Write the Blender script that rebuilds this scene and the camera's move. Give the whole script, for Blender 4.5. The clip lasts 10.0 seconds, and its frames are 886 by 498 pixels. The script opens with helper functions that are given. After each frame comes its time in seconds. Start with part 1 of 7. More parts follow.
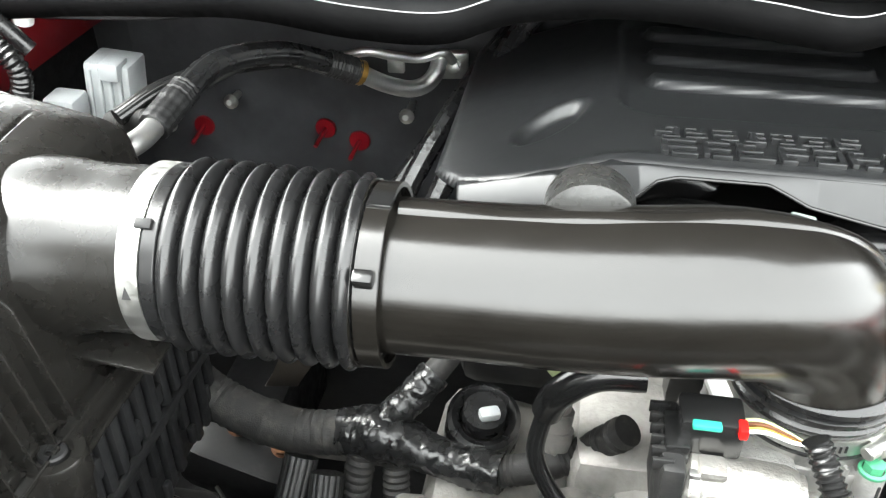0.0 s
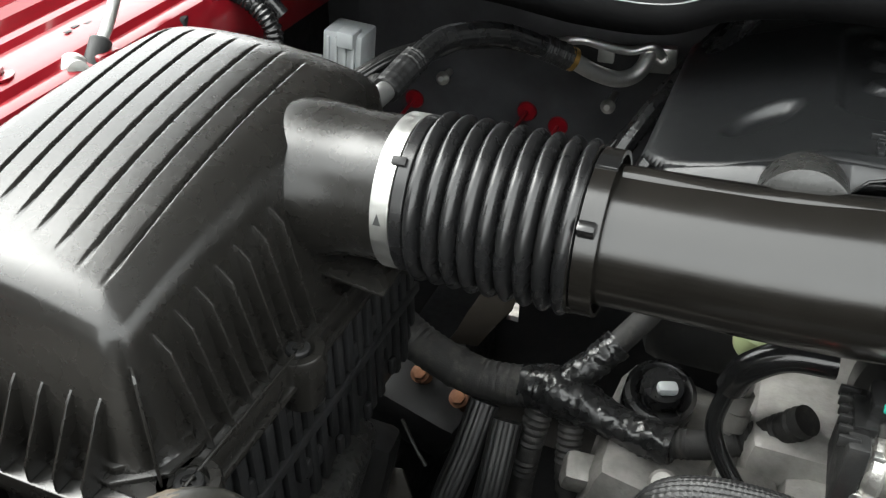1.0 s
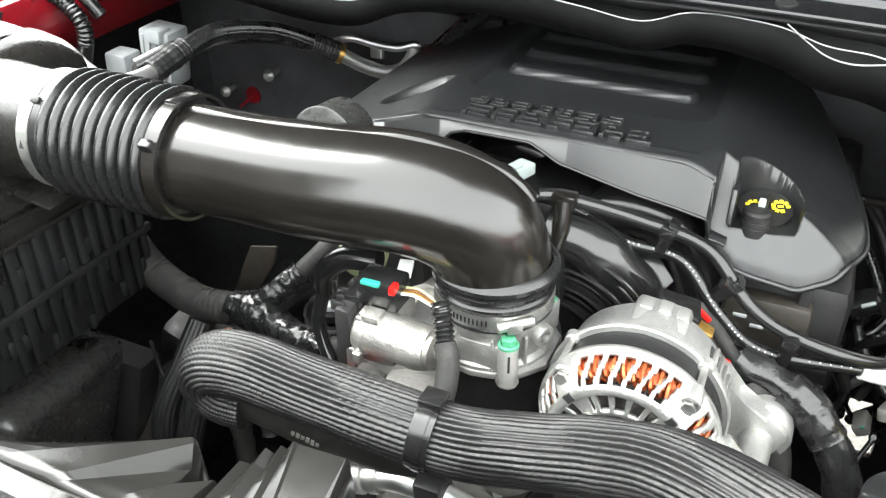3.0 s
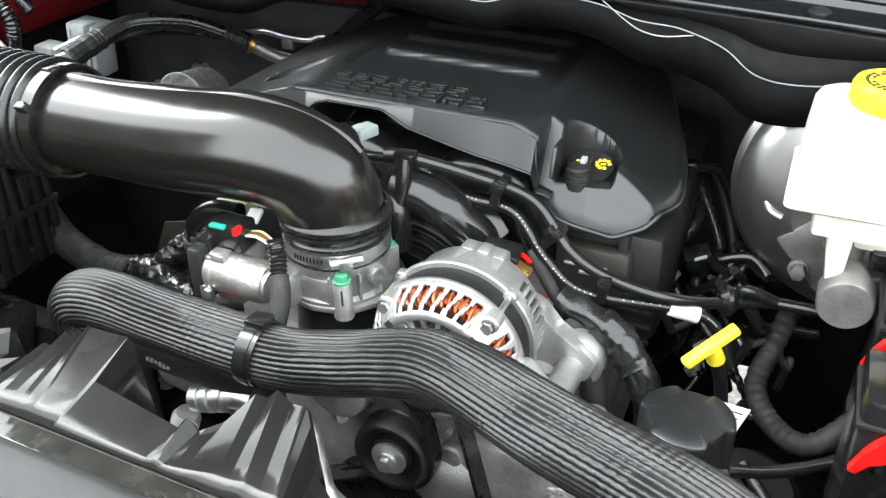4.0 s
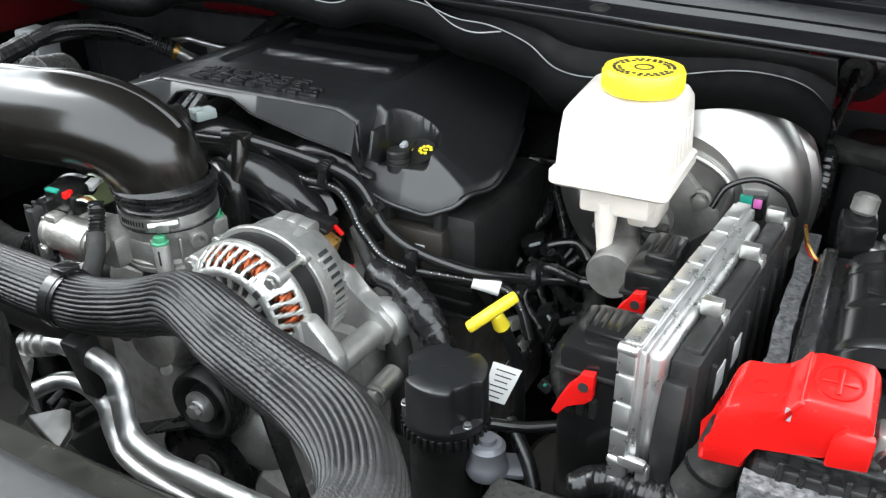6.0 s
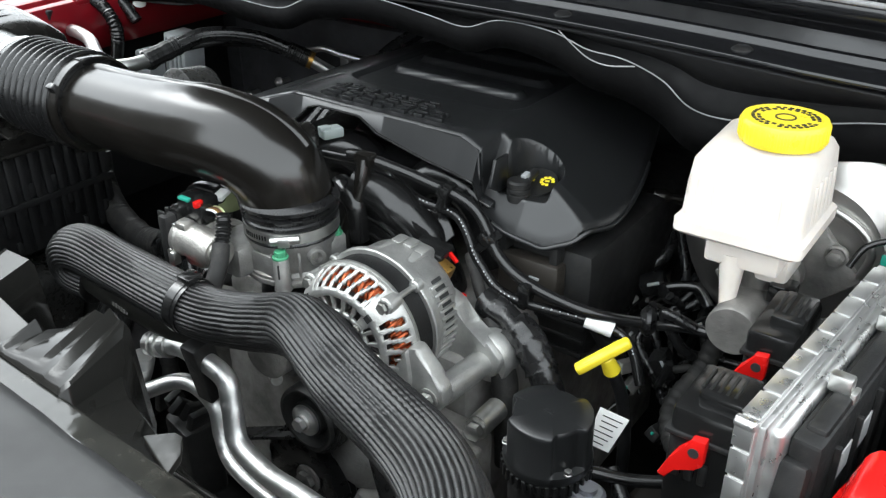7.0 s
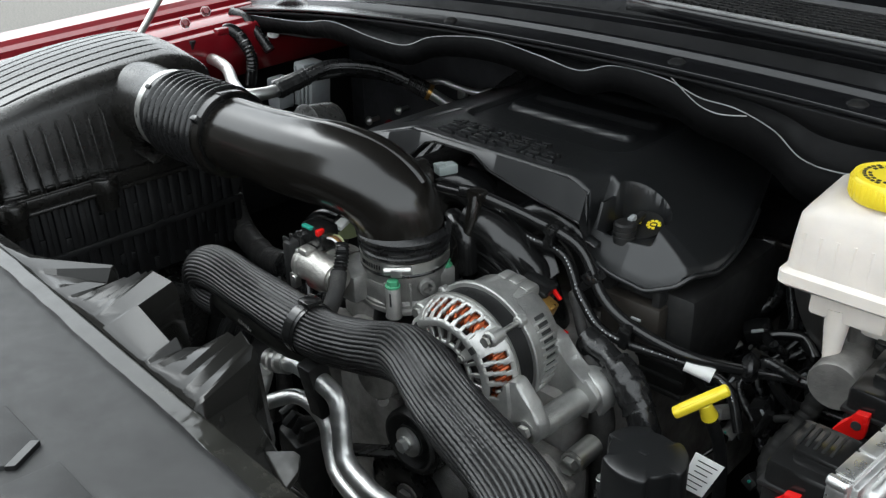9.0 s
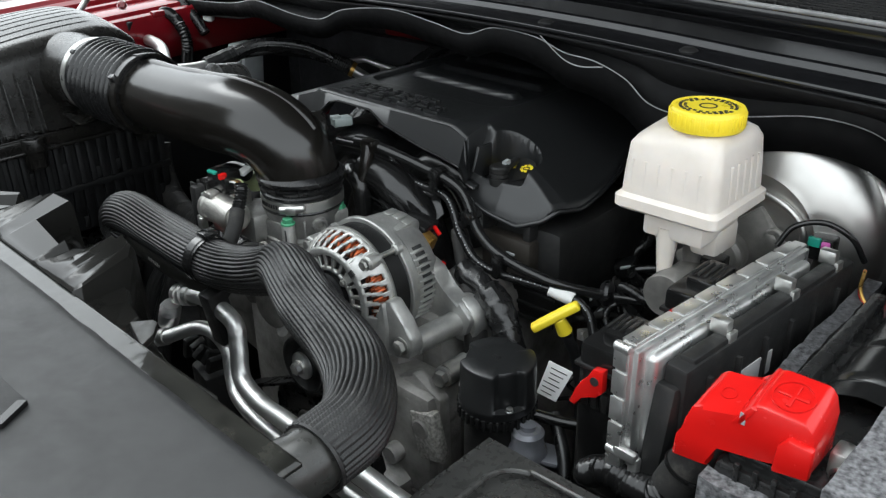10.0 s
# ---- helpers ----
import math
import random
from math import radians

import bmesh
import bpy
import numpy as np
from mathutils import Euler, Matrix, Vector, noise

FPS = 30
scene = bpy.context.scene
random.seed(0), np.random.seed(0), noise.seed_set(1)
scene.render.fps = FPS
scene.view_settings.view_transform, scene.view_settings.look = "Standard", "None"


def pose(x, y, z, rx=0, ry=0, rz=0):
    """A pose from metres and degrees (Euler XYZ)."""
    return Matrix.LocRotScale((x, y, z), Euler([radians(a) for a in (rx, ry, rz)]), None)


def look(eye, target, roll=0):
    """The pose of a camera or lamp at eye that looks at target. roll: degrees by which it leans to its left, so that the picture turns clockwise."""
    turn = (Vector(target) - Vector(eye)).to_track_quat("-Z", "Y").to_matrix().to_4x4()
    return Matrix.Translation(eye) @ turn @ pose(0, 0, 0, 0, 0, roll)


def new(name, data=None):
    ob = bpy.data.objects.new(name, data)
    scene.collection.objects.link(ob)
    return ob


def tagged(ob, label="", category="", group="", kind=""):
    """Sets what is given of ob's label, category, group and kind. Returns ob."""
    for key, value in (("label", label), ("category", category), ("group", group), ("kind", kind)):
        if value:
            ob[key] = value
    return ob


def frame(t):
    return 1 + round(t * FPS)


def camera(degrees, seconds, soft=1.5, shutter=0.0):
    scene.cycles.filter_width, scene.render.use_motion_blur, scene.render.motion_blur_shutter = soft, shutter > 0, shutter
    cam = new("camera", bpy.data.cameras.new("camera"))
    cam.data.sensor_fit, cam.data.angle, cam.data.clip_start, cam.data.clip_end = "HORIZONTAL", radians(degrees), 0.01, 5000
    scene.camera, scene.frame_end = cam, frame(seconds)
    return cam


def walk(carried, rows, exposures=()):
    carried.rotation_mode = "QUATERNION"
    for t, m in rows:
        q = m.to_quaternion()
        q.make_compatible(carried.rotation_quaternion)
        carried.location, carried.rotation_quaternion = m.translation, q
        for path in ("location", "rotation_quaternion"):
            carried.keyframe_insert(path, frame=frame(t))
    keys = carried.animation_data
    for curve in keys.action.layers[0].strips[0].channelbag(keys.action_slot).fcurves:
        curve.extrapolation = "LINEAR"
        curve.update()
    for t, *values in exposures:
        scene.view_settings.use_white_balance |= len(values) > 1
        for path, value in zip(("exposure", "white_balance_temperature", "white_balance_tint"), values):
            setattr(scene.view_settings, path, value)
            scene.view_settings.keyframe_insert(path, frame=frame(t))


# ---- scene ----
cam = camera(55.0, 10.0, 1.3)
METRES, EYE, TILT, LEAN, TURN = 1.45, 1.5, -34.0, 0.0, 9.6
ROWS = [
    (0.0, 0.0, 0.0, 0.0, 0.0, -0.0, -0.0),
    (0.5, -0.0273, -0.0184, -0.0085, 5.95, -0.23, -3.97),
    (1.0, -0.0215, -0.0395, -0.0211, 10.59, -0.7, -6.97),
    (1.5, 0.0076, -0.0508, -0.0309, 11.86, -0.4, -7.83),
    (2.0, 0.0768, -0.0777, -0.0415, 11.73, -0.21, -7.79),
    (2.5, 0.1665, -0.096, -0.0511, 12.0, 0.8, -7.49),
    (3.0, 0.2341, -0.1095, -0.0543, 12.43, 1.3, -7.9),
    (4.5, 0.3854, -0.1682, -0.1071, 12.25, 3.15, -7.32),
    (5.0, 0.4342, -0.1861, -0.1277, 12.54, 3.95, -7.27),
    (5.5, 0.512, -0.1708, -0.1247, 13.16, 4.67, -7.61),
    (7.0, 0.5102, -0.1488, -0.0883, 22.96, 3.14, -14.32),
    (7.5, 0.4633, -0.1522, -0.0779, 26.23, 2.4, -15.83),
    (8.0, 0.4475, -0.1557, -0.0682, 27.78, 2.23, -16.63),
    (8.5, 0.4489, -0.167, -0.0721, 29.18, 2.24, -17.3),
    (9.0, 0.5196, -0.1742, -0.0777, 30.31, 2.34, -17.47),
    (9.5, 0.5668, -0.1737, -0.0943, 30.15, 2.81, -17.32),
    (10.0, 0.625, -0.1838, -0.1155, 28.85, 3.71, -17.08),
]
EXPOSE = [(t, e, 6500 if t < 4 else 6150, 4.5) for t, e in ((0.0, 4.2), (0.5, 4.1), (1.0, 3.05), (1.5, 2.95), (2.0, 2.95), (2.5, 3.6), (3.0, 4.0), (4.5, 3.3), (5.0, 3.28), (5.5, 3.1), (7.0, 2.55), (8.0, 2.1), (8.5, 1.85), (10.0, 1.85))]
walk(cam, [(t, pose(0, 0, EYE, TILT, LEAN, TURN) @ pose(METRES * x, METRES * y, METRES * z, 90 + pitch, roll, yaw)) for t, x, y, z, yaw, pitch, roll in ROWS], EXPOSE)
# ---- light: bright overcast sky, soft sun over the passenger side ----
world = bpy.data.worlds.new("sky")
scene.world = world
world.use_nodes = True
wn = world.node_tree.nodes
sky = wn.new("ShaderNodeTexSky")
sky.sky_type = "NISHITA"
sky.sun_disc = False
sky.sun_elevation, sky.sun_rotation = radians(58), radians(272)
sky.dust_density = 4.0
sky.air_density = 1.0
hs = wn.new("ShaderNodeHueSaturation")
hs.inputs["Saturation"].default_value = 0.12
world.node_tree.links.new(sky.outputs[0], hs.inputs["Color"])
veil = wn.new("ShaderNodeMix")
veil.data_type = "RGBA"
veil.inputs["Factor"].default_value = 0.7
veil.inputs["B"].default_value = (5.0, 5.0, 5.05, 1)
world.node_tree.links.new(hs.outputs[0], veil.inputs["A"])
world.node_tree.links.new(veil.outputs["Result"], wn["Background"].inputs[0])
wn["Background"].inputs[1].default_value = 0.15
sun = new("sun", bpy.data.lights.new("sun", "SUN"))
sun.data.energy, sun.data.angle = 0.45, radians(40)
sun.data.color = (1.0, 0.98, 0.96)
sun.matrix_world = look((-2.65, 0.6, 5.24), (0.0, 0.5, 1.0))
# ---- materials ----
def mat(name, col, rough=0.5, metal=0.0, grain=0.0, gscale=900.0, vary=0.15, vscale=14.0, rvary=0.12, coat=0.0, dust=0.0, transmit=0.0, sss=0.0, spec=0.5):
    m = bpy.data.materials.new(name)
    m.use_nodes = True
    nt = m.node_tree
    n, l = nt.nodes, nt.links
    b = n["Principled BSDF"]
    tc = n.new("ShaderNodeTexCoord")
    big = n.new("ShaderNodeTexNoise")
    big.inputs["Scale"].default_value, big.inputs["Detail"].default_value = vscale, 6
    l.new(tc.outputs["Object"], big.inputs["Vector"])
    ramp = n.new("ShaderNodeValToRGB")
    ramp.color_ramp.elements[0].position, ramp.color_ramp.elements[1].position = 0.3, 0.72
    ramp.color_ramp.elements[0].color = (*[c * (1 - vary) for c in col], 1)
    ramp.color_ramp.elements[1].color = (*[min(1, c * (1 + vary)) for c in col], 1)
    l.new(big.outputs["Fac"], ramp.inputs["Fac"])
    out = ramp.outputs["Color"]
    if dust:
        dn = n.new("ShaderNodeTexNoise")
        dn.inputs["Scale"].default_value, dn.inputs["Detail"].default_value, dn.inputs["Roughness"].default_value = 60, 8, 0.75
        l.new(tc.outputs["Object"], dn.inputs["Vector"])
        dr = n.new("ShaderNodeMapRange")
        dr.inputs["From Min"].default_value, dr.inputs["From Max"].default_value = 0.52, 0.8
        dr.inputs["To Max"].default_value = dust
        l.new(dn.outputs["Fac"], dr.inputs["Value"])
        mx = n.new("ShaderNodeMix")
        mx.data_type = "RGBA"
        l.new(dr.outputs[0], mx.inputs["Factor"])
        l.new(out, mx.inputs["A"])
        mx.inputs["B"].default_value = (0.22, 0.2, 0.17, 1)
        out = mx.outputs["Result"]
    l.new(out, b.inputs["Base Color"])
    rr = n.new("ShaderNodeMapRange")
    rr.inputs["From Min"].default_value, rr.inputs["From Max"].default_value = 0.3, 0.7
    rr.inputs["To Min"].default_value, rr.inputs["To Max"].default_value = max(0.02, rough - rvary), min(1, rough + rvary)
    mid = n.new("ShaderNodeTexNoise")
    mid.inputs["Scale"].default_value, mid.inputs["Detail"].default_value = vscale * 5, 5
    l.new(tc.outputs["Object"], mid.inputs["Vector"])
    l.new(mid.outputs["Fac"], rr.inputs["Value"])
    l.new(rr.outputs[0], b.inputs["Roughness"])
    b.inputs["Metallic"].default_value = metal
    b.inputs["Specular IOR Level"].default_value = spec
    b.inputs["Coat Weight"].default_value = coat
    b.inputs["Coat Roughness"].default_value = 0.08
    b.inputs["Transmission Weight"].default_value = transmit
    if sss:
        b.inputs["Subsurface Weight"].default_value = sss
        b.inputs["Subsurface Radius"].default_value = (0.02, 0.018, 0.015)
    if grain:
        gn = n.new("ShaderNodeTexNoise")
        gn.inputs["Scale"].default_value, gn.inputs["Detail"].default_value = gscale, 3
        l.new(tc.outputs["Object"], gn.inputs["Vector"])
        bp = n.new("ShaderNodeBump")
        bp.inputs["Strength"].default_value, bp.inputs["Distance"].default_value = grain, 0.001
        l.new(gn.outputs["Fac"], bp.inputs["Height"])
        l.new(bp.outputs[0], b.inputs["Normal"])
    return m


M_LID = mat("satin_black_plastic", (0.0085, 0.0080, 0.0072), 0.27, grain=0.10, gscale=1500, vary=0.1, rvary=0.02, spec=0.5)
M_TUBE = mat("smooth_black_plastic", (0.0080, 0.0072, 0.0062), 0.20, grain=0.018, gscale=500, vary=0.25, rvary=0.03, spec=0.6)
M_RUB = mat("black_rubber", (0.0075, 0.0075, 0.0078), 0.28, grain=0.02, vary=0.3, rvary=0.04, dust=0.02)
M_BASE = mat("matt_black_plastic", (0.013, 0.013, 0.013), 0.45, grain=0.3, gscale=900, vary=0.4, dust=0.10, spec=0.3)
M_COVER = mat("grained_black_cover", (0.0110, 0.0115, 0.0120), 0.33, grain=0.12, gscale=1800, vary=0.15, rvary=0.03, spec=0.55)
M_GLOSS = mat("gloss_black_hose", (0.009, 0.009, 0.009), 0.2, grain=0.02, vary=0.3, rvary=0.06)
M_SLEEVE = mat("braided_sleeve", (0.0095, 0.0095, 0.0096), 0.40, grain=0.35, gscale=1500, vary=0.35, vscale=60, dust=0.05, spec=0.5)
M_LOOM = mat("dusty_loom", (0.02, 0.0195, 0.019), 0.62, grain=0.4, gscale=900, vary=0.3, dust=0.25, spec=0.3)
M_TAPE = mat("shiny_black_tape", (0.011, 0.011, 0.0112), 0.26, grain=0.6, gscale=160, vary=0.3)
M_ALU = mat("cast_aluminium", (0.36, 0.355, 0.34), 0.46, metal=0.75, grain=0.6, gscale=500, vary=0.22, vscale=40, dust=0.15)
M_DULL = mat("dull_cast_metal", (0.22, 0.212, 0.20), 0.55, metal=0.6, grain=0.6, gscale=300, vary=0.5, vscale=22, dust=0.3)
M_PIPE = mat("bare_aluminium_pipe", (0.62, 0.62, 0.61), 0.42, metal=1.0, grain=0.06, vary=0.1, vscale=30)
M_STEEL = mat("zinc_steel", (0.52, 0.52, 0.5), 0.42, metal=1.0, grain=0.1, vary=0.15, vscale=40)
M_CAD = mat("gold_zinc", (0.5, 0.3, 0.08), 0.35, metal=0.9, vary=0.2, vscale=60)
M_RED = mat("dark_red_paint", (0.17, 0.004, 0.009), 0.35, coat=0.6, vary=0.1, rvary=0.03, spec=0.3)
M_REDP = mat("bright_red_plastic", (0.56, 0.008, 0.007), 0.24, grain=0.03, gscale=1500, vary=0.06, rvary=0.05, spec=0.45)
M_YEL = mat("yellow_plastic", (0.86, 0.68, 0.035), 0.36, grain=0.08, vary=0.05)
M_WHITE = mat("milky_plastic", (0.66, 0.61, 0.555), 0.40, grain=0.1, gscale=500, vary=0.08, vscale=25, sss=0.5)
M_GREYP = mat("pale_grey_plastic", (0.30, 0.315, 0.32), 0.42, grain=0.15, vary=0.25)
M_FELT = mat("grey_felt", (0.12, 0.12, 0.125), 0.95, grain=1.0, gscale=500, vary=0.75, vscale=230)
M_FIRE = mat("black_insulation", (0.040, 0.041, 0.044), 0.55, grain=0.5, gscale=90, vary=0.4, dust=0.06, spec=0.3)
M_RADC = mat("grey_black_radiator_cover", (0.021, 0.0213, 0.0216), 0.55, grain=0.3, gscale=2200, vary=0.14, rvary=0.06, spec=0.3)
M_SHROUD = mat("shroud_plastic", (0.010, 0.0098, 0.009), 0.15, grain=0.01, gscale=300, vary=0.2, dust=0.02, rvary=0.03, spec=0.22)
M_COPPER = mat("copper_winding", (0.42, 0.10, 0.035), 0.4, metal=0.7, grain=0.4, gscale=400, vary=0.4, vscale=150)
M_STATOR = mat("laminated_steel", (0.011, 0.011, 0.0112), 0.42, grain=0.3, gscale=900, spec=0.25)
M_BOOST = mat("booster_zinc_steel", (0.52, 0.51, 0.49), 0.36, metal=1.0, grain=0.03, vary=0.1, rvary=0.05)
M_TEAL = mat("teal_plastic", (0.02, 0.26, 0.19), 0.45)
M_GREEN = mat("green_paint_mark", (0.06, 0.27, 0.14), 0.5)
M_OCHRE = mat("pale_green_plastic", (0.4, 0.46, 0.24), 0.5)
M_LABEL = mat("white_paper", (0.8, 0.8, 0.78), 0.6, vary=0.04)
M_INK = mat("black_ink", (0.02, 0.02, 0.02), 0.6)
M_PALE = mat("pale_print", (0.5, 0.5, 0.5), 0.6)
M_RUST = mat("rusty_steel", (0.13, 0.055, 0.025), 0.7, metal=0.3, grain=0.5, gscale=300, vary=0.5, vscale=60)
M_GROUND = mat("concrete_ground", (0.115, 0.107, 0.096), 0.9, grain=0.8, gscale=150, vary=0.45, vscale=60, dust=0.3)
M_FRAME = mat("black_frame_paint", (0.010, 0.0102, 0.0108), 0.5, grain=0.3, gscale=200, vary=0.4, dust=0.05, spec=0.3)
M_BATT = mat("battery_case", (0.016, 0.016, 0.016), 0.22, grain=0.06, vary=0.3, dust=0.08)
M_ECU = mat("ecu_die_cast", (0.62, 0.62, 0.61), 0.33, metal=0.9, grain=0.25, gscale=900, vary=0.08)
M_GLASS = mat("dark_glass", (0.01, 0.012, 0.012), 0.05, vary=0.1, rvary=0.02)
M_PIPE2 = mat("dull_grey_pipe", (0.010, 0.0098, 0.0085), 0.42, grain=0.3, gscale=120, vary=0.5, vscale=30, dust=0.10, spec=0.25)
M_RUST2 = mat("brown_rubber", (0.020, 0.017, 0.0135), 0.5, grain=0.3, vary=0.35)
M_GREYP2 = mat("grey_green_plug", (0.20, 0.23, 0.225), 0.45)
M_COWL = mat("cowl_plastic", (0.007, 0.0072, 0.0082), 0.19, grain=0.06, gscale=1500, spec=0.55, rvary=0.04)
M_ALT = mat("bright_cast_aluminium", (0.42, 0.42, 0.405), 0.40, metal=0.75, grain=0.6, gscale=700, vary=0.18, vscale=50, dust=0.12)
M_WASH = mat("grey_black_moulding", (0.026, 0.026, 0.0248), 0.30, grain=0.12, gscale=600, vary=0.2, vscale=30, dust=0.03)
M_HPLAIN = mat("dull_hose_rubber", (0.012, 0.012, 0.0105), 0.5, grain=0.1, vary=0.3, dust=0.1, spec=0.3)
M_PURPLE = mat("pink_connector", (0.55, 0.12, 0.4), 0.45)


# ---- mesh helpers ----
BASE = {}


def thing(name, at, label, category, group="", kind=""):
    ob = new(name)
    ob.location = at
    ob.empty_display_size = 0.02
    BASE[ob.name] = Vector(at)
    return tagged(ob, label, category, group, kind)


def part(name, bm, material, parent=None, label="", sharp=38):
    bmesh.ops.recalc_face_normals(bm, faces=bm.faces[:])
    for f in bm.faces:
        f.smooth = True
    lim = radians(sharp)
    for e in bm.edges:
        if len(e.link_faces) == 2 and e.calc_face_angle(0.0) > lim:
            e.smooth = False
    at = BASE[parent.name] if parent else Vector((0, 0, 0))
    bmesh.ops.translate(bm, verts=bm.verts[:], vec=-at)
    me = bpy.data.meshes.new(name)
    bm.to_mesh(me)
    bm.free()
    me.materials.append(material)
    ob = new(name, me)
    if parent:
        ob.parent = parent
        BASE[ob.name] = at
    if label:
        ob["label"] = label
    return ob


def solo(name, bm, material, label, category, group="", kind="", sharp=38):
    """One mesh that is a whole thing, its origin at its foot."""
    lo = Vector([min(v.co[i] for v in bm.verts) for i in range(3)])
    hi = Vector([max(v.co[i] for v in bm.verts) for i in range(3)])
    at = Vector(((lo.x + hi.x) / 2, (lo.y + hi.y) / 2, lo.z))
    bmesh.ops.translate(bm, verts=bm.verts[:], vec=-at)
    ob = part(name, bm, material, None, "", sharp)
    ob.location = at
    BASE[ob.name] = at
    return tagged(ob, label, category, group, kind)


def turn_to(d):
    return Vector(d).to_track_quat("Z", "Y").to_matrix().to_4x4()


def box(bm, c, s, bev=0.0, rot=(0, 0, 0), seg=2):
    r = bmesh.ops.create_cube(bm, size=1.0)
    vs = r["verts"]
    bmesh.ops.scale(bm, verts=vs, vec=s)
    if bev:
        es = list({e for v in vs for e in v.link_edges})
        r2 = bmesh.ops.bevel(bm, geom=es, offset=bev, segments=seg, affect="EDGES", profile=0.5)
        vs = list({v for f in r2["faces"] for v in f.verts} | {v for v in vs if v.is_valid})
    bmesh.ops.transform(bm, verts=vs, matrix=pose(*c, *rot))
    return bm


def cyl(bm, a, b, r, r2=None, seg=24, bev=0.0):
    a, b = Vector(a), Vector(b)
    L = (b - a).length
    r2 = r if r2 is None else r2
    if bev:
        return lathe(bm, a, b - a, [(0, 0), (r - bev, 0), (r, bev), (r2, L - bev), (r2 - bev, L), (0, L)], seg)
    return lathe(bm, a, b - a, [(0, 0), (r, 0), (r2, L), (0, L)], seg)


def lathe(bm, at, axis, prof, seg=32, closed=False):
    """prof: (radius, distance along the axis)."""
    m = Matrix.Translation(at) @ turn_to(axis)
    rings = []
    for r, h in prof:
        if r <= 1e-6:
            rings.append([bm.verts.new(m @ Vector((0, 0, h)))])
        else:
            rings.append([bm.verts.new(m @ Vector((r * math.cos(2 * math.pi * k / seg), r * math.sin(2 * math.pi * k / seg), h))) for k in range(seg)])
    pairs = list(zip(rings, rings[1:]))
    if closed:
        pairs.append((rings[-1], rings[0]))
    for A, B in pairs:
        for k in range(seg):
            j = (k + 1) % seg
            f = [A[k % len(A)], A[j % len(A)], B[j % len(B)], B[k % len(B)]]
            u = []
            for v in f:
                if v not in u:
                    u.append(v)
            if len(u) > 2:
                bm.faces.new(u)
    return bm


def glide(pts, n=8):
    P = [Vector(p) for p in pts]
    Q = [2 * P[0] - P[1], *P, 2 * P[-1] - P[-2]]
    out = []
    for i in range(1, len(Q) - 2):
        a, b, c, d = Q[i - 1:i + 3]
        for k in range(n):
            t = k / n
            out.append(0.5 * (2 * b + (c - a) * t + (2 * a - 5 * b + 4 * c - d) * t * t + (3 * b - a - 3 * c + d) * t ** 3))
    out.append(Q[-2])
    return out


def tube(bm, pts, r, seg=14, n=8, smooth=True, caps=True, squash=None):
    """A pipe along pts. r: a radius or a function of (0..1 along, angle)."""
    line = glide(pts, n) if smooth else [Vector(p) for p in pts]
    N = len(line)
    tang = [(line[min(i + 1, N - 1)] - line[max(i - 1, 0)]).normalized() for i in range(N)]
    up = Vector((0, 0, 1)) if abs(tang[0].z) < 0.9 else Vector((0, 1, 0))
    side = tang[0].cross(up).normalized()
    cum = [0.0]
    for a, b in zip(line, line[1:]):
        cum.append(cum[-1] + (b - a).length)
    rings = []
    for i in range(N):
        side = (side - tang[i] * side.dot(tang[i])).normalized()
        u2 = side.cross(tang[i])
        s = cum[i] / cum[-1]
        ring = []
        for k in range(seg):
            a = 2 * math.pi * k / seg
            rad = r(s, a) if callable(r) else r
            w = squash(s) if squash else (1, 1)
            ring.append(bm.verts.new(line[i] + (side * math.cos(a) * w[0] + u2 * math.sin(a) * w[1]) * rad))
        rings.append(ring)
    for A, B in zip(rings, rings[1:]):
        for k in range(seg):
            bm.faces.new((A[k], A[(k + 1) % seg], B[(k + 1) % seg], B[k]))
    if caps:
        bm.faces.new(rings[0][::-1])
        bm.faces.new(rings[-1])
    return bm


def prism(bm, poly, z0, z1, m=None, bev=0.0):
    """A plate with the outline poly (x, y) from z0 to z1, laid by the pose m."""
    lo = [bm.verts.new((x, y, z0)) for x, y in poly]
    hi = [bm.verts.new((x, y, z1)) for x, y in poly]
    n = len(poly)
    fs = [bm.faces.new(lo[::-1]), bm.faces.new(hi)]
    for k in range(n):
        fs.append(bm.faces.new((lo[k], lo[(k + 1) % n], hi[(k + 1) % n], hi[k])))
    vs = lo + hi
    if bev:
        es = list({e for f in fs for e in f.edges})
        r = bmesh.ops.bevel(bm, geom=es, offset=bev, segments=2, affect="EDGES", profile=0.5)
        vs = list({v for f in r["faces"] for v in f.verts} | {v for v in vs if v.is_valid})
    if m is not None:
        bmesh.ops.transform(bm, verts=vs, matrix=m)
    return bm


def grid(bm, xs, ys, f, skip=None):
    """A sheet: f(x, y) gives the point."""
    V = [[bm.verts.new(f(x, y)) for y in ys] for x in xs]
    for i in range(len(xs) - 1):
        for j in range(len(ys) - 1):
            if skip and skip((xs[i] + xs[i + 1]) / 2, (ys[j] + ys[j + 1]) / 2):
                continue
            bm.faces.new((V[i][j], V[i + 1][j], V[i + 1][j + 1], V[i][j + 1]))
    return bm


def thicken(ob, t, offset=-1.0):
    s = ob.modifiers.new("thick", "SOLIDIFY")
    s.thickness, s.offset = t, offset
    return ob


def rng(a, b, n):
    return [a + (b - a) * i / (n - 1) for i in range(n)]


def step(a, b, x):
    t = max(0.0, min(1.0, (x - a) / (b - a)))
    return t * t * (3 - 2 * t)


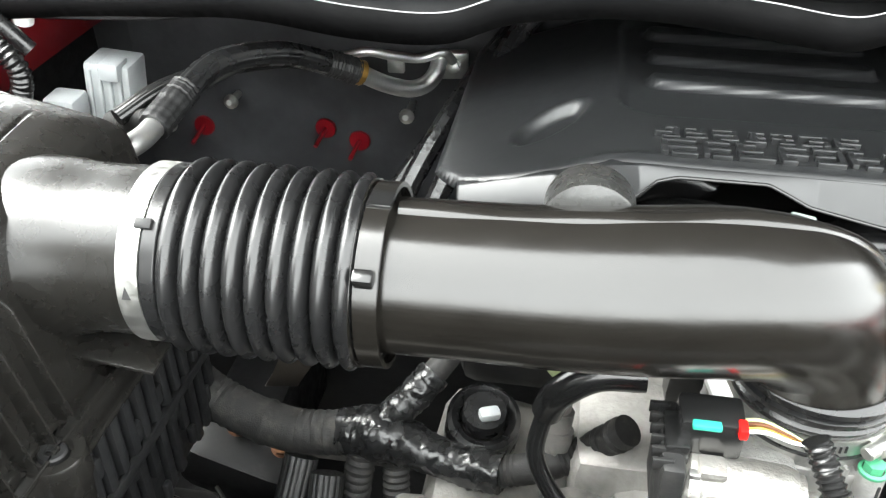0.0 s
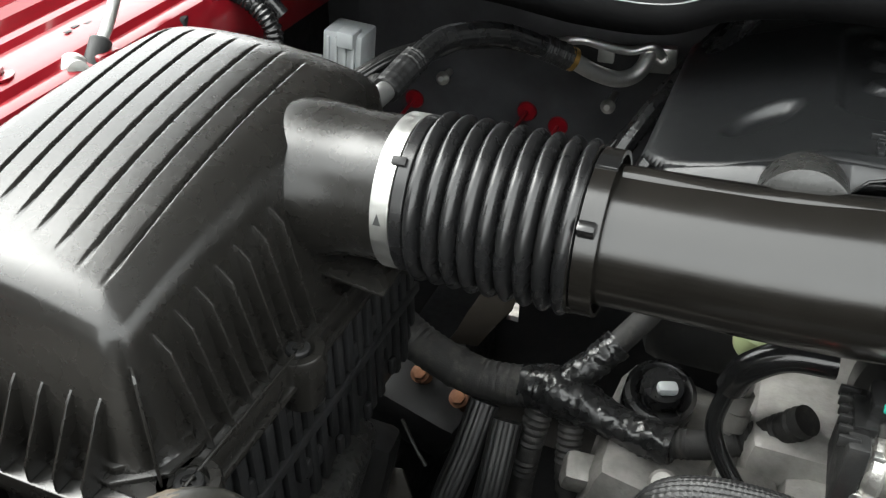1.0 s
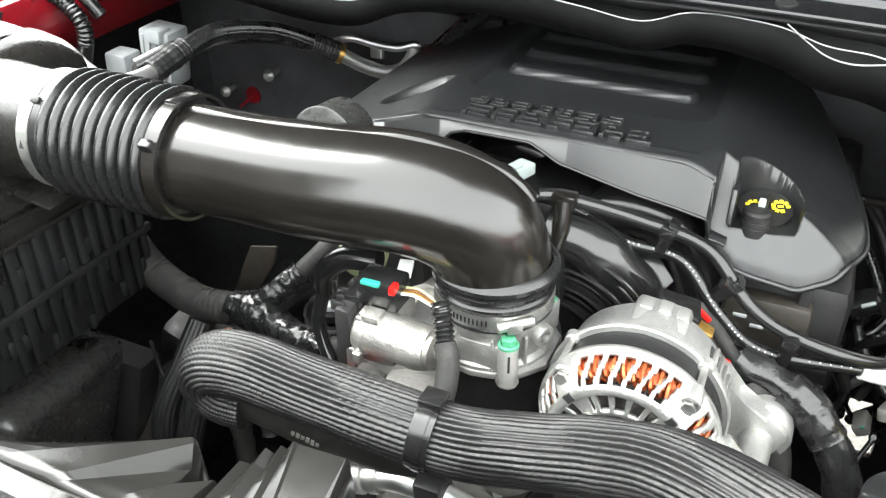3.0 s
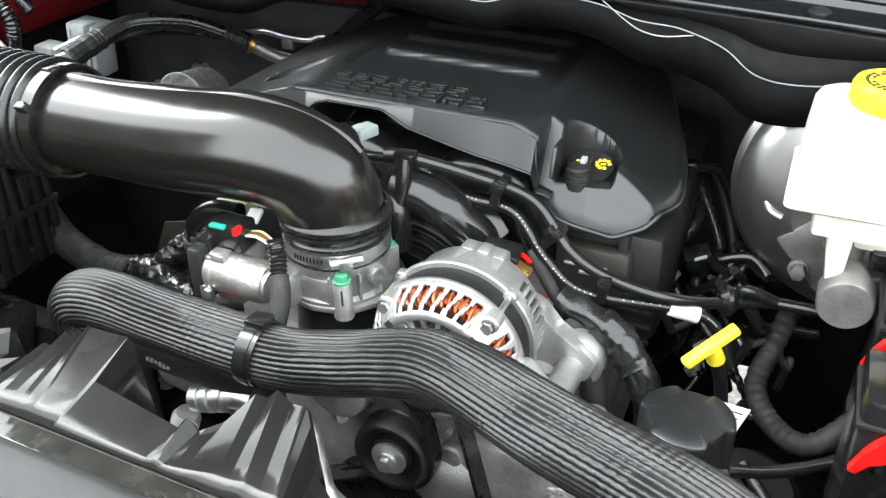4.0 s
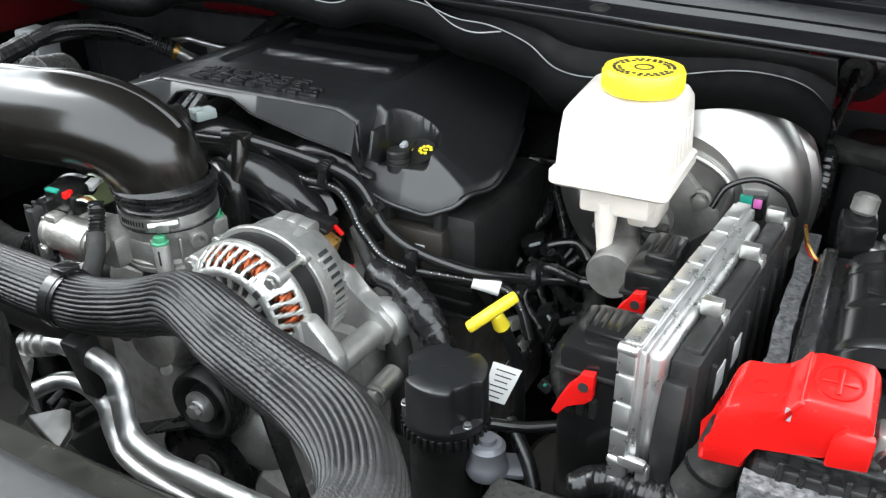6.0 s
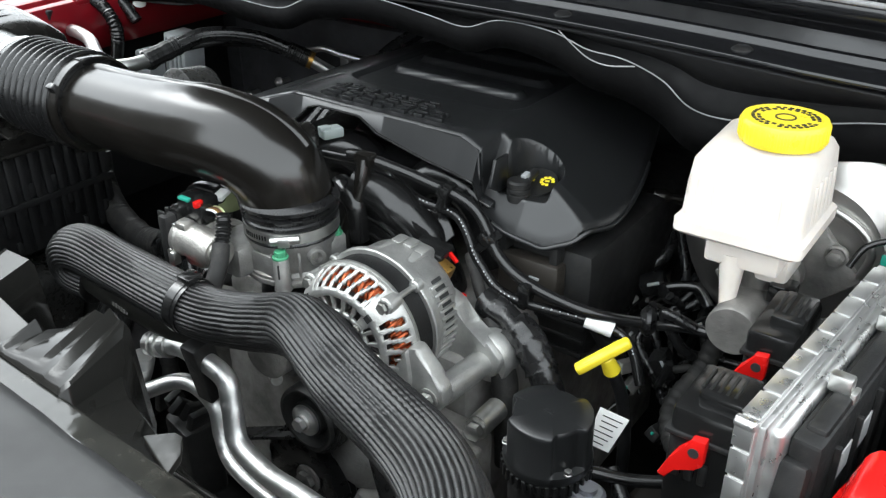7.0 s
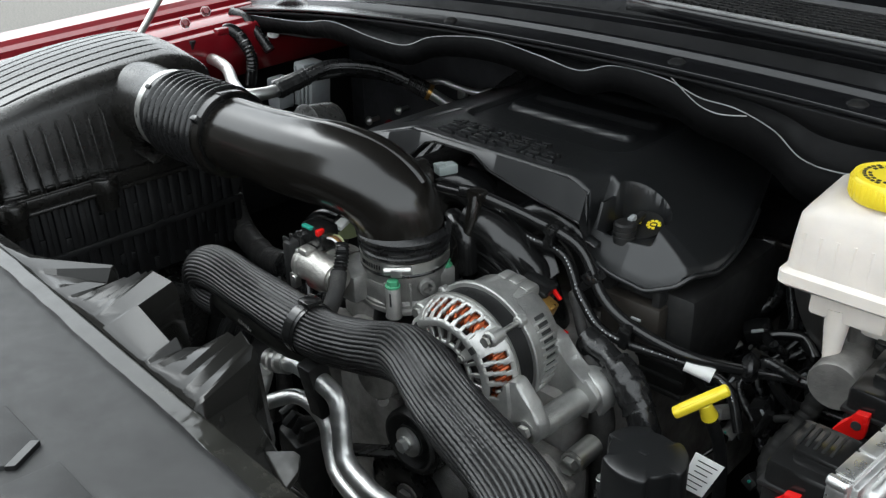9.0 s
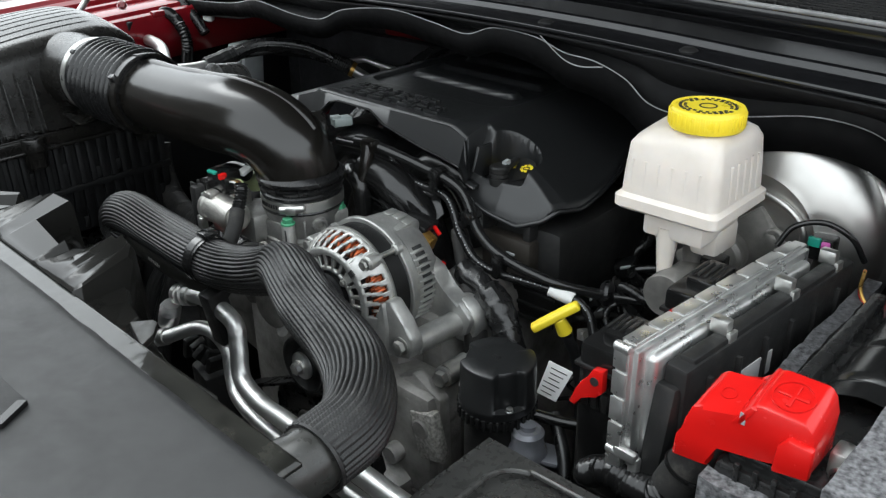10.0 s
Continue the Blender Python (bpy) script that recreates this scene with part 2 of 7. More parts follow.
def bolt(bm, at, axis, r=0.006, h=0.006, flange=1.5):
    a = Vector(axis).normalized()
    lathe(bm, at, a, [(0, 0), (r * flange, 0), (r * flange, h * 0.25), (r * 1.05, h * 0.35)], 16)
    lathe(bm, Vector(at) + a * h * 0.3, a, [(r, 0), (r, h * 0.65), (r * 0.85, h * 0.7), (0, h * 0.7)], 6)
    return bm


B = bmesh.new
# ---- ground and body of the truck round the engine bay ----
bm = B()
grid(bm, [-300, -30, -6, -2, 2, 6, 30, 300], [-300, -30, -6, -2, 2, 6, 30, 300], lambda x, y: (x, y, 0.0))
tagged(part("ground", bm, M_GROUND), "grey gritty concrete ground under the truck", "ground", kind="structure")

bm = B()
box(bm, (0.16, 1.06, 1.03), (2.0, 0.03, 0.54), 0.006)
fw = tagged(part("wall_firewall", bm, M_FIRE), "black insulated firewall behind the engine", "wall", kind="structure")
BASE[fw.name] = Vector((0, 0, 0))
for c, sz, bv in (((0.30, 1.06, 1.342), (1.2, 0.03, 0.08), 0.006), ((-0.33, 1.035, 0.98), (0.55, 0.03, 0.36), 0.014), ((0.40, 1.040, 0.98), (0.6, 0.03, 0.36), 0.014)):
    bm = B()
    box(bm, c, sz, bv)
    part("mat_panel", bm, M_FIRE, fw)
for side, x in (("left", -0.68), ("right", 1.08)):
    bm = B()
    box(bm, (x, 0.5, 0.78), (0.03, 1.15, 0.80), 0.008)
    s = 1 if side == "left" else -1
    box(bm, (x + s * 0.055, 0.60, 0.95), (0.11, 0.5, 0.20), 0.03)
    box(bm, (x + s * 0.03, 0.30, 0.80), (0.07, 0.3, 0.3), 0.03)
    tagged(part("wall_inner_fender_" + side, bm, M_FRAME), "black inner fender panel of the engine bay", "panel", kind="structure")
bm = B()
box(bm, (0.16, 0.03, 0.70), (1.75, 0.05, 0.80), 0.01)
tagged(part("wall_radiator_support", bm, M_FRAME), "black radiator support wall at the front", "panel", kind="structure")

# painted fenders: outer skin, folded lip and inner flange
def fender(sgn, x_in, x_out, name):
    t = thing(name, ((x_in + x_out) / 2, 0.4, 0.5), "glossy dark red painted front fender with a folded inner flange", "fender", kind="structure")
    bm = B()
    prof = [(0.0, -0.09), (0.0, -0.012), (0.004, -0.003), (0.012, 0.0), (0.022, -0.001), (0.026, 0.006), (0.034, 0.009), (0.078, 0.010), (0.082, 0.016), (0.090, 0.018), (0.096, 0.012), (0.106, 0.012), (0.110, 0.024), (0.120, 0.030), (0.126, 0.028), (0.134, 0.036), (0.2, 0.036), (0.26, 0.02), (0.29, -0.02), (0.31, -0.12), (0.32, -0.5)]
    def f(k, y):
        o, h = prof[int(k)]
        return (x_in + sgn * o, y, 1.185 + 0.045 * step(-0.2, 1.1, y) + h)
    grid(bm, range(len(prof)), rng(-0.25, 1.25, 26), f)
    thicken(part("skin", bm, M_RED, t), 0.002)
    for y in (0.05, 0.43, 0.80):
        bm = B()
        bolt(bm, (x_in + sgn * 0.048, y, 1.185 + 0.045 * step(-0.2, 1.1, y) + 0.009), (0, 0, 1), 0.009, 0.008, 1.9)
        part("bolt", bm, M_RED, t)
    for k in range(4):
        bm = B()
        box(bm, (x_in + sgn * (0.055 + 0.004 * (k % 2)), 0.53 + 0.014 * k, 1.185 + 0.045 * step(-0.2, 1.1, 0.53) + 0.0108), (0.004, 0.008, 0.0006))
        part("stencil_mark", bm, M_INK, t)
    for y in (0.35, 0.52, 0.70):
        bm = B()
        yy = 1.185 + 0.045 * step(-0.2, 1.1, y)
        box(bm, (x_in + sgn * 0.006, y, yy - 0.004), (0.016, 0.030, 0.014), 0.005)
        part("flange_tab", bm, M_RED, t)
    return t


fender(-1, -0.600, -0.9, "fender_passenger_side")
fender(1, 1.0, 1.3, "fender_driver_side")

# cowl under the windscreen: rubber flap with a waved lip, bolted ledge and stepped panel
LIP = [(-0.75, 0.80, 1.22), (-0.45, 0.755, 1.245), (-0.31, 0.722, 1.268), (-0.20, 0.712, 1.260), (-0.12, 0.705, 1.261), (-0.055, 0.70, 1.283), (0.05, 0.695, 1.296), (0.14, 0.689, 1.289), (0.205, 0.682, 1.283), (0.255, 0.680, 1.297),
       (0.325, 0.672, 1.296), (0.37, 0.670, 1.284), (0.412, 0.670, 1.280), (0.454, 0.670, 1.266), (0.487, 0.669, 1.244), (0.53, 0.668, 1.240), (0.60, 0.665, 1.252), (0.66, 0.665, 1.264), (0.700, 0.672, 1.262), (0.728, 0.685, 1.250), (0.748, 0.705, 1.225)]


def cowl_y(x):
    return 0.702 - 0.115 * x + (0.12 * (x - 0.6) if x > 0.6 else 0)


def cowl_z(x):
    return 1.308 - 0.07 * (x - 0.35) ** 2 - (0.06 * (x - 0.9) if x > 0.9 else 0)


cowl = thing("cowl_panel", (0.2, 0.75, 1.25), "black plastic windscreen cowl with stepped ridges over the engine", "cowl", kind="structure")
bm = B()
line = glide(LIP, 10)
V = []
for p in line:
    top = Vector((p.x, cowl_y(p.x) + 0.004, cowl_z(p.x)))
    V.append([bm.verts.new(p + Vector((0, 0.010, -0.030))), bm.verts.new(p.lerp(top, 0.5) + Vector((0, 0.040, -0.012))), bm.verts.new(top + Vector((0, 0, -0.004)))])
for a, b in zip(V, V[1:]):
    for k in (0, 1):
        bm.faces.new((a[k], b[k], b[k + 1], a[k + 1]))
thicken(part("recess", bm, mat("flap_rubber", (0.010, 0.010, 0.0105), 0.6, grain=0.2, vary=0.3, spec=0.2), cowl), 0.003)
bm = B()
V = []
for p in line:
    d = 0.027 + 0.006 * math.exp(-((p.x + 0.13) / 0.10) ** 2) + 0.014 * step(0.1, 0.4, p.x) + 0.004 * math.sin(p.x * 17)
    V.append([bm.verts.new(p), bm.verts.new(p + Vector((0, 0.003, -d * 0.5))), bm.verts.new(p + Vector((0, 0.010, -d)))])
for a, b in zip(V, V[1:]):
    for k in (0, 1):
        bm.faces.new((a[k], b[k], b[k + 1], a[k + 1]))
thicken(part("rubber_flap", bm, mat("sheet_rubber", (0.0034, 0.0034, 0.0036), 0.7, grain=0.2, vary=0.3, spec=0.08), cowl, "matt black rubber sealing flap with a waved lip"), 0.003)
# sky highlight on the lip and its fold, painted as thin pale grey beads
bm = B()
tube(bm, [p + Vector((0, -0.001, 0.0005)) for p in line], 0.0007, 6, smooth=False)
EDGE = mat("painted_edge_highlight", (0.24, 0.24, 0.24), 0.2, vary=0.3, vscale=30)
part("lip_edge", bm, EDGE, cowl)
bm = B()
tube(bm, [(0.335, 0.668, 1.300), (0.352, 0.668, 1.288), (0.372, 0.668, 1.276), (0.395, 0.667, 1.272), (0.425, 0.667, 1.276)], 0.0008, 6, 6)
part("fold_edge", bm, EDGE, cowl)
bm = B()
prof = [(0.0, 0.0), (0.002, 0.003), (0.040, 0.006), (0.043, 0.012), (0.050, 0.013), (0.053, 0.004), (0.075, 0.006), (0.080, 0.020), (0.092, 0.023), (0.110, 0.021), (0.114, 0.012), (0.150, 0.016), (0.156, 0.032), (0.170, 0.036), (0.176, 0.030), (0.215, 0.040), (0.222, 0.052), (0.25, 0.056), (0.30, 0.050), (0.44, 0.12)]
grid(bm, rng(-0.8, 1.2, 60), range(len(prof)), lambda x, k: (x, cowl_y(x) + prof[int(k)][0], cowl_z(x) + prof[int(k)][1]))
thicken(part("panel", bm, M_COWL, cowl), 0.003)
for x in (-0.05, 0.33, 0.53, 0.80):
    bm = B()
    lathe(bm, (x, cowl_y(x) + 0.022, cowl_z(x) + 0.002), (0, 0, 1), [(0, 0), (0.010, 0), (0.010, 0.003), (0.006, 0.006), (0, 0.006)], 16)
    part("push_pin", bm, M_BASE, cowl)


def smin(a, b, k=0.008):
    h = max(0, min(1, 0.5 + 0.5 * (b - a) / k))
    return b + (a - b) * h - k * h * (1 - h)


# ---- air filter box ----
airbox = thing("air_filter_box", (-0.42, 0.35, 0.90), "satin black plastic air filter box with a ribbed, grooved lid", "air box")
AX0, AX1, AY0, AY1 = -0.502, -0.276, 0.150, 0.512


def box_in(x, y, r=0.034):
    dx, dy = abs(x - (AX0 + AX1) / 2) - (AX1 - AX0) / 2 + r, abs(y - (AY0 + AY1) / 2) - (AY1 - AY0) / 2 + r
    return -(math.hypot(max(dx, 0), max(dy, 0)) + min(max(dx, dy), 0) - r)


def lid_top(x, y):
    z = 1.283 - 1.15 * (x + 0.43) ** 2 - 2.0 * max(0, -0.45 - x) ** 2
    z -= 0.50 * max(0, 0.42 - y) ** 2 + 4.5 * max(0, y - 0.425) ** 2
    for k in range(7):
        gx = -0.320 - 0.0168 * k - (0.018 + 0.003 * k) * (y - 0.20) / 0.24
        a, b = 0.190 + 0.004 * k, 0.446 + 0.003 * k
        if a < y < b:
            z -= 0.0032 * math.exp(-((x - gx) / 0.0013) ** 4) * step(a, a + 0.04, y) * (1 - step(b - 0.04, b, y))
    return z


def lid(x, y):
    d = box_in(x, y)
    # steep drafted wall, then a tight rolled shoulder
    w = max(0.0, smin(0.92 * (d - 0.007) / 0.016, 0.87 + 0.13 * math.sin(math.pi / 2 * max(0.0, min(1.0, (d - 0.012) / 0.034))), 0.045))
    return (x, y, 1.140 + (lid_top(x, y) - 1.140) * w)


def dense(a, b, n, edge):
    """Steps from a to b, closer together near both ends."""
    return [a, *rng(a + 0.002, a + edge, 16), *rng(a + edge + 0.002, b - edge - 0.002, n), *rng(b - edge, b - 0.002, 16), b]


bm = B()
grid(bm, sorted(dense(AX0, AX1, 60, 0.05) + rng(-0.465, -0.314, 200)), dense(AY0, AY1, 70, 0.05), lid)
lid_ob = part("lid", bm, M_LID, airbox, sharp=60)
bm = B()
prism(bm, [(AX0 - 0.004, AY0 - 0.014), (AX1 - 0.006, AY0 - 0.014), (AX1 + 0.009, AY0 + 0.002), (AX1 + 0.009, AY1 + 0.004), (AX0 - 0.004, AY1 + 0.004)], 1.122, 1.1385, bev=0.002)
part("flange", bm, M_LID, airbox)
bm = B()
prism(bm, [(AX0 + 0.01, AY0 + 0.012), (AX1 - 0.008, AY0 + 0.012), (AX1 - 0.008, AY1 - 0.012), (AX0 + 0.01, AY1 - 0.012)], 0.972, 1.1215, bev=0.004)
part("tray", bm, M_FRAME, airbox)
for k in range(3):
    bm = B()
    e = -0.002 + 0.006 * k
    prism(bm, [(AX1 - 0.055, AY0 + e), (AX1 - 0.030, AY0 + e + 0.002), (AX1 - e - 0.006, AY0 + e + 0.020), (AX1 - e - 0.002, AY0 + 0.050), (AX1 - 0.03, AY0 + 0.05), (AX1 - 0.055, AY0 + 0.03)], 1.1385, 1.1435 + 0.006 * k, bev=0.0015)
    part("corner_step", bm, M_LID, airbox)
# fins of the lid
for k in range(7):
    y = 0.196 + 0.0197 * k
    top = 1.206 + 0.0022 * k
    bm = B()
    prism(bm, [(-0.315, 1.139), (-0.2700, 1.139), (-0.2705, 1.147), (-0.2855, top), (-0.2945, top + 0.010), (-0.315, top + 0.010)], -0.0009, 0.0009,
          Matrix(((1, 0, 0, 0), (0, 0, 1, y), (0, 1, 0, 0), (0, 0, 0, 1))), 0.0004)
    part("fin", bm, M_LID, airbox)
bm = B()
prism(bm, [(-0.012, 1.139), (0.030, 1.139), (0.0295, 1.146), (0.016, 1.204), (0.013, 1.207), (-0.012, 1.207)], -0.0009, 0.0009,
      Matrix(((0.707, 0, 0.707, -0.301), (-0.707, 0, 0.707, 0.182), (0, 1, 0, 0), (0, 0, 0, 1))), 0.0004)
part("fin", bm, M_LID, airbox)
for k in range(6):
    bm = B()
    box(bm, (-0.2835, 0.206 + 0.0197 * k, 1.1425), (0.012, 0.012, 0.005), 0.001)
    part("pocket_pad", bm, M_LID, airbox)
for k in range(8):
    x = -0.312 - 0.0195 * k
    bm = B()
    prism(bm, [(0.180, 1.139), (0.137, 1.139), (0.138, 1.150), (0.160, 1.184), (0.166, 1.190), (0.180, 1.190)], -0.0009, 0.0009,
          Matrix(((0, 0, 1, x), (1, 0, 0, 0), (0, 1, 0, 0), (0, 0, 0, 1))), 0.0004)
    part("fin", bm, M_LID, airbox)
# ribs of the tray
for k in range(20):
    bm = B()
    low = 0.03 * (k % 3 == 1)
    box(bm, (AX1 - 0.0055, 0.175 + 0.0165 * k, 1.046 + low / 2), (0.007, 0.0100, 0.138 - low), 0.0025)
    part("tray_rib", bm, M_FRAME, airbox)
for k in range(19):
    bm = B()
    box(bm, (AX1 - 0.0055, 0.183 + 0.0165 * k, 1.03 + 0.05 * math.sin(k * 2.3)), (0.006, 0.0085, 0.018), 0.0025)
    part("tray_bridge", bm, M_FRAME, airbox)
bm = B()
box(bm, (AX1 - 0.003, 0.335, 1.045), (0.006, 0.33, 0.010), 0.002)
part("tray_rib", bm, M_FRAME, airbox)
bm = B()
box(bm, (AX1 + 0.006, 0.331, 1.1195), (0.012, 0.355, 0.006), 0.002)
part("flange_lip", bm, M_LID, airbox)
bm = B()
box(bm, ((AX0 + AX1) / 2, AY0 - 0.006, 1.1195), (0.245, 0.010, 0.006), 0.002)
part("flange_lip", bm, M_LID, airbox)
for k in range(11):
    bm = B()
    box(bm, (-0.295 - 0.0175 * k, AY0 + 0.008, 1.046), (0.009, 0.008, 0.138), 0.0025)
    part("tray_rib", bm, M_FRAME, airbox)
bm = B()
box(bm, (AX1 + 0.0072, 0.331, 1.1395), (0.0026, 0.354, 0.003), 0.0008)
part("flange_bead", bm, M_LID, airbox)
# bolted ears
for bx, by in ((-0.273, 0.170), (-0.2745, 0.290), (-0.277, 0.46)):
    bm = B()
    lathe(bm, (bx + 0.004, by, 1.096), (0, 0, 1), [(0.015, 0), (0.0165, 0.024), (0.0185, 0.026), (0.0185, 0.042), (0.0175, 0.044), (0.0115, 0.044), (0.0105, 0.040), (0, 0.040)], 32)
    ear = part("ear", bm, M_LID, airbox)
    bm = B()
    lathe(bm, (bx + 0.004, by, 1.136), (0, 0, 1), [(0, 0), (0.0085, 0), (0.0085, 0.004), (0.0075, 0.005), (0.0045, 0.005), (0.004, 0.002), (0, 0.002)], 20)
    box(bm, (bx + 0.004, by, 1.1385), (0.008, 0.0016, 0.003))
    part("screw", bm, M_STATOR, ear, "dark steel screw")
# outlet neck
bm = B()
tube(bm, [(-0.338, 0.384, 1.205), (-0.325, 0.385, 1.208), (-0.300, 0.386, 1.212), (-0.275, 0.386, 1.214), (-0.232, 0.386, 1.216)],
     lambda s, a: 0.0505 + 0.017 * (1 - step(-0.1, 0.75, s)) * (1 - 0.35 * max(0.0, math.sin(a))), 48, 8)
part("outlet_neck", bm, M_LID, airbox)
bm = B()
box(bm, (-0.262, 0.372, 1.158), (0.055, 0.05, 0.003), 0.001, (6, 8, 0))
part("tab", bm, M_LID, airbox)

# ---- intake duct: bellows, bands, tube and elbow ----
duct = thing("intake_duct", (-0.02, 0.39, 1.12), "black plastic intake duct with rubber bellows, bends down onto the throttle", "air duct")
bm = B()


def bell(s, a):
    if s < 0.06:
        return 0.0515
    if s < 0.12:
        return 0.0535
    if s > 0.93:
        return 0.0525
    return 0.0478 + 0.0100 * abs(math.sin((s - 0.12) / 0.81 * math.pi * 9)) ** 0.55


tube(bm, [Vector((-0.232, 0.386, 1.216)).lerp(Vector((-0.098, 0.390, 1.212)), k / 260) for k in range(261)], bell, 56, smooth=False)
part("bellows", bm, M_RUB, duct, "ribbed black rubber bellows", 80)


def band(bm, c, ax, r, w, t=0.0016):
    lathe(bm, Vector(c) - Vector(ax).normalized() * w / 2, ax, [(r, 0), (r + t, 0), (r + t, w), (r, w)], 56, True)
    return bm


bm = B()
band(bm, (-0.229, 0.386, 1.216), (1, 0, 0), 0.0518, 0.0125)
b1 = part("clamp_band", bm, M_STEEL, duct, "bright steel band clamp")
bm = B()
box(bm, (-0.2215, 0.3535, 1.2555), (0.010, 0.006, 0.009), 0.001, (40, 0, 0))
part("clamp_lug", bm, M_STATOR, b1)
bm = B()
prism(bm, [(-0.0028, -0.004), (0.0028, -0.004), (0, 0.004)], -0.0004, 0.0004, Matrix.Translation((-0.230, 0.3335, 1.2235)) @ turn_to((0, -0.99, 0.12)))
part("arrow_mark", bm, M_INK, b1)
bm = B()
band(bm, (-0.099, 0.390, 1.212), (1, 0, 0), 0.0512, 0.013, 0.003)
band(bm, (-0.109, 0.390, 1.212), (1, 0, 0), 0.0512, 0.004, 0.004)
b2 = part("clamp_band", bm, M_TUBE, duct, "glossy black band clamp")
bm = B()
box(bm, (-0.100, 0.3455, 1.238), (0.011, 0.008, 0.018), 0.0015, (30, 0, 0))
part("clamp_lug", bm, M_GLOSS, b2)
bm = B()
box(bm, (-0.099, 0.385, 1.2645), (0.014, 0.016, 0.004), 0.001)
part("clamp_lug", bm, M_GLOSS, b2)

PATH = [(-0.100, 0.390, 1.212), (-0.05, 0.391, 1.212), (0.0, 0.393, 1.212), (0.05, 0.397, 1.213), (0.095, 0.403, 1.213), (0.128, 0.411, 1.205), (0.150, 0.420, 1.187), (0.160, 0.426, 1.160), (0.162, 0.429, 1.136)]
bm = B()


def duct_r(s, a):
    r = 0.0455 + 0.003 * step(0.1, 0.6, s) - 0.002 * step(0.85, 1.0, s)
    return r * (1 + 0.018 * math.exp(-((a - 2.25) / 0.05) ** 2))


tube(bm, PATH, duct_r, 96, 10)
part("tube", bm, M_TUBE, duct, "smooth satin black tube and elbow", 50)
bm = B()
L = glide(PATH, 10)
ridge = []
for i in range(2, 62):
    d = (L[i + 1] - L[i - 1]).normalized()
    up = Vector((0.0, 0.03, 1.0)) if i < 45 else Vector((0.0, 0.03, 1.0)).lerp(Vector((0.75, 0.35, 0.5)), (i - 45) / 17)
    up = (up - d * up.dot(d)).normalized()
    ridge.append(L[i] + up * (0.0402 + 0.003 * step(0.1, 0.6, i / 80) + 0.0006 * math.sin(i * 0.35)))
tube(bm, ridge, 0.0082, 20, smooth=False)
part("seam_ridge", bm, M_TUBE, duct)
bm = B()
lathe(bm, (0.162, 0.429, 1.1325), (0, 0, 1), [(0.0455, 0.0), (0.049, 0.0), (0.050, 0.004), (0.048, 0.006), (0.051, 0.009), (0.0515, 0.013), (0.048, 0.015), (0.0525, 0.018), (0.053, 0.022), (0.050, 0.026), (0.047, 0.028)], 64)
part("cuff", bm, M_RUB, duct, "ringed black rubber cuff")
bm = B()
lathe(bm, (0.014, 0.418, 1.235), (0.0, 0.99, -0.12), [(0, 0.0), (0.0275, 0.0), (0.0290, 0.0010), (0.0290, 0.0020), (0.0278, 0.0028), (0.0280, 0.037), (0.0260, 0.041), (0.018, 0.043), (0, 0.043)], 48)
part("resonator_barrel", bm, M_WASH, duct, "short satin barrel with a flat end")
bm = B()
band(bm, (0.162, 0.429, 1.1255), (0, 0, 1), 0.0485, 0.012, 0.0016)
b3 = part("clamp_band", bm, M_STEEL, duct, "slotted steel worm clamp")
bm = B()
cyl(bm, (0.184, 0.377, 1.1265), (0.208, 0.396, 1.1285), 0.0045, seg=14, bev=0.001)
box(bm, (0.195, 0.386, 1.1255), (0.012, 0.010, 0.009), 0.001, (0, 0, 38))
part("clamp_screw", bm, M_STEEL, b3)
for k in range(9):
    a = radians(252 + 4.0 * k)
    bm = B()
    box(bm, (0.162 + 0.0504 * math.cos(a), 0.429 + 0.0504 * math.sin(a), 1.1255), (0.0008, 0.0012, 0.005), rot=(0, 0, math.degrees(a)))
    part("slot", bm, M_STATOR, b3)

# ---- throttle body ----
tb = thing("throttle_unit", (0.162, 0.429, 1.04), "cast aluminium throttle body with a motor and green-marked bolts", "throttle body")
bm = B()
lathe(bm, (0.162, 0.429, 1.076), (0, 0, 1), [(0, 0), (0.051, 0), (0.051, 0.006), (0.0465, 0.009), (0.0465, 0.030), (0.0480, 0.032), (0.0480, 0.040), (0, 0.040)], 56)
box(bm, (0.125, 0.388, 1.094), (0.050, 0.050, 0.034), 0.005)
box(bm, (0.162, 0.3865, 1.092), (0.050, 0.012, 0.026), 0.004)
box(bm, (0.200, 0.444, 1.096), (0.016, 0.034, 0.030), 0.003, (0, 0, -12))
part("body", bm, M_ALU, tb)
bm = B()
lathe(bm, (0.190, 0.424, 1.102), (0.9, -0.42, 0.0), [(0, 0), (0.0105, 0), (0.0095, 0.004), (0.0095, 0.024), (0.0085, 0.026), (0.0055, 0.026), (0.005, 0.018), (0, 0.018)], 24)
part("outlet_boss", bm, M_ALU, tb)
bm = B()
lathe(bm, (0.162, 0.429, 1.1155), (0, 0, 1), [(0.0435, 0), (0.0495, 0), (0.0500, 0.002), (0.0490, 0.004), (0.0435, 0.004)], 56, True)
part("seal_ring", bm, M_RUB, tb, "black rubber seal ring")
POSTS = [(0.193, 0.381), (0.2005, 0.4530), (0.116, 0.470), (0.131, 0.379)]
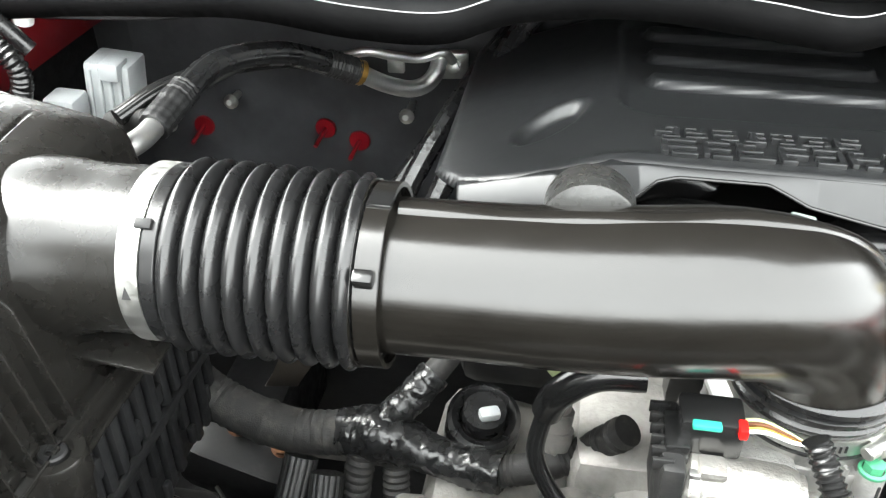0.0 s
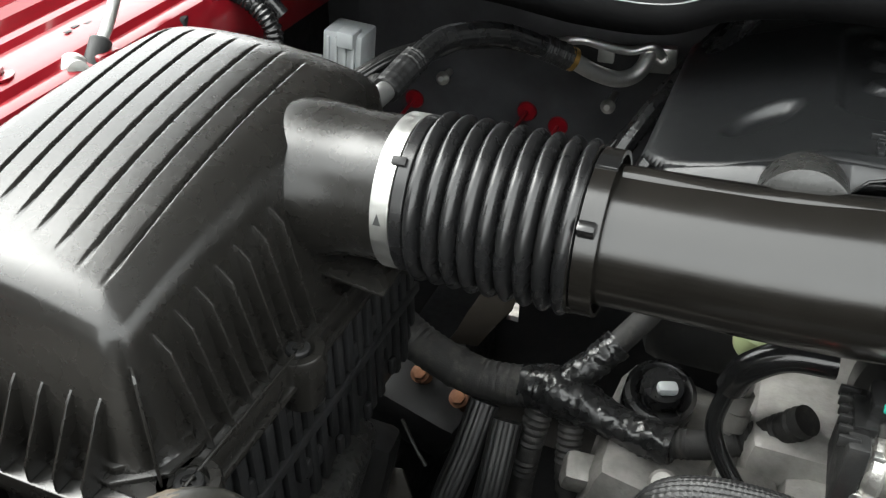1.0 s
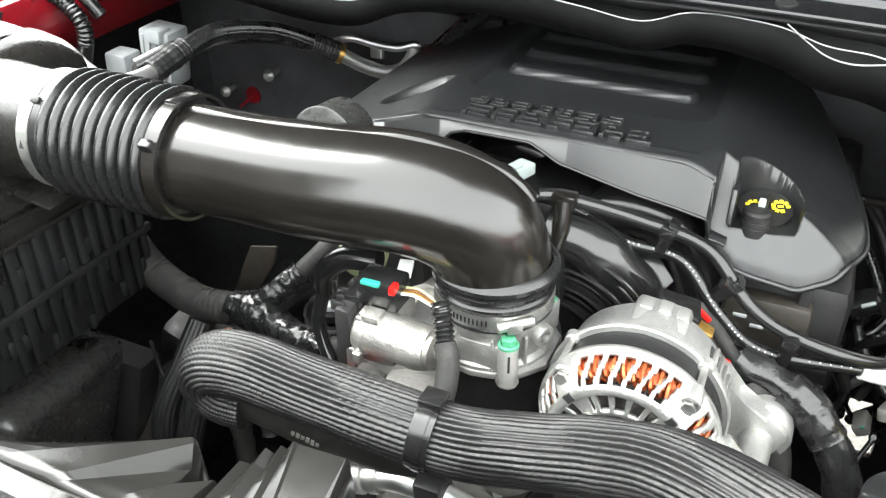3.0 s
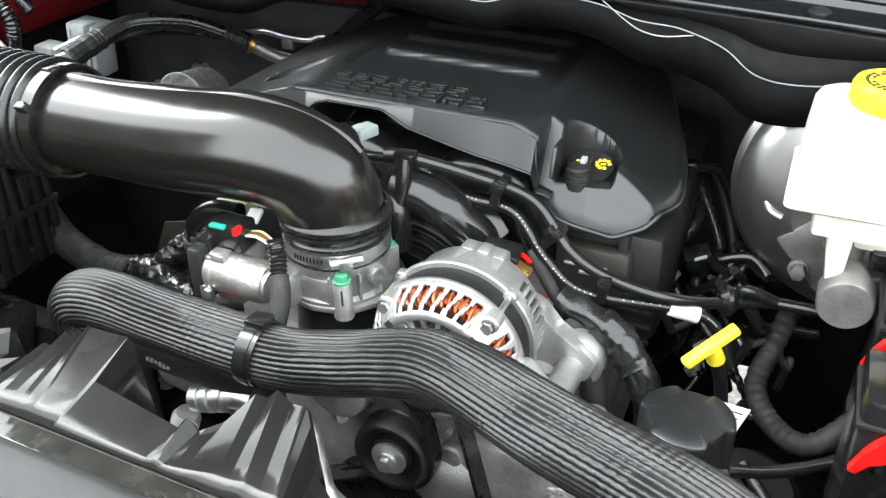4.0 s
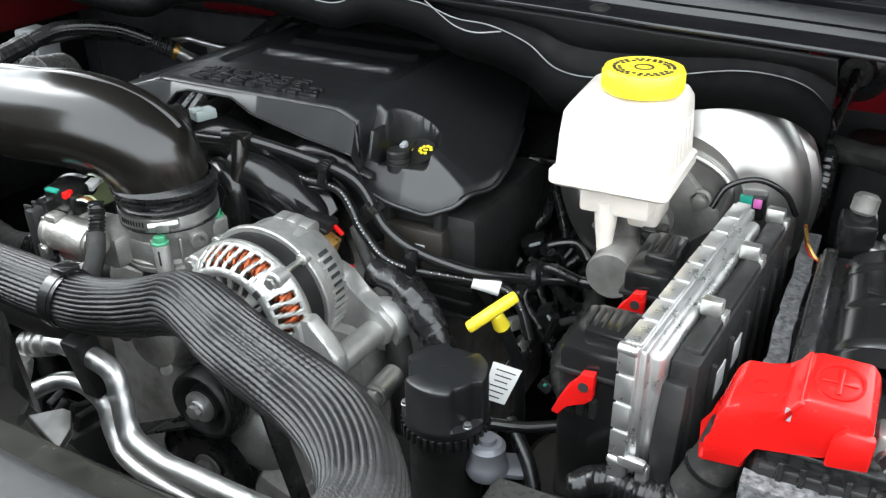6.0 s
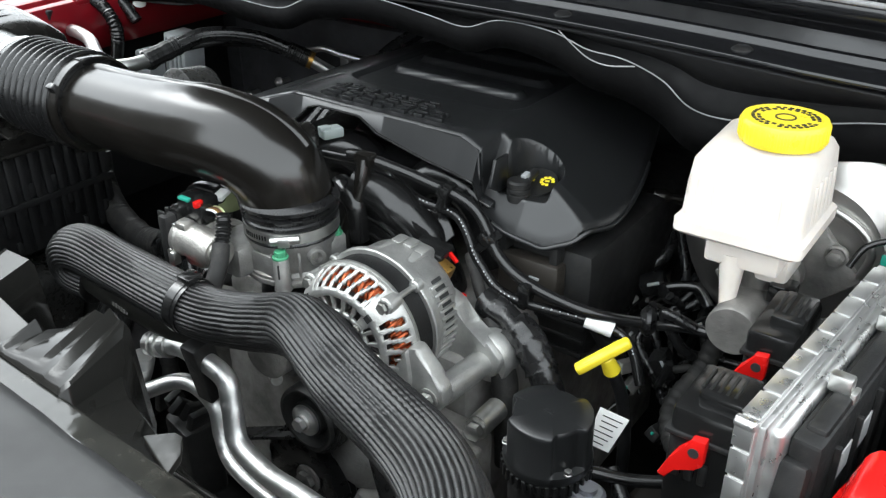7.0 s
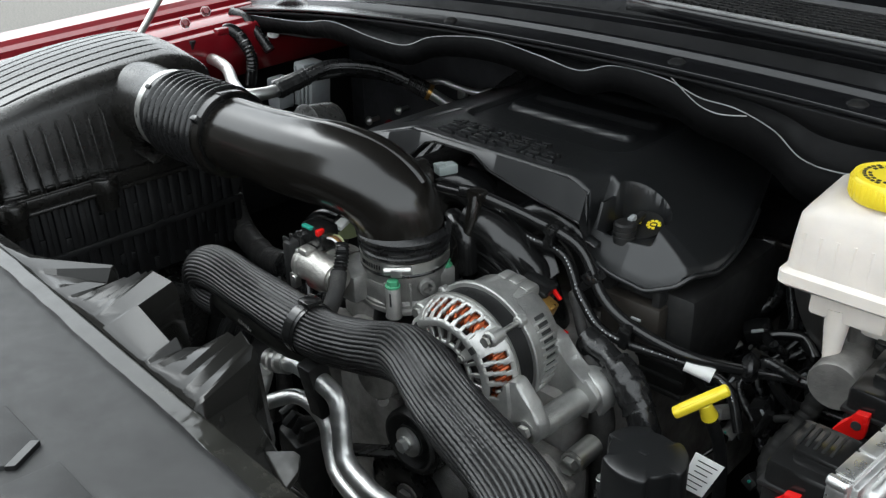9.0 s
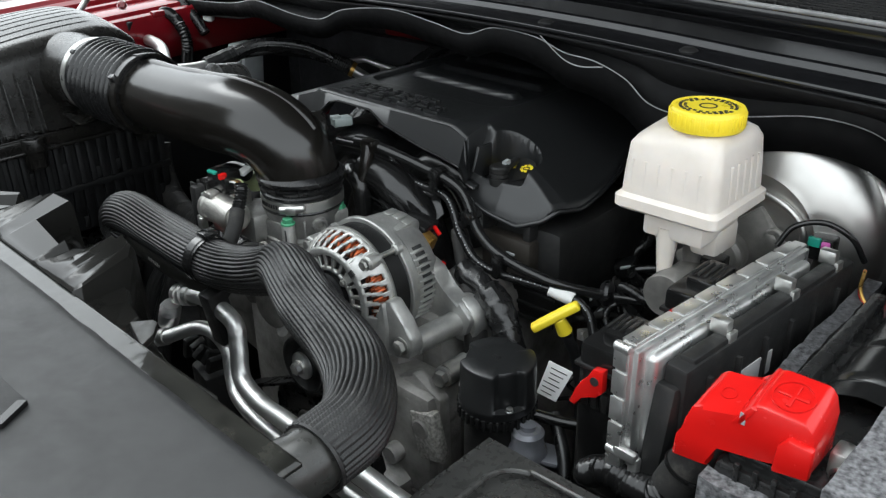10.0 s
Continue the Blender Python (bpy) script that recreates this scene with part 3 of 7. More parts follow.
for k, (x, y) in enumerate(POSTS):
    bm = B()
    lathe(bm, (x, y, 1.072), (0, 0, 1), [(0, 0), (0.0085, 0), (0.0095, 0.002), (0.0085, 0.005), (0.0080, 0.036), (0.0070, 0.038), (0, 0.038)], 20)
    post = part("post", bm, M_ALU, tb)
    if k < 2:
        bm = B()
        bolt(bm, (x, y, 1.1095), (0, 0, 1), 0.0062, 0.008, 1.35)
        part("bolt", bm, M_GREEN, post, "bolt head with a green paint mark")
        bm = B()
        box(bm, (x + 0.0035, y - 0.0075, 1.097), (0.002, 0.0012, 0.016), 0.0004)
        part("ink_mark", bm, M_INK, post)
for a in (236, 252, 290, 322, 350):
    r = radians(a)
    bm = B()
    box(bm, (0.162 + 0.0475 * math.cos(r), 0.429 + 0.0475 * math.sin(r), 1.094), (0.008, 0.0028, 0.030), 0.0008, (0, 0, a))
    part("rib", bm, M_ALU, tb)
bm = B()
prism(bm, [(0.162 + (0.060 if k % 2 else 0.053) * math.cos(radians(22.5 * k)), 0.429 + (0.060 if k % 4 == 2 else 0.053) * math.sin(radians(22.5 * k))) for k in range(16)], 1.0725, 1.0785, None, 0.0015)
part("flange", bm, M_ALU, tb)
bm = B()
lathe(bm, (0.080, 0.352, 1.114), (1, -0.08, 0), [(0, 0), (0.018, 0), (0.0205, 0.003), (0.0205, 0.009), (0.0188, 0.011), (0.0188, 0.056), (0.0170, 0.062), (0, 0.062)], 40)
box(bm, (0.093, 0.372, 1.105), (0.030, 0.045, 0.05), 0.005)
box(bm, (0.094, 0.346, 1.1325), (0.016, 0.016, 0.008), 0.003)
lathe(bm, (0.136, 0.3475, 1.114), (1, -0.08, 0), [(0, 0), (0.0150, 0), (0.0150, 0.010), (0.007, 0.012), (0.007, 0.018), (0, 0.018)], 28)
part("motor", bm, mat("dull_motor_can", (0.40, 0.39, 0.365), 0.40, metal=0.85, grain=0.6, gscale=400, vary=0.3, vscale=40, dust=0.25), tb)
for k in range(3):
    bm = B()
    box(bm, (0.0845, 0.3335 + 0.004 * k, 1.098 + 0.015 * k), (0.007, 0.006, 0.010), 0.0012, (0, 0, -5))
    part("motor_clip", bm, M_STEEL, tb)
bm = B()
box(bm, (0.072, 0.362, 1.112), (0.014, 0.058, 0.056), 0.004)
for k in range(6):
    box(bm, (0.066, 0.340 + 0.009 * k, 1.138), (0.012, 0.003, 0.008), 0.0008)
part("gear_cover", bm, M_BASE, tb)
bm = B()
box(bm, (0.092, 0.367, 1.145), (0.036, 0.026, 0.026), 0.003)
box(bm, (0.074, 0.362, 1.135), (0.014, 0.03, 0.02), 0.002)
conn = part("connector", bm, M_GLOSS, tb)
bm = B()
cyl(bm, (0.1104, 0.3360, 1.119), (0.1104, 0.3335, 1.1215), 0.0022, seg=10)
part("paint_dot", bm, M_GREEN, tb, "green paint dot")
bm = B()
box(bm, (0.099, 0.392, 1.150), (0.012, 0.018, 0.005), 0.001, (10, 0, 15))
part("clip", bm, M_LABEL, conn, "white plastic clip")
bm = B()
box(bm, (0.078, 0.338, 1.095), (0.010, 0.010, 0.020), 0.002)
part("side_clip", bm, M_STEEL, tb)
bm = B()
tube(bm, [(0.066, 0.335, 1.062), (0.072, 0.328, 1.066), (0.080, 0.328, 1.062)], 0.005, 10, 5)
part("plug_latch", bm, M_REDP, tb, "red plug latch")
bm = B()
box(bm, (0.088, 0.3545, 1.1565), (0.016, 0.006, 0.0035), 0.001)
part("seal", bm, M_TEAL, conn, "teal connector seal")
bm = B()
box(bm, (0.1075, 0.3555, 1.1555), (0.005, 0.010, 0.007), 0.001)
part("lock_tab", bm, M_REDP, conn, "red connector lock")
for k, c in enumerate((M_LABEL, M_CAD, M_RUST, M_OCHRE)):
    bm = B()
    tube(bm, [(0.110, 0.363 + 0.003 * k, 1.147), (0.122, 0.362 + 0.003 * k, 1.149), (0.136, 0.360 + 0.002 * k, 1.146), (0.144, 0.357, 1.148)], 0.0012, 6, 4)
    part("wire", bm, c, conn)
bm = B()
lathe(bm, (0.162, 0.45, 0.98), (0, 0, 1), [(0, 0), (0.062, 0), (0.058, 0.03), (0.054, 0.074), (0.052, 0.0925), (0, 0.0925)], 40)
part("spacer", bm, M_BASE, tb, "black plastic manifold neck")
# ---- engine cover ----
cover = thing("engine_cover", (0.17, 0.72, 1.1), "grained black plastic engine cover with raised bars and a scooped corner", "engine cover")
OUT = [(-0.112, 0.620), (-0.090, 0.592), (-0.04, 0.575), (0.03, 0.5695), (0.155, 0.568), (0.28, 0.566), (0.318, 0.562), (0.332, 0.558), (0.356, 0.556), (0.390, 0.560), (0.418, 0.573), (0.434, 0.600), (0.440, 0.635), (0.436, 0.67), (0.428, 0.71), (0.416, 0.755), (0.387, 0.85), (0.362, 0.895), (0.34, 0.95), (-0.112, 0.95)]
OUT = [(p.x, p.y) for p in glide([(x, y, 0) for x, y in OUT], 2)]


def inside(x, y, poly):
    best, odd = 1e9, False
    for (ax, ay), (bx, by) in zip(poly, poly[1:] + poly[:1]):
        if (ay > y) != (by > y) and x < ax + (y - ay) * (bx - ax) / (by - ay):
            odd = not odd
        dx, dy = bx - ax, by - ay
        t = max(0, min(1, ((x - ax) * dx + (y - ay) * dy) / (dx * dx + dy * dy)))
        best = min(best, math.hypot(x - ax - t * dx, y - ay - t * dy))
    return best if odd else -best


def rr(x, y, x0, x1, y0, y1, r):
    dx, dy = abs(x - (x0 + x1) / 2) - (x1 - x0) / 2 + r, abs(y - (y0 + y1) / 2) - (y1 - y0) / 2 + r
    return -(math.hypot(max(dx, 0), max(dy, 0)) + min(max(dx, dy), 0) - r)


def cover_z(x, y):
    z = 1.2045
    kx = 0.82 - 0.17 * step(0.575, 0.66, y)
    z = smin(z, 1.2045 - 0.50 * (x - 0.302) - 0.25 * max(0, 0.600 - y), 0.005)
    z = smin(z, 1.1700 - kx * (x - 0.380) - 0.2 * max(0, 0.600 - y), 0.010)
    z = smin(z, 1.2045 + 0.32 * (x - 0.033), 0.006)
    if x > 0.31:
        z = smin(z, 1.146 + 1.7 * (y - 0.5745) - 0.42 * max(0.0, x - 0.36), 0.004)
    # recessed panel with raised bars
    z -= 0.0060 * step(0.0, 0.004, rr(x, y, 0.036, 0.292, 0.652, 0.89, 0.035))
    for k, yy in enumerate((0.728, 0.786, 0.848)):
        d = rr(x, y, 0.060, 0.266, yy - 0.014 - 0.06 * (x - 0.16), yy + 0.014 - 0.06 * (x - 0.16), 0.013)
        z += 0.0075 * step(0.0, 0.0045, d)
    # ridge along the front lip
    z += 0.0012 * math.exp(-((y - 0.580) / 0.004) ** 2) * step(-0.02, 0.03, x) * (1 - step(0.27, 0.30, x))
    # oval dent on the shoulder
    dx, dy = x + 0.019, y - 0.662
    u, v = (dx * 0.62 + dy * 0.78) / 0.044, (-dx * 0.78 + dy * 0.62) / 0.021
    z -= 0.012 * (1 - step(0.62, 1.0, math.hypot(u, v)))
    # round scoop cut down to the oil filler, open towards the front
    w = 0.0285
    dx, dy = (x - 0.3525) / w, (y - 0.604) / 0.031
    r = abs(dx) if y < 0.604 else math.hypot(dx, dy)
    floor = 1.1455
    if r < 1.15 and z > floor:
        z = floor + (z - floor) * step(0.93, 1.05, r)
    d = inside(x, y, OUT)
    if x >= 0.335:
        low = z - 0.006
    elif x > -0.09:
        low = z - 0.0045
    else:
        low = 1.150
    low = min(low, z - 0.004)
    return low + (z - low) * step(-0.003, 0.005, d)


def pull_in(x, y):
    """A point outside the outline moves onto it."""
    if inside(x, y, OUT) >= 0:
        return x, y
    best = None
    for (ax, ay), (bx, by) in zip(OUT, OUT[1:] + OUT[:1]):
        dx, dy = bx - ax, by - ay
        t = max(0, min(1, ((x - ax) * dx + (y - ay) * dy) / (dx * dx + dy * dy)))
        q = (ax + t * dx, ay + t * dy)
        d = math.hypot(x - q[0], y - q[1])
        if best is None or d < best[0]:
            best = (d, q)
    return best[1]


def cover_point(x, y):
    x, y = pull_in(x, y)
    return (x, y, cover_z(x, y))


bm = B()
grid(bm, [*rng(-0.115, 0.30, 110), *rng(0.302, 0.462, 100)], [*rng(0.541, 0.60, 46), *rng(0.602, 0.66, 40), *rng(0.664, 0.90, 90)], cover_point, lambda x, y: inside(x, y, OUT) < -0.0022)
bmesh.ops.dissolve_degenerate(bm, dist=0.0002, edges=bm.edges[:])
shell = part("shell", bm, M_COVER, cover, sharp=70)
thicken(shell, 0.003)
# front apron under the lip
FRONT = [(-0.090, 1.162, 1.140), (-0.035, 1.182, 1.150), (0.030, 1.2025, 1.164), (0.050, 1.2035, 1.180), (0.064, 1.2035, 1.1930), (0.078, 1.2035, 1.1968), (0.142, 1.2035, 1.1965), (0.157, 1.2035, 1.1900), (0.172, 1.2035, 1.1830), (0.21, 1.2035, 1.1755), (0.247, 1.2035, 1.1685),
         (0.28, 1.2025, 1.1640), (0.300, 1.196, 1.1610), (0.326, 1.185, 1.1575)]


def lip_y(x):
    return 0.5665 - (0.006 * (x - 0.28) / 0.044 if x > 0.28 else 0) + (0.22 * (-0.01 - x) if x < -0.01 else 0)


def front_at(x):
    for (xa, ta, ba), (xb, tb_, bb) in zip(FRONT, FRONT[1:]):
        if xa <= x <= xb:
            k = (x - xa) / (xb - xa)
            return ta + (tb_ - ta) * k, ba + (bb - ba) * k
    return FRONT[-1][1], FRONT[-1][2]


def apron_rows(x):
    z0, z1 = front_at(x)
    y = lip_y(x)
    z0 = min(z0, cover_z(x, y + 0.010) - 0.0005)
    return y, z0, min(z1, z0 - 0.004)


AX = rng(-0.088, 0.326, 110)
bm = B()
V = []
for x in AX:
    y, z0, z1 = apron_rows(x)
    V.append([bm.verts.new(p) for p in ((x, y + 0.007, z0), (x, y + 0.001, z0 - 0.0018), (x, y - 0.001 - 0.30 * (z0 - z1), z1), (x, y + 0.006, z1 - 0.003))])
for a, b in zip(V, V[1:]):
    for k in (0, 1, 2):
        bm.faces.new((a[k], b[k], b[k + 1], a[k + 1]))
bm.faces.new(V[-1])
thicken(part("apron", bm, M_COVER, cover, sharp=50), 0.002)
bm = B()
tube(bm, [(x, apron_rows(x)[0] - 0.001 - 0.30 * (apron_rows(x)[1] - apron_rows(x)[2]), apron_rows(x)[2]) for x in AX], 0.0015, 8, smooth=False)
part("apron_edge", bm, M_GLOSS, cover)
bm = B()
prism(bm, [(0.5565, 1.1570), (0.5665, 1.1850), (0.590, 1.1850), (0.590, 1.1470), (0.572, 1.1470)], 0.3235, 0.3275, Matrix(((0, 0, 1, 0), (1, 0, 0, 0), (0, 1, 0, 0), (0, 0, 0, 1))), 0.001)
part("scoop_cheek", bm, M_COVER, cover)
LOBE = [(0.328, 0.559), (0.342, 0.557), (0.356, 0.556), (0.374, 0.5575), (0.390, 0.560), (0.405, 0.566), (0.418, 0.573), (0.428, 0.586), (0.434, 0.600), (0.439, 0.618), (0.440, 0.635), (0.436, 0.67), (0.428, 0.71), (0.416, 0.755)]
bm = B()
tube(bm, [(x, y, cover_z(x, y) - 0.0005) for x, y in LOBE], 0.0030, 10, 6)
part("lobe_edge", bm, M_COVER, cover)
# raised lettering, too worn to read: two rows of plain low bars
random.seed(5)
for row, (y0, h, x0, x1) in enumerate(((0.581, 0.021, 0.066, 0.262), (0.608, 0.015, 0.062, 0.215))):
    x = x0
    while x < x1 - 0.012:
        w = random.choice((0.020, 0.023, 0.026)) * (1 if row == 0 else 0.8)
        bm = B()
        for k in range(3):
            ww = w * random.choice((1, 1, 0.72, 0.55))
            box(bm, (x + ww / 2 + random.choice((0, w - ww)), y0 + h * k / 2, 1.2066), (ww, h * 0.24, 0.0058), 0.0009)
        box(bm, (x + w * random.choice((0.1, 0.5, 0.9)), y0 + h / 2, 1.2064), (0.0046, h, 0.0056), 0.0009)
        part("raised_mark", bm, M_COVER, cover)
        x += w + 0.0045
# oil filler cap in the scoop
cap = thing("oil_filler_cap", (0.350, 0.600, 1.13), "black oil filler cap with yellow symbols in the cover's scoop", "cap")
bm = B()
lathe(bm, (0.346, 0.582, 1.140), (0, 0, 1), [(0, 0), (0.0125, 0), (0.0125, 0.008), (0.0110, 0.009), (0.0125, 0.010), (0.0125, 0.014), (0.0110, 0.015), (0.0125, 0.016), (0.0125, 0.021), (0.010, 0.023), (0, 0.023)], 28)
box(bm, (0.349, 0.601, 1.160), (0.008, 0.026, 0.007), 0.002, (14, 0, 0))
part("cap_body", bm, M_BASE, cap)
bm = B()
box(bm, (0.348, 0.592, 1.164), (0.006, 0.010, 0.006), 0.001, (10, 0, 0))
part("latch", bm, M_GREYP, cap, "pale worn latch")
bm = B()
lathe(bm, (0.351, 0.609, 1.1500), (0.05, -0.28, 0.95), [(0, 0), (0.0235, 0), (0.0235, 0.003), (0, 0.003)], 32)
plate = part("symbol_plate", bm, M_BASE, cap)
for sx in (-0.0095, 0.0125):
    bm = B()
    for a in range(0, 300, 40):
        r = radians(a)
        box(bm, (sx + 0.0062 * math.cos(r), 0.0062 * math.sin(r), 0), (0.0036, 0.0032, 0.0007), rot=(0, 0, a))
    box(bm, (sx, 0, 0), (0.005, 0.0026, 0.0007))
    bmesh.ops.transform(bm, verts=bm.verts[:], matrix=Matrix.Translation((0.351, 0.609, 1.1538)) @ Matrix.Rotation(radians(16), 4, "X") @ Matrix.Rotation(radians(14), 4, "Z"))
    part("symbol", bm, M_YEL, plate, "yellow printed symbol")
# ---- engine mass under the cover ----
M_DULL2 = mat("grimy_cast_metal", (0.30, 0.29, 0.275), 0.55, metal=0.5, grain=0.8, gscale=220, vary=0.5, vscale=22, dust=0.4)
eng = thing("engine_block", (0.2, 0.6, 0.6), "dusty cast aluminium and black engine under its cover", "engine")
bm = B()
box(bm, (0.20, 0.72, 0.82), (0.36, 0.56, 0.40), 0.02)
box(bm, (0.20, 0.43, 0.84), (0.30, 0.06, 0.32), 0.02)
box(bm, (0.36, 0.405, 0.90), (0.12, 0.06, 0.14), 0.012)
box(bm, (0.33, 0.39, 0.82), (0.10, 0.08, 0.10), 0.012, (0, 20, 0))
for p in ((0.30, 0.37, 0.95), (0.37, 0.36, 0.88), (0.33, 0.355, 0.82), (0.41, 0.37, 0.93), (0.17, 0.39, 0.96)):
    cyl(bm, (p[0], p[1] + 0.05, p[2]), p, 0.012, seg=18, bev=0.002)
part("block", bm, M_DULL2, eng)
bm = B()
prism(bm, [(0.235, 0.80), (0.300, 0.74), (0.395, 0.76), (0.428, 0.86), (0.425, 0.965), (0.385, 0.985), (0.33, 0.95), (0.27, 0.93)], -0.405, -0.388, Matrix(((1, 0, 0, 0), (0, 0, -1, 0), (0, 1, 0, 0), (0, 0, 0, 1))), 0.004)
tcov = part("timing_cover", bm, M_DULL2, eng, "stained cast aluminium timing cover")
bm = B()
lathe(bm, (0.288, 0.405, 0.905), (0.1, -1, 0.1), [(0, 0.052), (0.018, 0.050), (0.034, 0.040), (0.048, 0.022), (0.056, 0.010), (0.066, 0.006), (0.068, 0), (0, 0)], 40)
part("pump_dome", bm, M_ALU, eng, "smooth pale cast dome")
bm = B()
box(bm, (0.416, 0.380, 0.922), (0.036, 0.016, 0.060), 0.004, (0, -14, 0))
part("gritty_pad", bm, mat("gritty_casting", (0.30, 0.29, 0.27), 0.7, metal=0.4, grain=1.0, gscale=420, vary=0.5, vscale=260), eng, "gritty cast pad")
for x, z, r in ((0.358, 0.908, 0.012), (0.388, 0.952, 0.010), (0.400, 0.878, 0.012)):
    bm = B()
    lathe(bm, (x, 0.388, z), (0, -1, 0), [(0, 0.004), (r * 0.42, 0.004), (r * 0.50, 0.012), (r * 0.72, 0.013), (r * 0.95, 0.008), (r * 1.25, 0.002), (r * 1.3, 0), (0, 0)], 28)
    part("ring_boss", bm, M_DULL2, tcov)
for k in range(6):
    bm = B()
    box(bm, (0.262 + 0.012 * k, 0.372, 0.990 - 0.004 * k), (0.007, 0.008, 0.009), 0.002, (0, 10 * k, 0))
    part("gear_tooth", bm, M_ALU, eng)
bm = B()
tube(bm, [(0.160, 0.380, 0.960), (0.185, 0.362, 0.972), (0.200, 0.352, 0.980)], 0.0065, 14, 6)
part("stub_pipe", bm, M_DULL2, eng)
bm = B()
bolt(bm, (0.212, 0.372, 0.992), (0, -1, 0.2), 0.010, 0.012, 1.2)
part("hex_plug", bm, M_ALU, eng)
for x, z in ((0.345, 0.865), (0.392, 0.835), (0.285, 0.835)):
    bm = B()
    lathe(bm, (x, 0.390, z), (0, -1, 0), [(0, 0), (0.013, 0), (0.011, 0.012), (0.006, 0.013), (0.0055, 0.008), (0, 0.008)], 18)
    part("boss", bm, M_DULL2, tcov)
for a, b in (((0.345, 0.865), (0.400, 0.885)), ((0.362, 0.905), (0.408, 0.94)), ((0.315, 0.90), (0.345, 0.865)), ((0.392, 0.835), (0.40, 0.885))):
    bm = B()
    tube(bm, [(a[0], 0.387, a[1]), (b[0], 0.387, b[1])], 0.0045, 8, smooth=False)
    part("web", bm, M_DULL2, tcov)
bm = B()
box(bm, (-0.02, 0.50, 0.90), (0.16, 0.16, 0.10), 0.02, (0, 12, 0))
box(bm, (-0.075, 0.455, 0.92), (0.09, 0.03, 0.035), 0.008, (20, 8, 12))
box(bm, (0.03, 0.425, 0.955), (0.05, 0.05, 0.07), 0.01, (0, 0, 14))
cyl(bm, (-0.03, 0.43, 0.955), (-0.032, 0.418, 0.975), 0.012, seg=18, bev=0.003)
cyl(bm, (0.005, 0.44, 0.95), (0.003, 0.425, 0.975), 0.009, seg=18, bev=0.002)
part("cylinder_head", bm, M_DULL, eng, "dull stained aluminium casting")
for k in range(6):
    bm = B()
    tube(bm, [(0.008 + 0.0012 * k, 0.474, 1.06 - 0.02 * k), (0.006 + 0.0012 * k, 0.470, 1.045 - 0.02 * k)], 0.012, 14, smooth=False)
    part("fin_ring", bm, M_DULL, eng)
bm = B()
box(bm, (0.385, 0.76, 1.035), (0.11, 0.36, 0.13), 0.015)
part("valve_cover", bm, M_BASE, eng)
bm = B()
box(bm, (-0.02, 0.76, 1.045), (0.12, 0.42, 0.13), 0.015)
part("valve_cover", bm, M_BASE, eng)
bm = B()
box(bm, (0.372, 0.572, 1.058), (0.075, 0.022, 0.055), 0.006)
ck = part("coil_pack", bm, M_RUST2, eng, "dark brown coil pack with pale clips")
for k in range(3):
    bm = B()
    box(bm, (0.350 + 0.016 * k, 0.560, 1.066 - 0.008 * (k % 2)), (0.012, 0.003, 0.003), 0.0008)
    part("clip", bm, M_GREYP, ck)
for x in (0.338, 0.400):
    bm = B()
    box(bm, (x, 0.575, 1.075), (0.010, 0.018, 0.06), 0.002)
    part("post", bm, M_BASE, ck)
for k in range(4):
    bm = B()
    box(bm, (0.385, 0.579 + 0.0, 1.03 - 0.018 * k), (0.10, 0.004, 0.006), 0.0015)
    part("ledge", bm, M_BASE, ck)
for k in range(4):
    for s in (-1, 1):
        bm = B()
        y = 0.600 + 0.085 * k
        tube(bm, [(0.17, y, 1.06), (0.17 + s * 0.05, y, 1.125), (0.17 + s * 0.11, y, 1.120), (0.17 + s * 0.15, y, 1.05)], 0.027, 16, 6)
        part("runner", bm, M_GLOSS, eng, "glossy black intake runner")
bm = B()
box(bm, (0.17, 0.74, 1.09), (0.13, 0.34, 0.10), 0.03)
part("intake_manifold", bm, M_GLOSS, eng, "glossy black intake manifold")
# bent runner beside the throttle, its ribs and the small plate with a hole
bm = B()
tube(bm, [(0.175, 0.52, 1.135), (0.210, 0.525, 1.128), (0.240, 0.53, 1.105), (0.265, 0.54, 1.070), (0.275, 0.55, 1.02)], lambda s, a: 0.024 + 0.001 * math.cos(s * 20), 22, 8)
part("runner", bm, M_GLOSS, eng)
for k in range(7):
    bm = B()
    r = 0.040 + 0.0095 * k
    tube(bm, [(0.195 + r * math.cos(radians(a)), 0.506 + 0.004 * (k % 2), 1.030 + r * math.sin(radians(a))) for a in range(-10, 100, 11)], 0.0022, 8, 3)
    part("rib", bm, M_GLOSS, eng)
bm = B()
lathe(bm, (0.195, 0.535, 1.030), (0, -1, 0), [(0, 0), (0.105, 0), (0.104, 0.020), (0.05, 0.026), (0, 0.026)], 48)
part("plenum_front", bm, M_GLOSS, eng)
bm = B()
prism(bm, [(-0.025, -0.012), (0.02, -0.02), (0.032, 0.0), (0.012, 0.022), (-0.02, 0.018)], -0.002, 0.002, Matrix.Translation((0.258, 0.545, 1.096)) @ turn_to((0, -0.8, 0.6)), 0.001)
plt = part("plate", bm, M_GLOSS, eng)
bm = B()
lathe(bm, (0.2526, 0.5425, 1.0985), (0, -0.8, 0.6), [(0, 0), (0.005, 0), (0.005, 0.002), (0, 0.002)], 16)
part("rivet", bm, M_STEEL, plt)
bm = B()
tube(bm, [(0.150, 0.52, 1.13), (0.170, 0.505, 1.132), (0.188, 0.50, 1.12), (0.190, 0.50, 1.08)], 0.012, 16, 6)
part("vent_elbow", bm, M_GLOSS, eng)
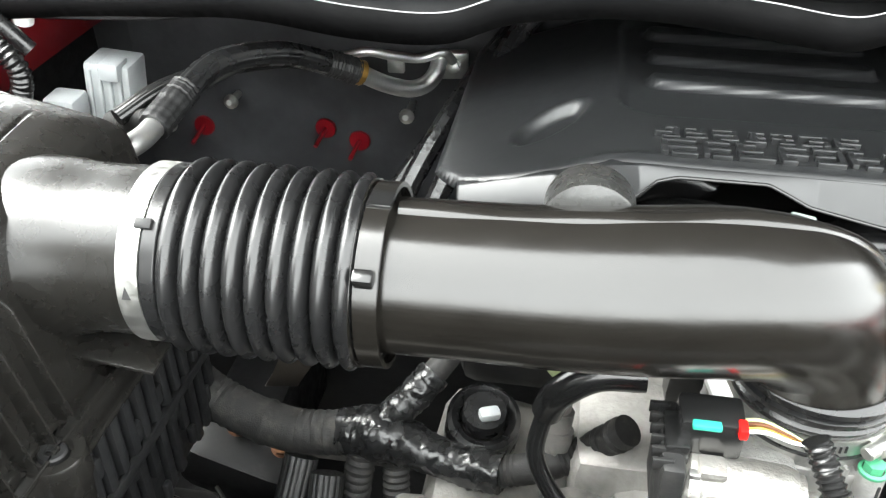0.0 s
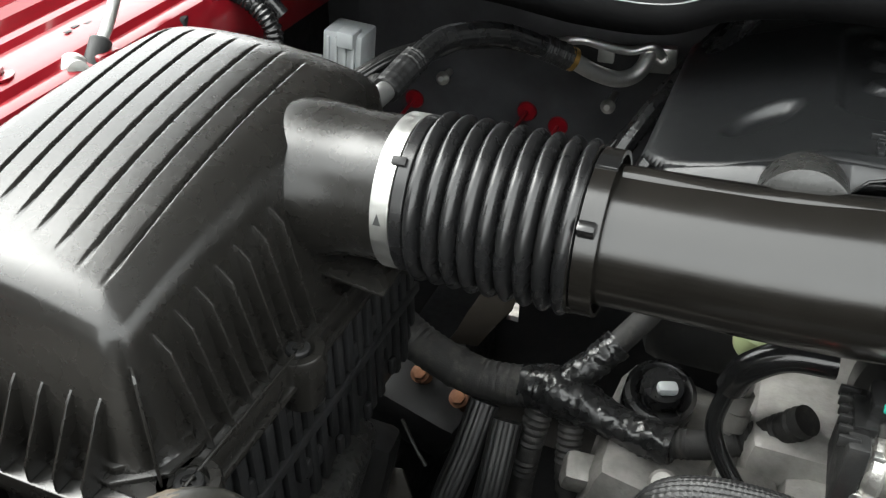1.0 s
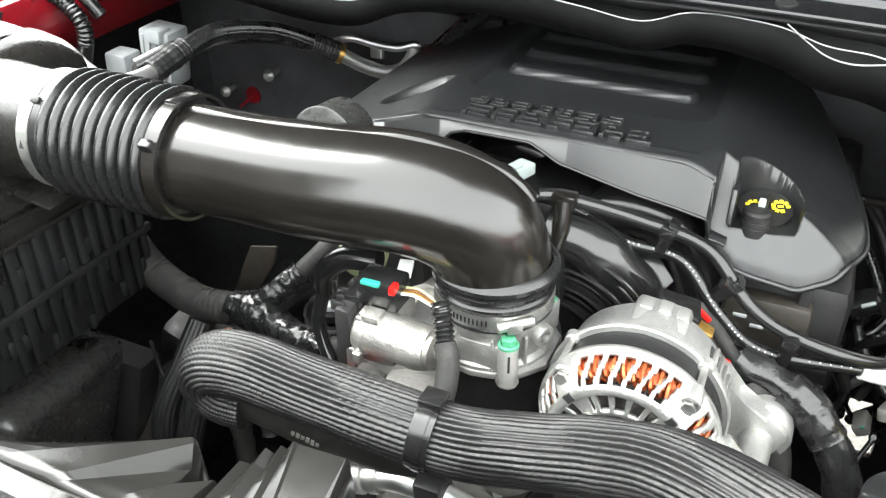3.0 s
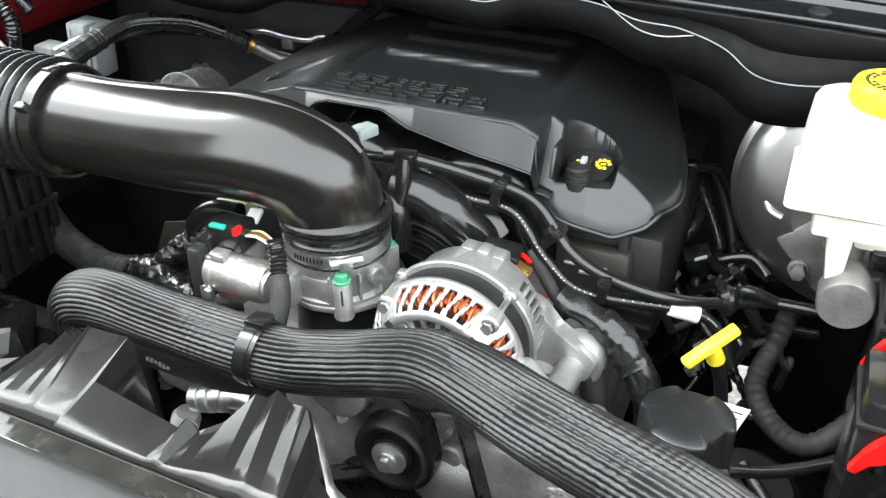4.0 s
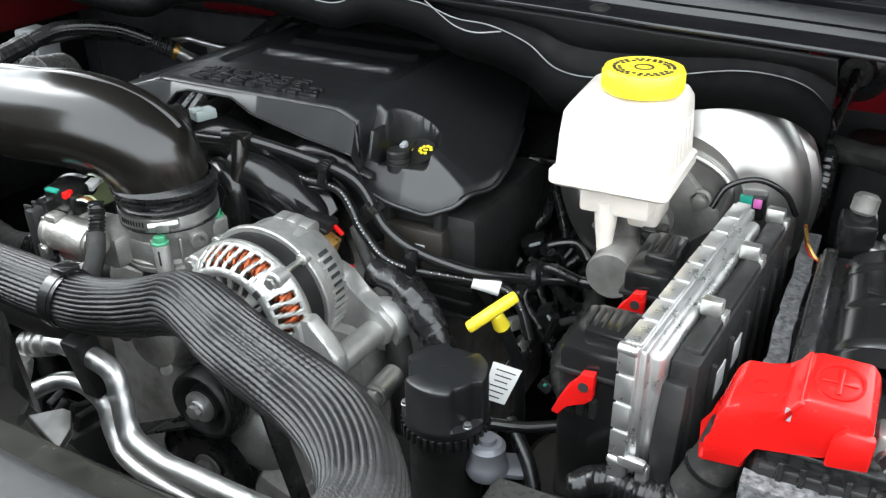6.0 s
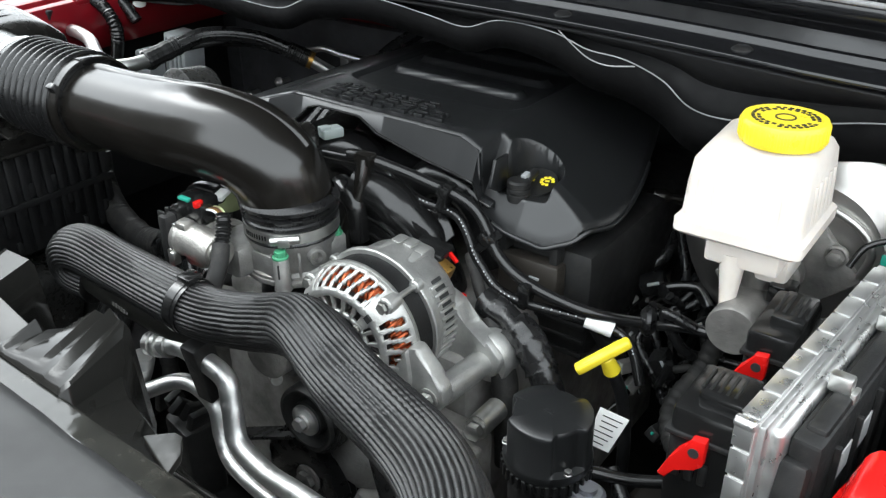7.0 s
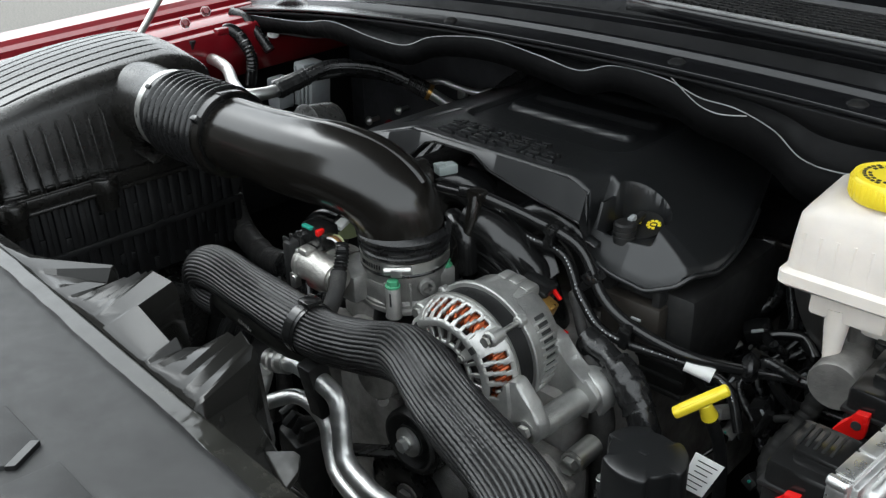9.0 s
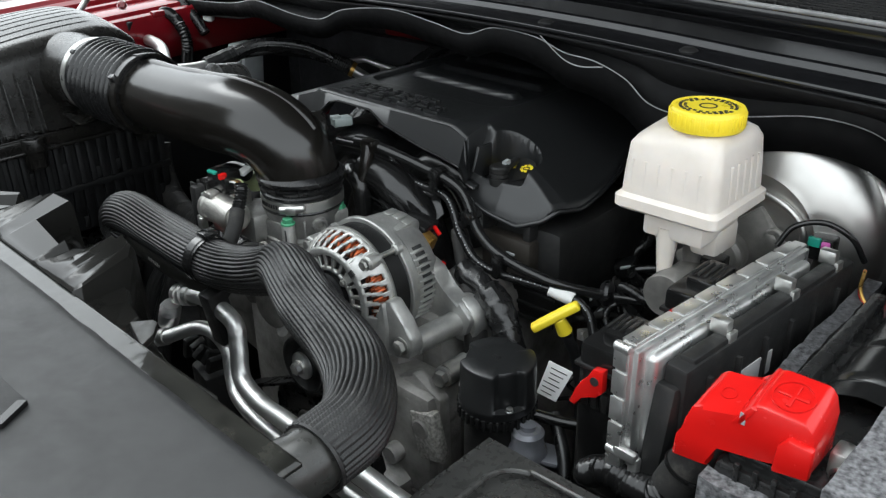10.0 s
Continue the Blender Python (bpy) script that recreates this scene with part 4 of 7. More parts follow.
# map sensor beside the duct
sen = thing("air_temperature_sensor", (0.160, 0.475, 1.18), "pale grey sensor plug on a black stub", "sensor")
bm = B()
lathe(bm, (0.140, 0.452, 1.196), (0.30, 0.55, 0.0), [(0, -0.01), (0.021, -0.01), (0.021, 0.026), (0.018, 0.030), (0, 0.030)], 26)
part("stub", bm, M_LID, sen)
bm = B()
box(bm, (0.153, 0.506, 1.197), (0.017, 0.024, 0.011), 0.002, (0, 0, -20))
box(bm, (0.151, 0.498, 1.203), (0.009, 0.012, 0.005), 0.001, (0, 0, -20))
part("plug", bm, M_GREYP2, sen)

# ---- alternator ----
alt = thing("alternator", (0.285, 0.42, 0.97), "silver cast aluminium alternator with vent slots and copper windings", "alternator")
AC = Vector((0.289, 0.362, 1.058))


def ap(r, a, y):
    return (AC.x + r * math.cos(a), AC.y + y, AC.z + r * math.sin(a))


def ar(x, y, z):
    return (AC.x + x, AC.y + y, AC.z + z)


APROF = [(0.025, 0.005), (0.030, -0.001), (0.0345, -0.0015), (0.039, 0.0), (0.0435, 0.0), (0.0475, 0.0), (0.0488, -0.0016), (0.0515, -0.0018), (0.0545, -0.0015), (0.0572, 0.0008), (0.0612, 0.0055),
         (0.0645, 0.0108), (0.0672, 0.0165), (0.0690, 0.0225), (0.0705, 0.0255), (0.0705, 0.0280), (0.0718, 0.0284), (0.0718, 0.0312)]
NA = 360


def slot(deg, j):
    if 2 <= j <= 4:
        near = min(abs((deg - b + 180) % 360 - 180) for b in (47, 133, 227, 313))
        return near > 8 and (deg - 47) % 17.2 > 5.2
    if 9 <= j <= 12:
        if not (57 < deg < 127 or 147 < deg < 212 or deg < 36 or deg > 350):
            return False
        return (deg + 1.6 * j) % 10.4 > (3.4 if deg > 40 else 4.2)
    return False


bm = B()
ring = [[bm.verts.new(ap(r, 2 * math.pi * k / NA, y)) for k in range(NA)] for r, y in APROF]
for j in range(len(APROF) - 1):
    for k in range(NA):
        if not slot(k + 0.5, j):
            bm.faces.new((ring[j][k], ring[j][(k + 1) % NA], ring[j + 1][(k + 1) % NA], ring[j + 1][k]))
thicken(part("front_cover", bm, M_ALT, alt, "cast cover with radial vent slots", 50), 0.0038, -1.0)
for a in (47, 139, 227, 313):
    r = radians(a)
    bm = B()
    cyl(bm, ap(0.0655, r, 0.031), ap(0.0655, r, 0.012), 0.0086, seg=20, bev=0.002)
    part("bolt_boss", bm, M_ALT, alt)
    bm = B()
    bolt(bm, ap(0.0655, r, 0.012), (0, -1, 0), 0.0056, 0.006, 1.3)
    part("bolt", bm, M_STEEL, alt)
    bm = B()
    prism(bm, [(-0.0035, -0.0035), (0.0035, -0.0035), (0.0035, 0.0035), (-0.0035, 0.0035)], -0.0022, 0.0, Matrix(((math.cos(r), -math.sin(r), 0, ap(0.0527, r, 0)[0]), (0, 0, 1, AC.y), (math.sin(r), math.cos(r), 0, ap(0.0527, r, 0)[2]), (0, 0, 0, 1))))
    part("square_pocket", bm, M_INK, alt)
    bm = B()
    bolt(bm, ap(0.0322, r, -0.001), (0, -1, 0), 0.0036, 0.0035, 1.4)
    part("cover_screw", bm, M_STEEL, alt)
bm = B()
prism(bm, [(0.030, -0.058), (0.055, -0.02), (0.068, 0.012), (0.078, 0.014), (0.096, -0.008), (0.108, -0.022), (0.110, -0.036), (0.102, -0.049), (0.086, -0.052)], 0.0, 0.018,
      Matrix(((1, 0, 0, AC.x), (0, 0, 1, AC.y + 0.014), (0, 1, 0, AC.z), (0, 0, 0, 1))), 0.004)
part("front_foot", bm, M_ALT, alt)
bm = B()
prism(bm, [(0.020, -0.064), (0.034, -0.050), (0.050, -0.030), (0.064, 0.006), (0.0700, 0.012), (0.074, -0.02), (0.07, -0.06)], 0.0, 0.014,
      Matrix(((1, 0, 0, AC.x), (0, 0, 1, AC.y + 0.009), (0, 1, 0, AC.z), (0, 0, 0, 1))), 0.004)
part("foot_web", bm, M_ALT, alt)
bm = B()
bolt(bm, ar(0.0925, 0.015, -0.035), (0, -1, 0), 0.0080, 0.009, 1.35)
part("bolt", bm, M_STEEL, alt)
bm = B()
cyl(bm, ar(0.0935, 0.030, -0.039), ar(0.097, 0.104, -0.040), 0.0135, seg=28, bev=0.001)
part("bushing_tube", bm, M_ALT, alt)
bm = B()
lathe(bm, AC, (0, 1, 0), [(0.052, 0.014), (0.059, 0.014), (0.063, 0.020), (0.063, 0.034), (0.052, 0.034)], 60, True)
wnd = part("winding", bm, M_COPPER, alt, "copper winding behind the slots")
for k in range(56):
    a = 2 * math.pi * k / 56
    bm = B()
    tube(bm, [ap(0.052, a, 0.013), ap(0.058, a + 0.05, 0.011), ap(0.063, a + 0.09, 0.017), ap(0.0645, a + 0.1, 0.030)], 0.0021, 6, 2)
    part("winding_turn", bm, M_COPPER, wnd)
bm = B()
lathe(bm, AC, (0, 1, 0), [(0, 0.016), (0.050, 0.016), (0.050, 0.020), (0, 0.020)], 48)
fan = part("fan", bm, M_DULL, alt, "grey steel cooling fan")
for k in range(14):
    a = 2 * math.pi * k / 14
    bm = B()
    box(bm, ap(0.041, a, 0.010), (0.016, 0.010, 0.0018), rot=(0, -math.degrees(a) + 20, 0))
    part("blade", bm, M_DULL, fan)
bm = B()
lathe(bm, AC, (0, 1, 0), [(0.03, 0.030), (0.0682, 0.030), (0.0682, 0.056), (0.03, 0.056)], 64, True)
part("stator", bm, M_STATOR, alt)
bm = B()
lathe(bm, AC, (0, 1, 0), [(0.060, 0.054), (0.0724, 0.054), (0.0738, 0.0552), (0.0738, 0.0595), (0.0722, 0.061), (0.060, 0.061)], 64, True)
part("rim", bm, M_ALT, alt)
for k in range(4):
    bm = B()
    a = radians((47, 139, 227, 313)[k])
    cyl(bm, ap(0.0718, a, 0.060), ap(0.0718, a, 0.050), 0.0062, seg=16, bev=0.0012)
    part("rim_lug", bm, M_ALT, alt)
    bm = B()
    cyl(bm, ap(0.0712, a, 0.028), ap(0.0712, a, 0.056), 0.0030, seg=12)
    part("tie_bolt", bm, M_STEEL, alt)
bm = B()
lathe(bm, AC, (0, 1, 0), [(0, 0.058), (0.0700, 0.058), (0.0700, 0.068), (0.0672, 0.071), (0.0655, 0.098), (0.060, 0.108), (0.048, 0.112), (0, 0.112)], 64)
rear = part("rear_housing", bm, M_ALT, alt)
bm = B()
box(bm, ap(0.052, radians(84), 0.092), (0.046, 0.042, 0.026), 0.005, (0, 6, 0))
reg = part("regulator_cover", bm, M_ALT, alt)
for k in range(3):
    bm = B()
    box(bm, ap(0.0660, radians(70 + 13 * k), 0.100), (0.010, 0.016, 0.003), 0.0008, (0, 6, 0))
    part("raised_pad", bm, M_ALT, reg)
bm = B()
lathe(bm, ar(0.096, 0.102, -0.040), (0.03, 1, 0), [(0, 0), (0.0255, 0), (0.0275, 0.003), (0.0275, 0.020), (0.025, 0.026), (0.016, 0.028), (0, 0.028)], 32)
part("rear_lobe", bm, M_ALT, alt)
bm = B()
prism(bm, [(0.020, -0.060), (0.085, -0.064), (0.112, -0.052), (0.121, -0.030), (0.104, -0.014), (0.076, -0.008), (0.066, 0.018), (0.030, 0.030)], 0.0, 0.022,
      Matrix(((1, 0, 0, AC.x), (0, 0, 1, AC.y + 0.094), (0, 1, 0, AC.z), (0, 0, 0, 1))), 0.005)
part("rear_arm", bm, M_ALT, alt)
for k in range(11):
    a = radians(-34 + 7.2 * k)
    bm = B()
    box(bm, ap(0.0665, a, 0.082), (0.0032, 0.024, 0.0060), 0.0008, (0, 90 - math.degrees(a), 0))
    part("fin", bm, M_ALT, rear)
    bm = B()
    a += radians(3.6)
    box(bm, ap(0.0662, a, 0.084), (0.0042, 0.015, 0.0012), 0.0004, (0, 90 - math.degrees(a), 0))
    part("vent_slot", bm, M_INK, rear)
for k in range(8):
    bm = B()
    a = radians(-30 + 9 * (k // 2))
    cyl(bm, ap(0.060, a, 0.104 - 0.007 * (k % 2)), ap(0.0672, a, 0.104 - 0.007 * (k % 2)), 0.0024, seg=8)
    part("stud", bm, M_ALT, rear)
bm = B()
lathe(bm, AC, (0, -1, 0), [(0, -0.01), (0.020, -0.01), (0.027, 0.002), (0.029, 0.006), (0.026, 0.008), (0.029, 0.011), (0.026, 0.014), (0.029, 0.017), (0.026, 0.020), (0.029, 0.024), (0.022, 0.028), (0.012, 0.024), (0, 0.024)], 40)
part("pulley", bm, M_FRAME, alt, "black grooved pulley")
bm = B()
box(bm, ar(0.014, 0.124, 0.046), (0.036, 0.030, 0.022), 0.003, (0, 12, 10))
con = part("connector", bm, M_GLOSS, alt)
bm = B()
box(bm, ar(0.036, 0.116, 0.036), (0.016, 0.014, 0.018), 0.002, (0, 25, 0))
part("plug_nose", bm, M_CAD, con, "brass-coloured plug nose")
bm = B()
box(bm, ar(0.007, 0.138, 0.050), (0.014, 0.006, 0.0065), 0.001, (0, 8, 0))
part("seal", bm, M_TEAL, con, "teal seal")
bm = B()
box(bm, ar(0.036, 0.132, 0.044), (0.013, 0.004, 0.0042), 0.001, (0, 40, 0))
part("lock_tab", bm, M_REDP, con, "red lock tab")
bm = B()
box(bm, ar(0.060, 0.114, 0.013), (0.007, 0.006, 0.011), 0.002, (0, 15, 0))
part("terminal_boot", bm, M_REDP, alt, "red terminal boot")
bm = B()
bolt(bm, (0.417, 0.405, 0.987), (0.1, -1, 0), 0.009, 0.012, 1.3)
cyl(bm, (0.417, 0.406, 0.987), (0.417, 0.44, 0.987), 0.012, seg=18)
solo("bracket_bolt", bm, M_STEEL, "zinc steel bolt in the alternator bracket", "bolt")

# ---- idler pulley and belt ----
idl = thing("idler_pulley", (0.253, 0.34, 0.92), "black idler pulley with a steel bolt", "pulley")
bm = B()
lathe(bm, (0.256, 0.362, 0.964), (0, -1, 0), [(0, 0), (0.035, 0), (0.037, 0.003), (0.0355, 0.005), (0.0365, 0.008), (0.0365, 0.024), (0.0350, 0.027), (0.032, 0.0265), (0.0305, 0.020), (0.026, 0.016), (0.020, 0.015), (0.019, 0.024), (0, 0.024)], 56)
part("wheel", bm, M_BASE, idl)
bm = B()
lathe(bm, (0.256, 0.337, 0.964), (0, -1, 0), [(0, 0), (0.017, 0), (0.017, 0.003), (0.010, 0.005), (0, 0.005)], 32)
bolt(bm, (0.256, 0.332, 0.964), (0, -1, 0), 0.0075, 0.009, 1.2)
part("bolt", bm, M_PIPE, idl)
bm = B()


def belt(bm, pts, w=0.021, t=0.0035):
    L = [Vector(p) for p in pts]
    rings = []
    for i, p in enumerate(L):
        d = (L[min(i + 1, len(L) - 1)] - L[max(i - 1, 0)]).normalized()
        nrm = d.cross(Vector((0, 1, 0))).normalized() * t / 2
        h = Vector((0, w / 2, 0))
        rings.append([bm.verts.new(p + s1 * nrm + s2 * h) for s1, s2 in ((-1, -1), (1, -1), (1, 1), (-1, 1))])
    for A, C in zip(rings, rings[1:]):
        for k in range(4):
            bm.faces.new((A[k], A[(k + 1) % 4], C[(k + 1) % 4], C[k]))
    bm.faces.new(rings[0][::-1])
    bm.faces.new(rings[-1])


belt(bm, [(0.12, 0.350, 0.870), (0.235, 0.350, 0.9285)] + [(0.256 + 0.0388 * math.cos(radians(a)), 0.350, 0.964 + 0.0388 * math.sin(radians(a))) for a in range(-110, 16, 6)] + [(0.288, 0.350, 1.00), (0.276, 0.350, 1.024), (0.262, 0.350, 1.042)], 0.023)
for k in range(5):
    belt(bm, [(0.256 + 0.0410 * math.cos(radians(a)), 0.3415 + 0.0042 * k, 0.964 + 0.0410 * math.sin(radians(a))) for a in range(-100, 16, 6)] + [(0.2902, 0.3415 + 0.0042 * k, 1.00), (0.2780, 0.3415 + 0.0042 * k, 1.025)], 0.0024, 0.0016)
belt(bm, [(0.318, 0.348, 1.04), (0.345, 0.348, 0.93), (0.375, 0.348, 0.82), (0.40, 0.348, 0.72)])
solo("serpentine_belt", bm, M_RUB, "ribbed black rubber drive belt round the pulleys", "belt")
bm = B()
lathe(bm, (0.235, 0.372, 0.865), (0, -1, 0), [(0, 0), (0.06, 0), (0.062, 0.004), (0.058, 0.008), (0.062, 0.012), (0.058, 0.016), (0.062, 0.02), (0.05, 0.026), (0.02, 0.02), (0, 0.02)], 48)
cp = thing("compressor_pulley", (0.235, 0.36, 0.80), "black grooved compressor pulley below the idler", "pulley")
part("rim", bm, M_RUB, cp)
bm = B()
bolt(bm, (0.235, 0.351, 0.865), (0, -1, 0), 0.012, 0.010, 1.4)
part("hub", bm, M_DULL, cp)
bm = B()
lathe(bm, (0.205, 0.35, 1.025), (0, -1, 0.1), [(0, -0.02), (0.030, -0.02), (0.030, 0.012), (0.022, 0.018), (0, 0.018)], 32)
cyl(bm, (0.165, 0.36, 1.025), (0.165, 0.335, 1.022), 0.010, seg=16, bev=0.002)
solo("belt_tensioner", bm, M_DULL, "dull cast belt tensioner hub under the hose", "tensioner")

# ---- radiator hose ----
hose = thing("radiator_hose", (0.3, 0.24, 1.08), "thick black radiator hose in a ridged braided sleeve", "hose")
HP = [(0.014, 0.286, 1.068), (-0.008, 0.284, 1.070), (-0.019, 0.2825, 1.080), (-0.016, 0.281, 1.094), (0.0, 0.281, 1.103), (0.030, 0.2815, 1.106), (0.080, 0.282, 1.101), (0.183, 0.285, 1.093), (0.246, 0.289, 1.102), (0.298, 0.282, 1.123), (0.350, 0.262, 1.147), (0.432, 0.223, 1.157), (0.533, 0.184, 1.160), (0.582, 0.140, 1.160), (0.590, 0.098, 1.157)]
bm = B()
tube(bm, HP, lambda s, a: 0.0241 + (0.0020 + 0.0005 * math.cos(3 * a + 31 * s)) * abs(math.cos(18 * a + 0.5 * math.sin(9 * s))) ** 0.6 + 0.00030 * math.sin(1900 * s + 5 * math.sin(36 * a)) + 0.0003 * noise.noise((s * 60, 3 * math.cos(a), 3 * math.sin(a))), 216, 62)
part("sleeve", bm, M_SLEEVE, hose, sharp=80)
bm = B()
tube(bm, [(-0.004, 0.287, 1.078), (0.016, 0.287, 1.074), (0.05, 0.289, 1.066), (0.10, 0.294, 1.057), (0.16, 0.302, 1.045)], 0.0212, 28, 8)
und = part("bare_hose", bm, M_HPLAIN, hose, "smooth black hose wall with pale print")
for k in range(7):
    bm = B()
    box(bm, (0.058 + 0.0042 * k, 0.2690, 1.0655 - 0.0008 * k), (0.0028, 0.0006, 0.0045 if k % 3 else 0.003), rot=(-10, 12, 4))
    part("print_mark", bm, M_DULL, und)
bm = B()
tube(bm, [(0.586, 0.112, 1.1585), (0.589, 0.088, 1.156), (0.578, 0.066, 1.152), (0.556, 0.050, 1.146), (0.52, 0.035, 1.13), (0.48, 0.02, 1.09)], 0.0232, 36, 8)
rend = part("rubber_end", bm, mat("worn_hose_rubber", (0.022, 0.022, 0.020), 0.32, grain=0.08, vary=0.3, vscale=30, dust=0.1), hose, "smooth grey-black rubber hose end")
for k in range(5):
    bm = B()
    box(bm, (0.5705 - 0.0035 * k, 0.0605 - 0.003 * k, 1.1752 - 0.0012 * k), (0.0030, 0.0018 if k % 2 else 0.0034, 0.0006), rot=(0, 20, 40))
    part("print_mark", bm, M_PALE, rend)
bm = B()
band(bm, (0.590, 0.099, 1.157), (-0.05, 1, 0.1), 0.0245, 0.0025, 0.0016)
part("sleeve_hem", bm, M_SLEEVE, hose)
bm = B()
band(bm, (0.170, 0.2845, 1.0935), (1, 0.03, -0.07), 0.0262, 0.016, 0.0015)
band(bm, (0.170, 0.2845, 1.0935), (1, 0.03, -0.07), 0.0262, 0.007, 0.0024)
box(bm, (0.172, 0.288, 1.1235), (0.018, 0.018, 0.006), 0.0015)
part("strap", bm, M_GLOSS, hose, "black plastic strap")

# ---- loom by the throttle ----
lm = thing("throttle_loom", (0.155, 0.33, 1.09), "grey corrugated wiring loom beside the throttle motor", "wiring")
bm = B()
tube(bm, [(0.146, 0.355, 1.155), (0.153, 0.347, 1.142), (0.160, 0.335, 1.128)], lambda s, a: 0.0072 + 0.0009 * math.cos(s * 60), 16, 16)
part("corrugated_end", bm, M_GLOSS, lm)
bm = B()
tube(bm, [(0.158, 0.338, 1.132), (0.165, 0.328, 1.118), (0.166, 0.315, 1.098), (0.160, 0.305, 1.075)], 0.0088, 18, 8)
part("sleeve", bm, M_LOOM, lm)

# ---- two lines across the engine's front ----
UP = [(0.170, 0.512, 1.174), (0.189, 0.519, 1.172), (0.251, 0.539, 1.154), (0.313, 0.548, 1.134), (0.357, 0.531, 1.097), (0.399, 0.527, 1.078), (0.457, 0.540, 1.062), (0.503, 0.580, 1.045), (0.54, 0.60, 1.043), (0.585, 0.60, 1.045)]
LOW = [(0.121, 0.525, 1.160), (0.186, 0.540, 1.154), (0.241, 0.544, 1.127), (0.294, 0.546, 1.118), (0.334, 0.528, 1.084), (0.376, 0.523, 1.059), (0.465, 0.544, 1.050), (0.50, 0.55, 1.035), (0.52, 0.54, 1.00)]
for nm, P, r in (("vapour_hose", UP, 0.0062), ("fuel_hose", LOW, 0.0055)):
    h = thing(nm, P[4], "glossy black rubber hose with white print, clipped along the engine", "hose")
    bm = B()
    tube(bm, P, r, 16, 10)
    part("pipe", bm, M_GLOSS, h)
    if nm == "fuel_hose":
        L = glide(P, 12)
        for i in range(8, 88):
            if i % 7 in (0, 1) or not (8 <= i < 88):
                continue
            d = (L[i + 1] - L[i]).normalized()
            up = Vector((0.1, -0.75, 0.65))
            up = (up - d * up.dot(d)).normalized()
            bm = B()
            m = Matrix.Translation(L[i] + up * (r + 0.00015)) @ Matrix((d, up.cross(d), up)).transposed().to_4x4()
            box(bm, (0, 0, 0), (0.0016, 0.0011 if i % 3 else 0.0016, 0.0004))
            bmesh.ops.transform(bm, verts=bm.verts[:], matrix=m)
            part("print_mark", bm, M_GREYP, h)
        bm = B()
        tube(bm, [(0.455, 0.541, 1.0515), (0.482, 0.548, 1.045)], 0.0078, 18, smooth=False)
        part("label", bm, M_LABEL, h, "white paper tag round the hose")
    else:
        bm = B()
        lathe(bm, (0.503, 0.585, 1.0455), (0.9, 0.4, 0), [(0.006, -0.008), (0.010, -0.008), (0.016, -0.002), (0.016, 0.002), (0.010, 0.008), (0.006, 0.008)], 24)
        part("grommet", bm, M_RUB, h)
for c, u in (((0.279, 0.545, 1.140), 20), ((0.337, 0.538, 1.105), 45), ((0.395, 0.525, 1.068), 10)):
    bm = B()
    box(bm, c, (0.010, 0.018, 0.030), 0.002, (0, u, 0))
    box(bm, (c[0], c[1] - 0.004, c[2] + 0.006), (0.014, 0.012, 0.012), 0.002, (0, u, 0))
    solo("hose_clip", bm, M_GLOSS, "black plastic clip joining two hoses", "clip", "clips on the hoses")
bm = B()
tube(bm, [(0.192, 0.514, 1.172), (0.192, 0.505, 1.14), (0.182, 0.495, 1.10), (0.178, 0.49, 1.07)], 0.0085, 16, 6)
box(bm, (0.192, 0.516, 1.172), (0.022, 0.016, 0.014), 0.003)
solo("purge_connector", bm, M_TUBE, "black elbow connector between the hoses", "connector")
# taped loom beside the alternator
lo = thing("alternator_loom", (0.40, 0.47, 0.95), "taped black wiring loom behind the alternator", "wiring")
bm = B()
tube(bm, [(0.318, 0.535, 1.085), (0.350, 0.508, 1.062), (0.368, 0.500, 1.052)], 0.0065, 14, 8)
part("cable", bm, M_LOOM, lo)
bm = B()
tube(bm, [(0.358, 0.505, 1.058), (0.385, 0.500, 1.052), (0.420, 0.492, 1.036), (0.448, 0.480, 1.005), (0.462, 0.472, 0.96), (0.465, 0.47, 0.90)], lambda s, a: 0.0155 + 0.004 * noise.noise((s * 9, math.cos(a), math.sin(a))), 20, 12)
part("trunk", bm, M_TAPE, lo)
bm = B()
tube(bm, [(0.398, 0.4975, 1.047), (0.420, 0.492, 1.036), (0.440, 0.4838, 1.015)], lambda s, a: 0.0172 + 0.003 * noise.noise((s * 6, 2 * math.cos(a), 2 * math.sin(a))), 24, 10)
part("tape", bm, M_TAPE, lo, "shiny wrinkled tape")
bm = B()
tube(bm, [(0.372, 0.497, 1.045), (0.395, 0.480, 1.015), (0.408, 0.470, 0.97), (0.415, 0.465, 0.90)], lambda s, a: 0.0135 + 0.002 * noise.noise((s * 6, math.cos(a), math.sin(a))), 20, 10)
part("branch", bm, M_LOOM, lo)
# ---- brake booster, cylinder and reservoir ----
boo = thing("brake_booster", (0.63, 0.72, 0.98), "round silver zinc-plated brake booster bolted to the firewall", "brake booster")
BC = (0.616, 0.765, 1.122)
bm = B()
lathe(bm, BC, (0, -1, 0), [(0, 0), (0.130, 0), (0.137, 0.030), (0.138, 0.034), (0.138, 0.048), (0.134, 0.052), (0.131, 0.054), (0.130, 0.062), (0.124, 0.076), (0.108, 0.088), (0.080, 0.094), (0.074, 0.096), (0.072, 0.092), (0.060, 0.092), (0, 0.092)], 72)
part("shell", bm, M_BOOST, boo)
bm = B()
box(bm, (0.605, 0.672, 1.092), (0.125, 0.008, 0.07), 0.003, (0, -42, 0))
for s in (-1, 1):
    bolt(bm, (0.605 + s * 0.043, 0.668, 1.090 + 0.041 * s), (0, -1, 0), 0.008, 0.014, 1.3)
part("flange", bm, M_DULL, boo)
bm = B()
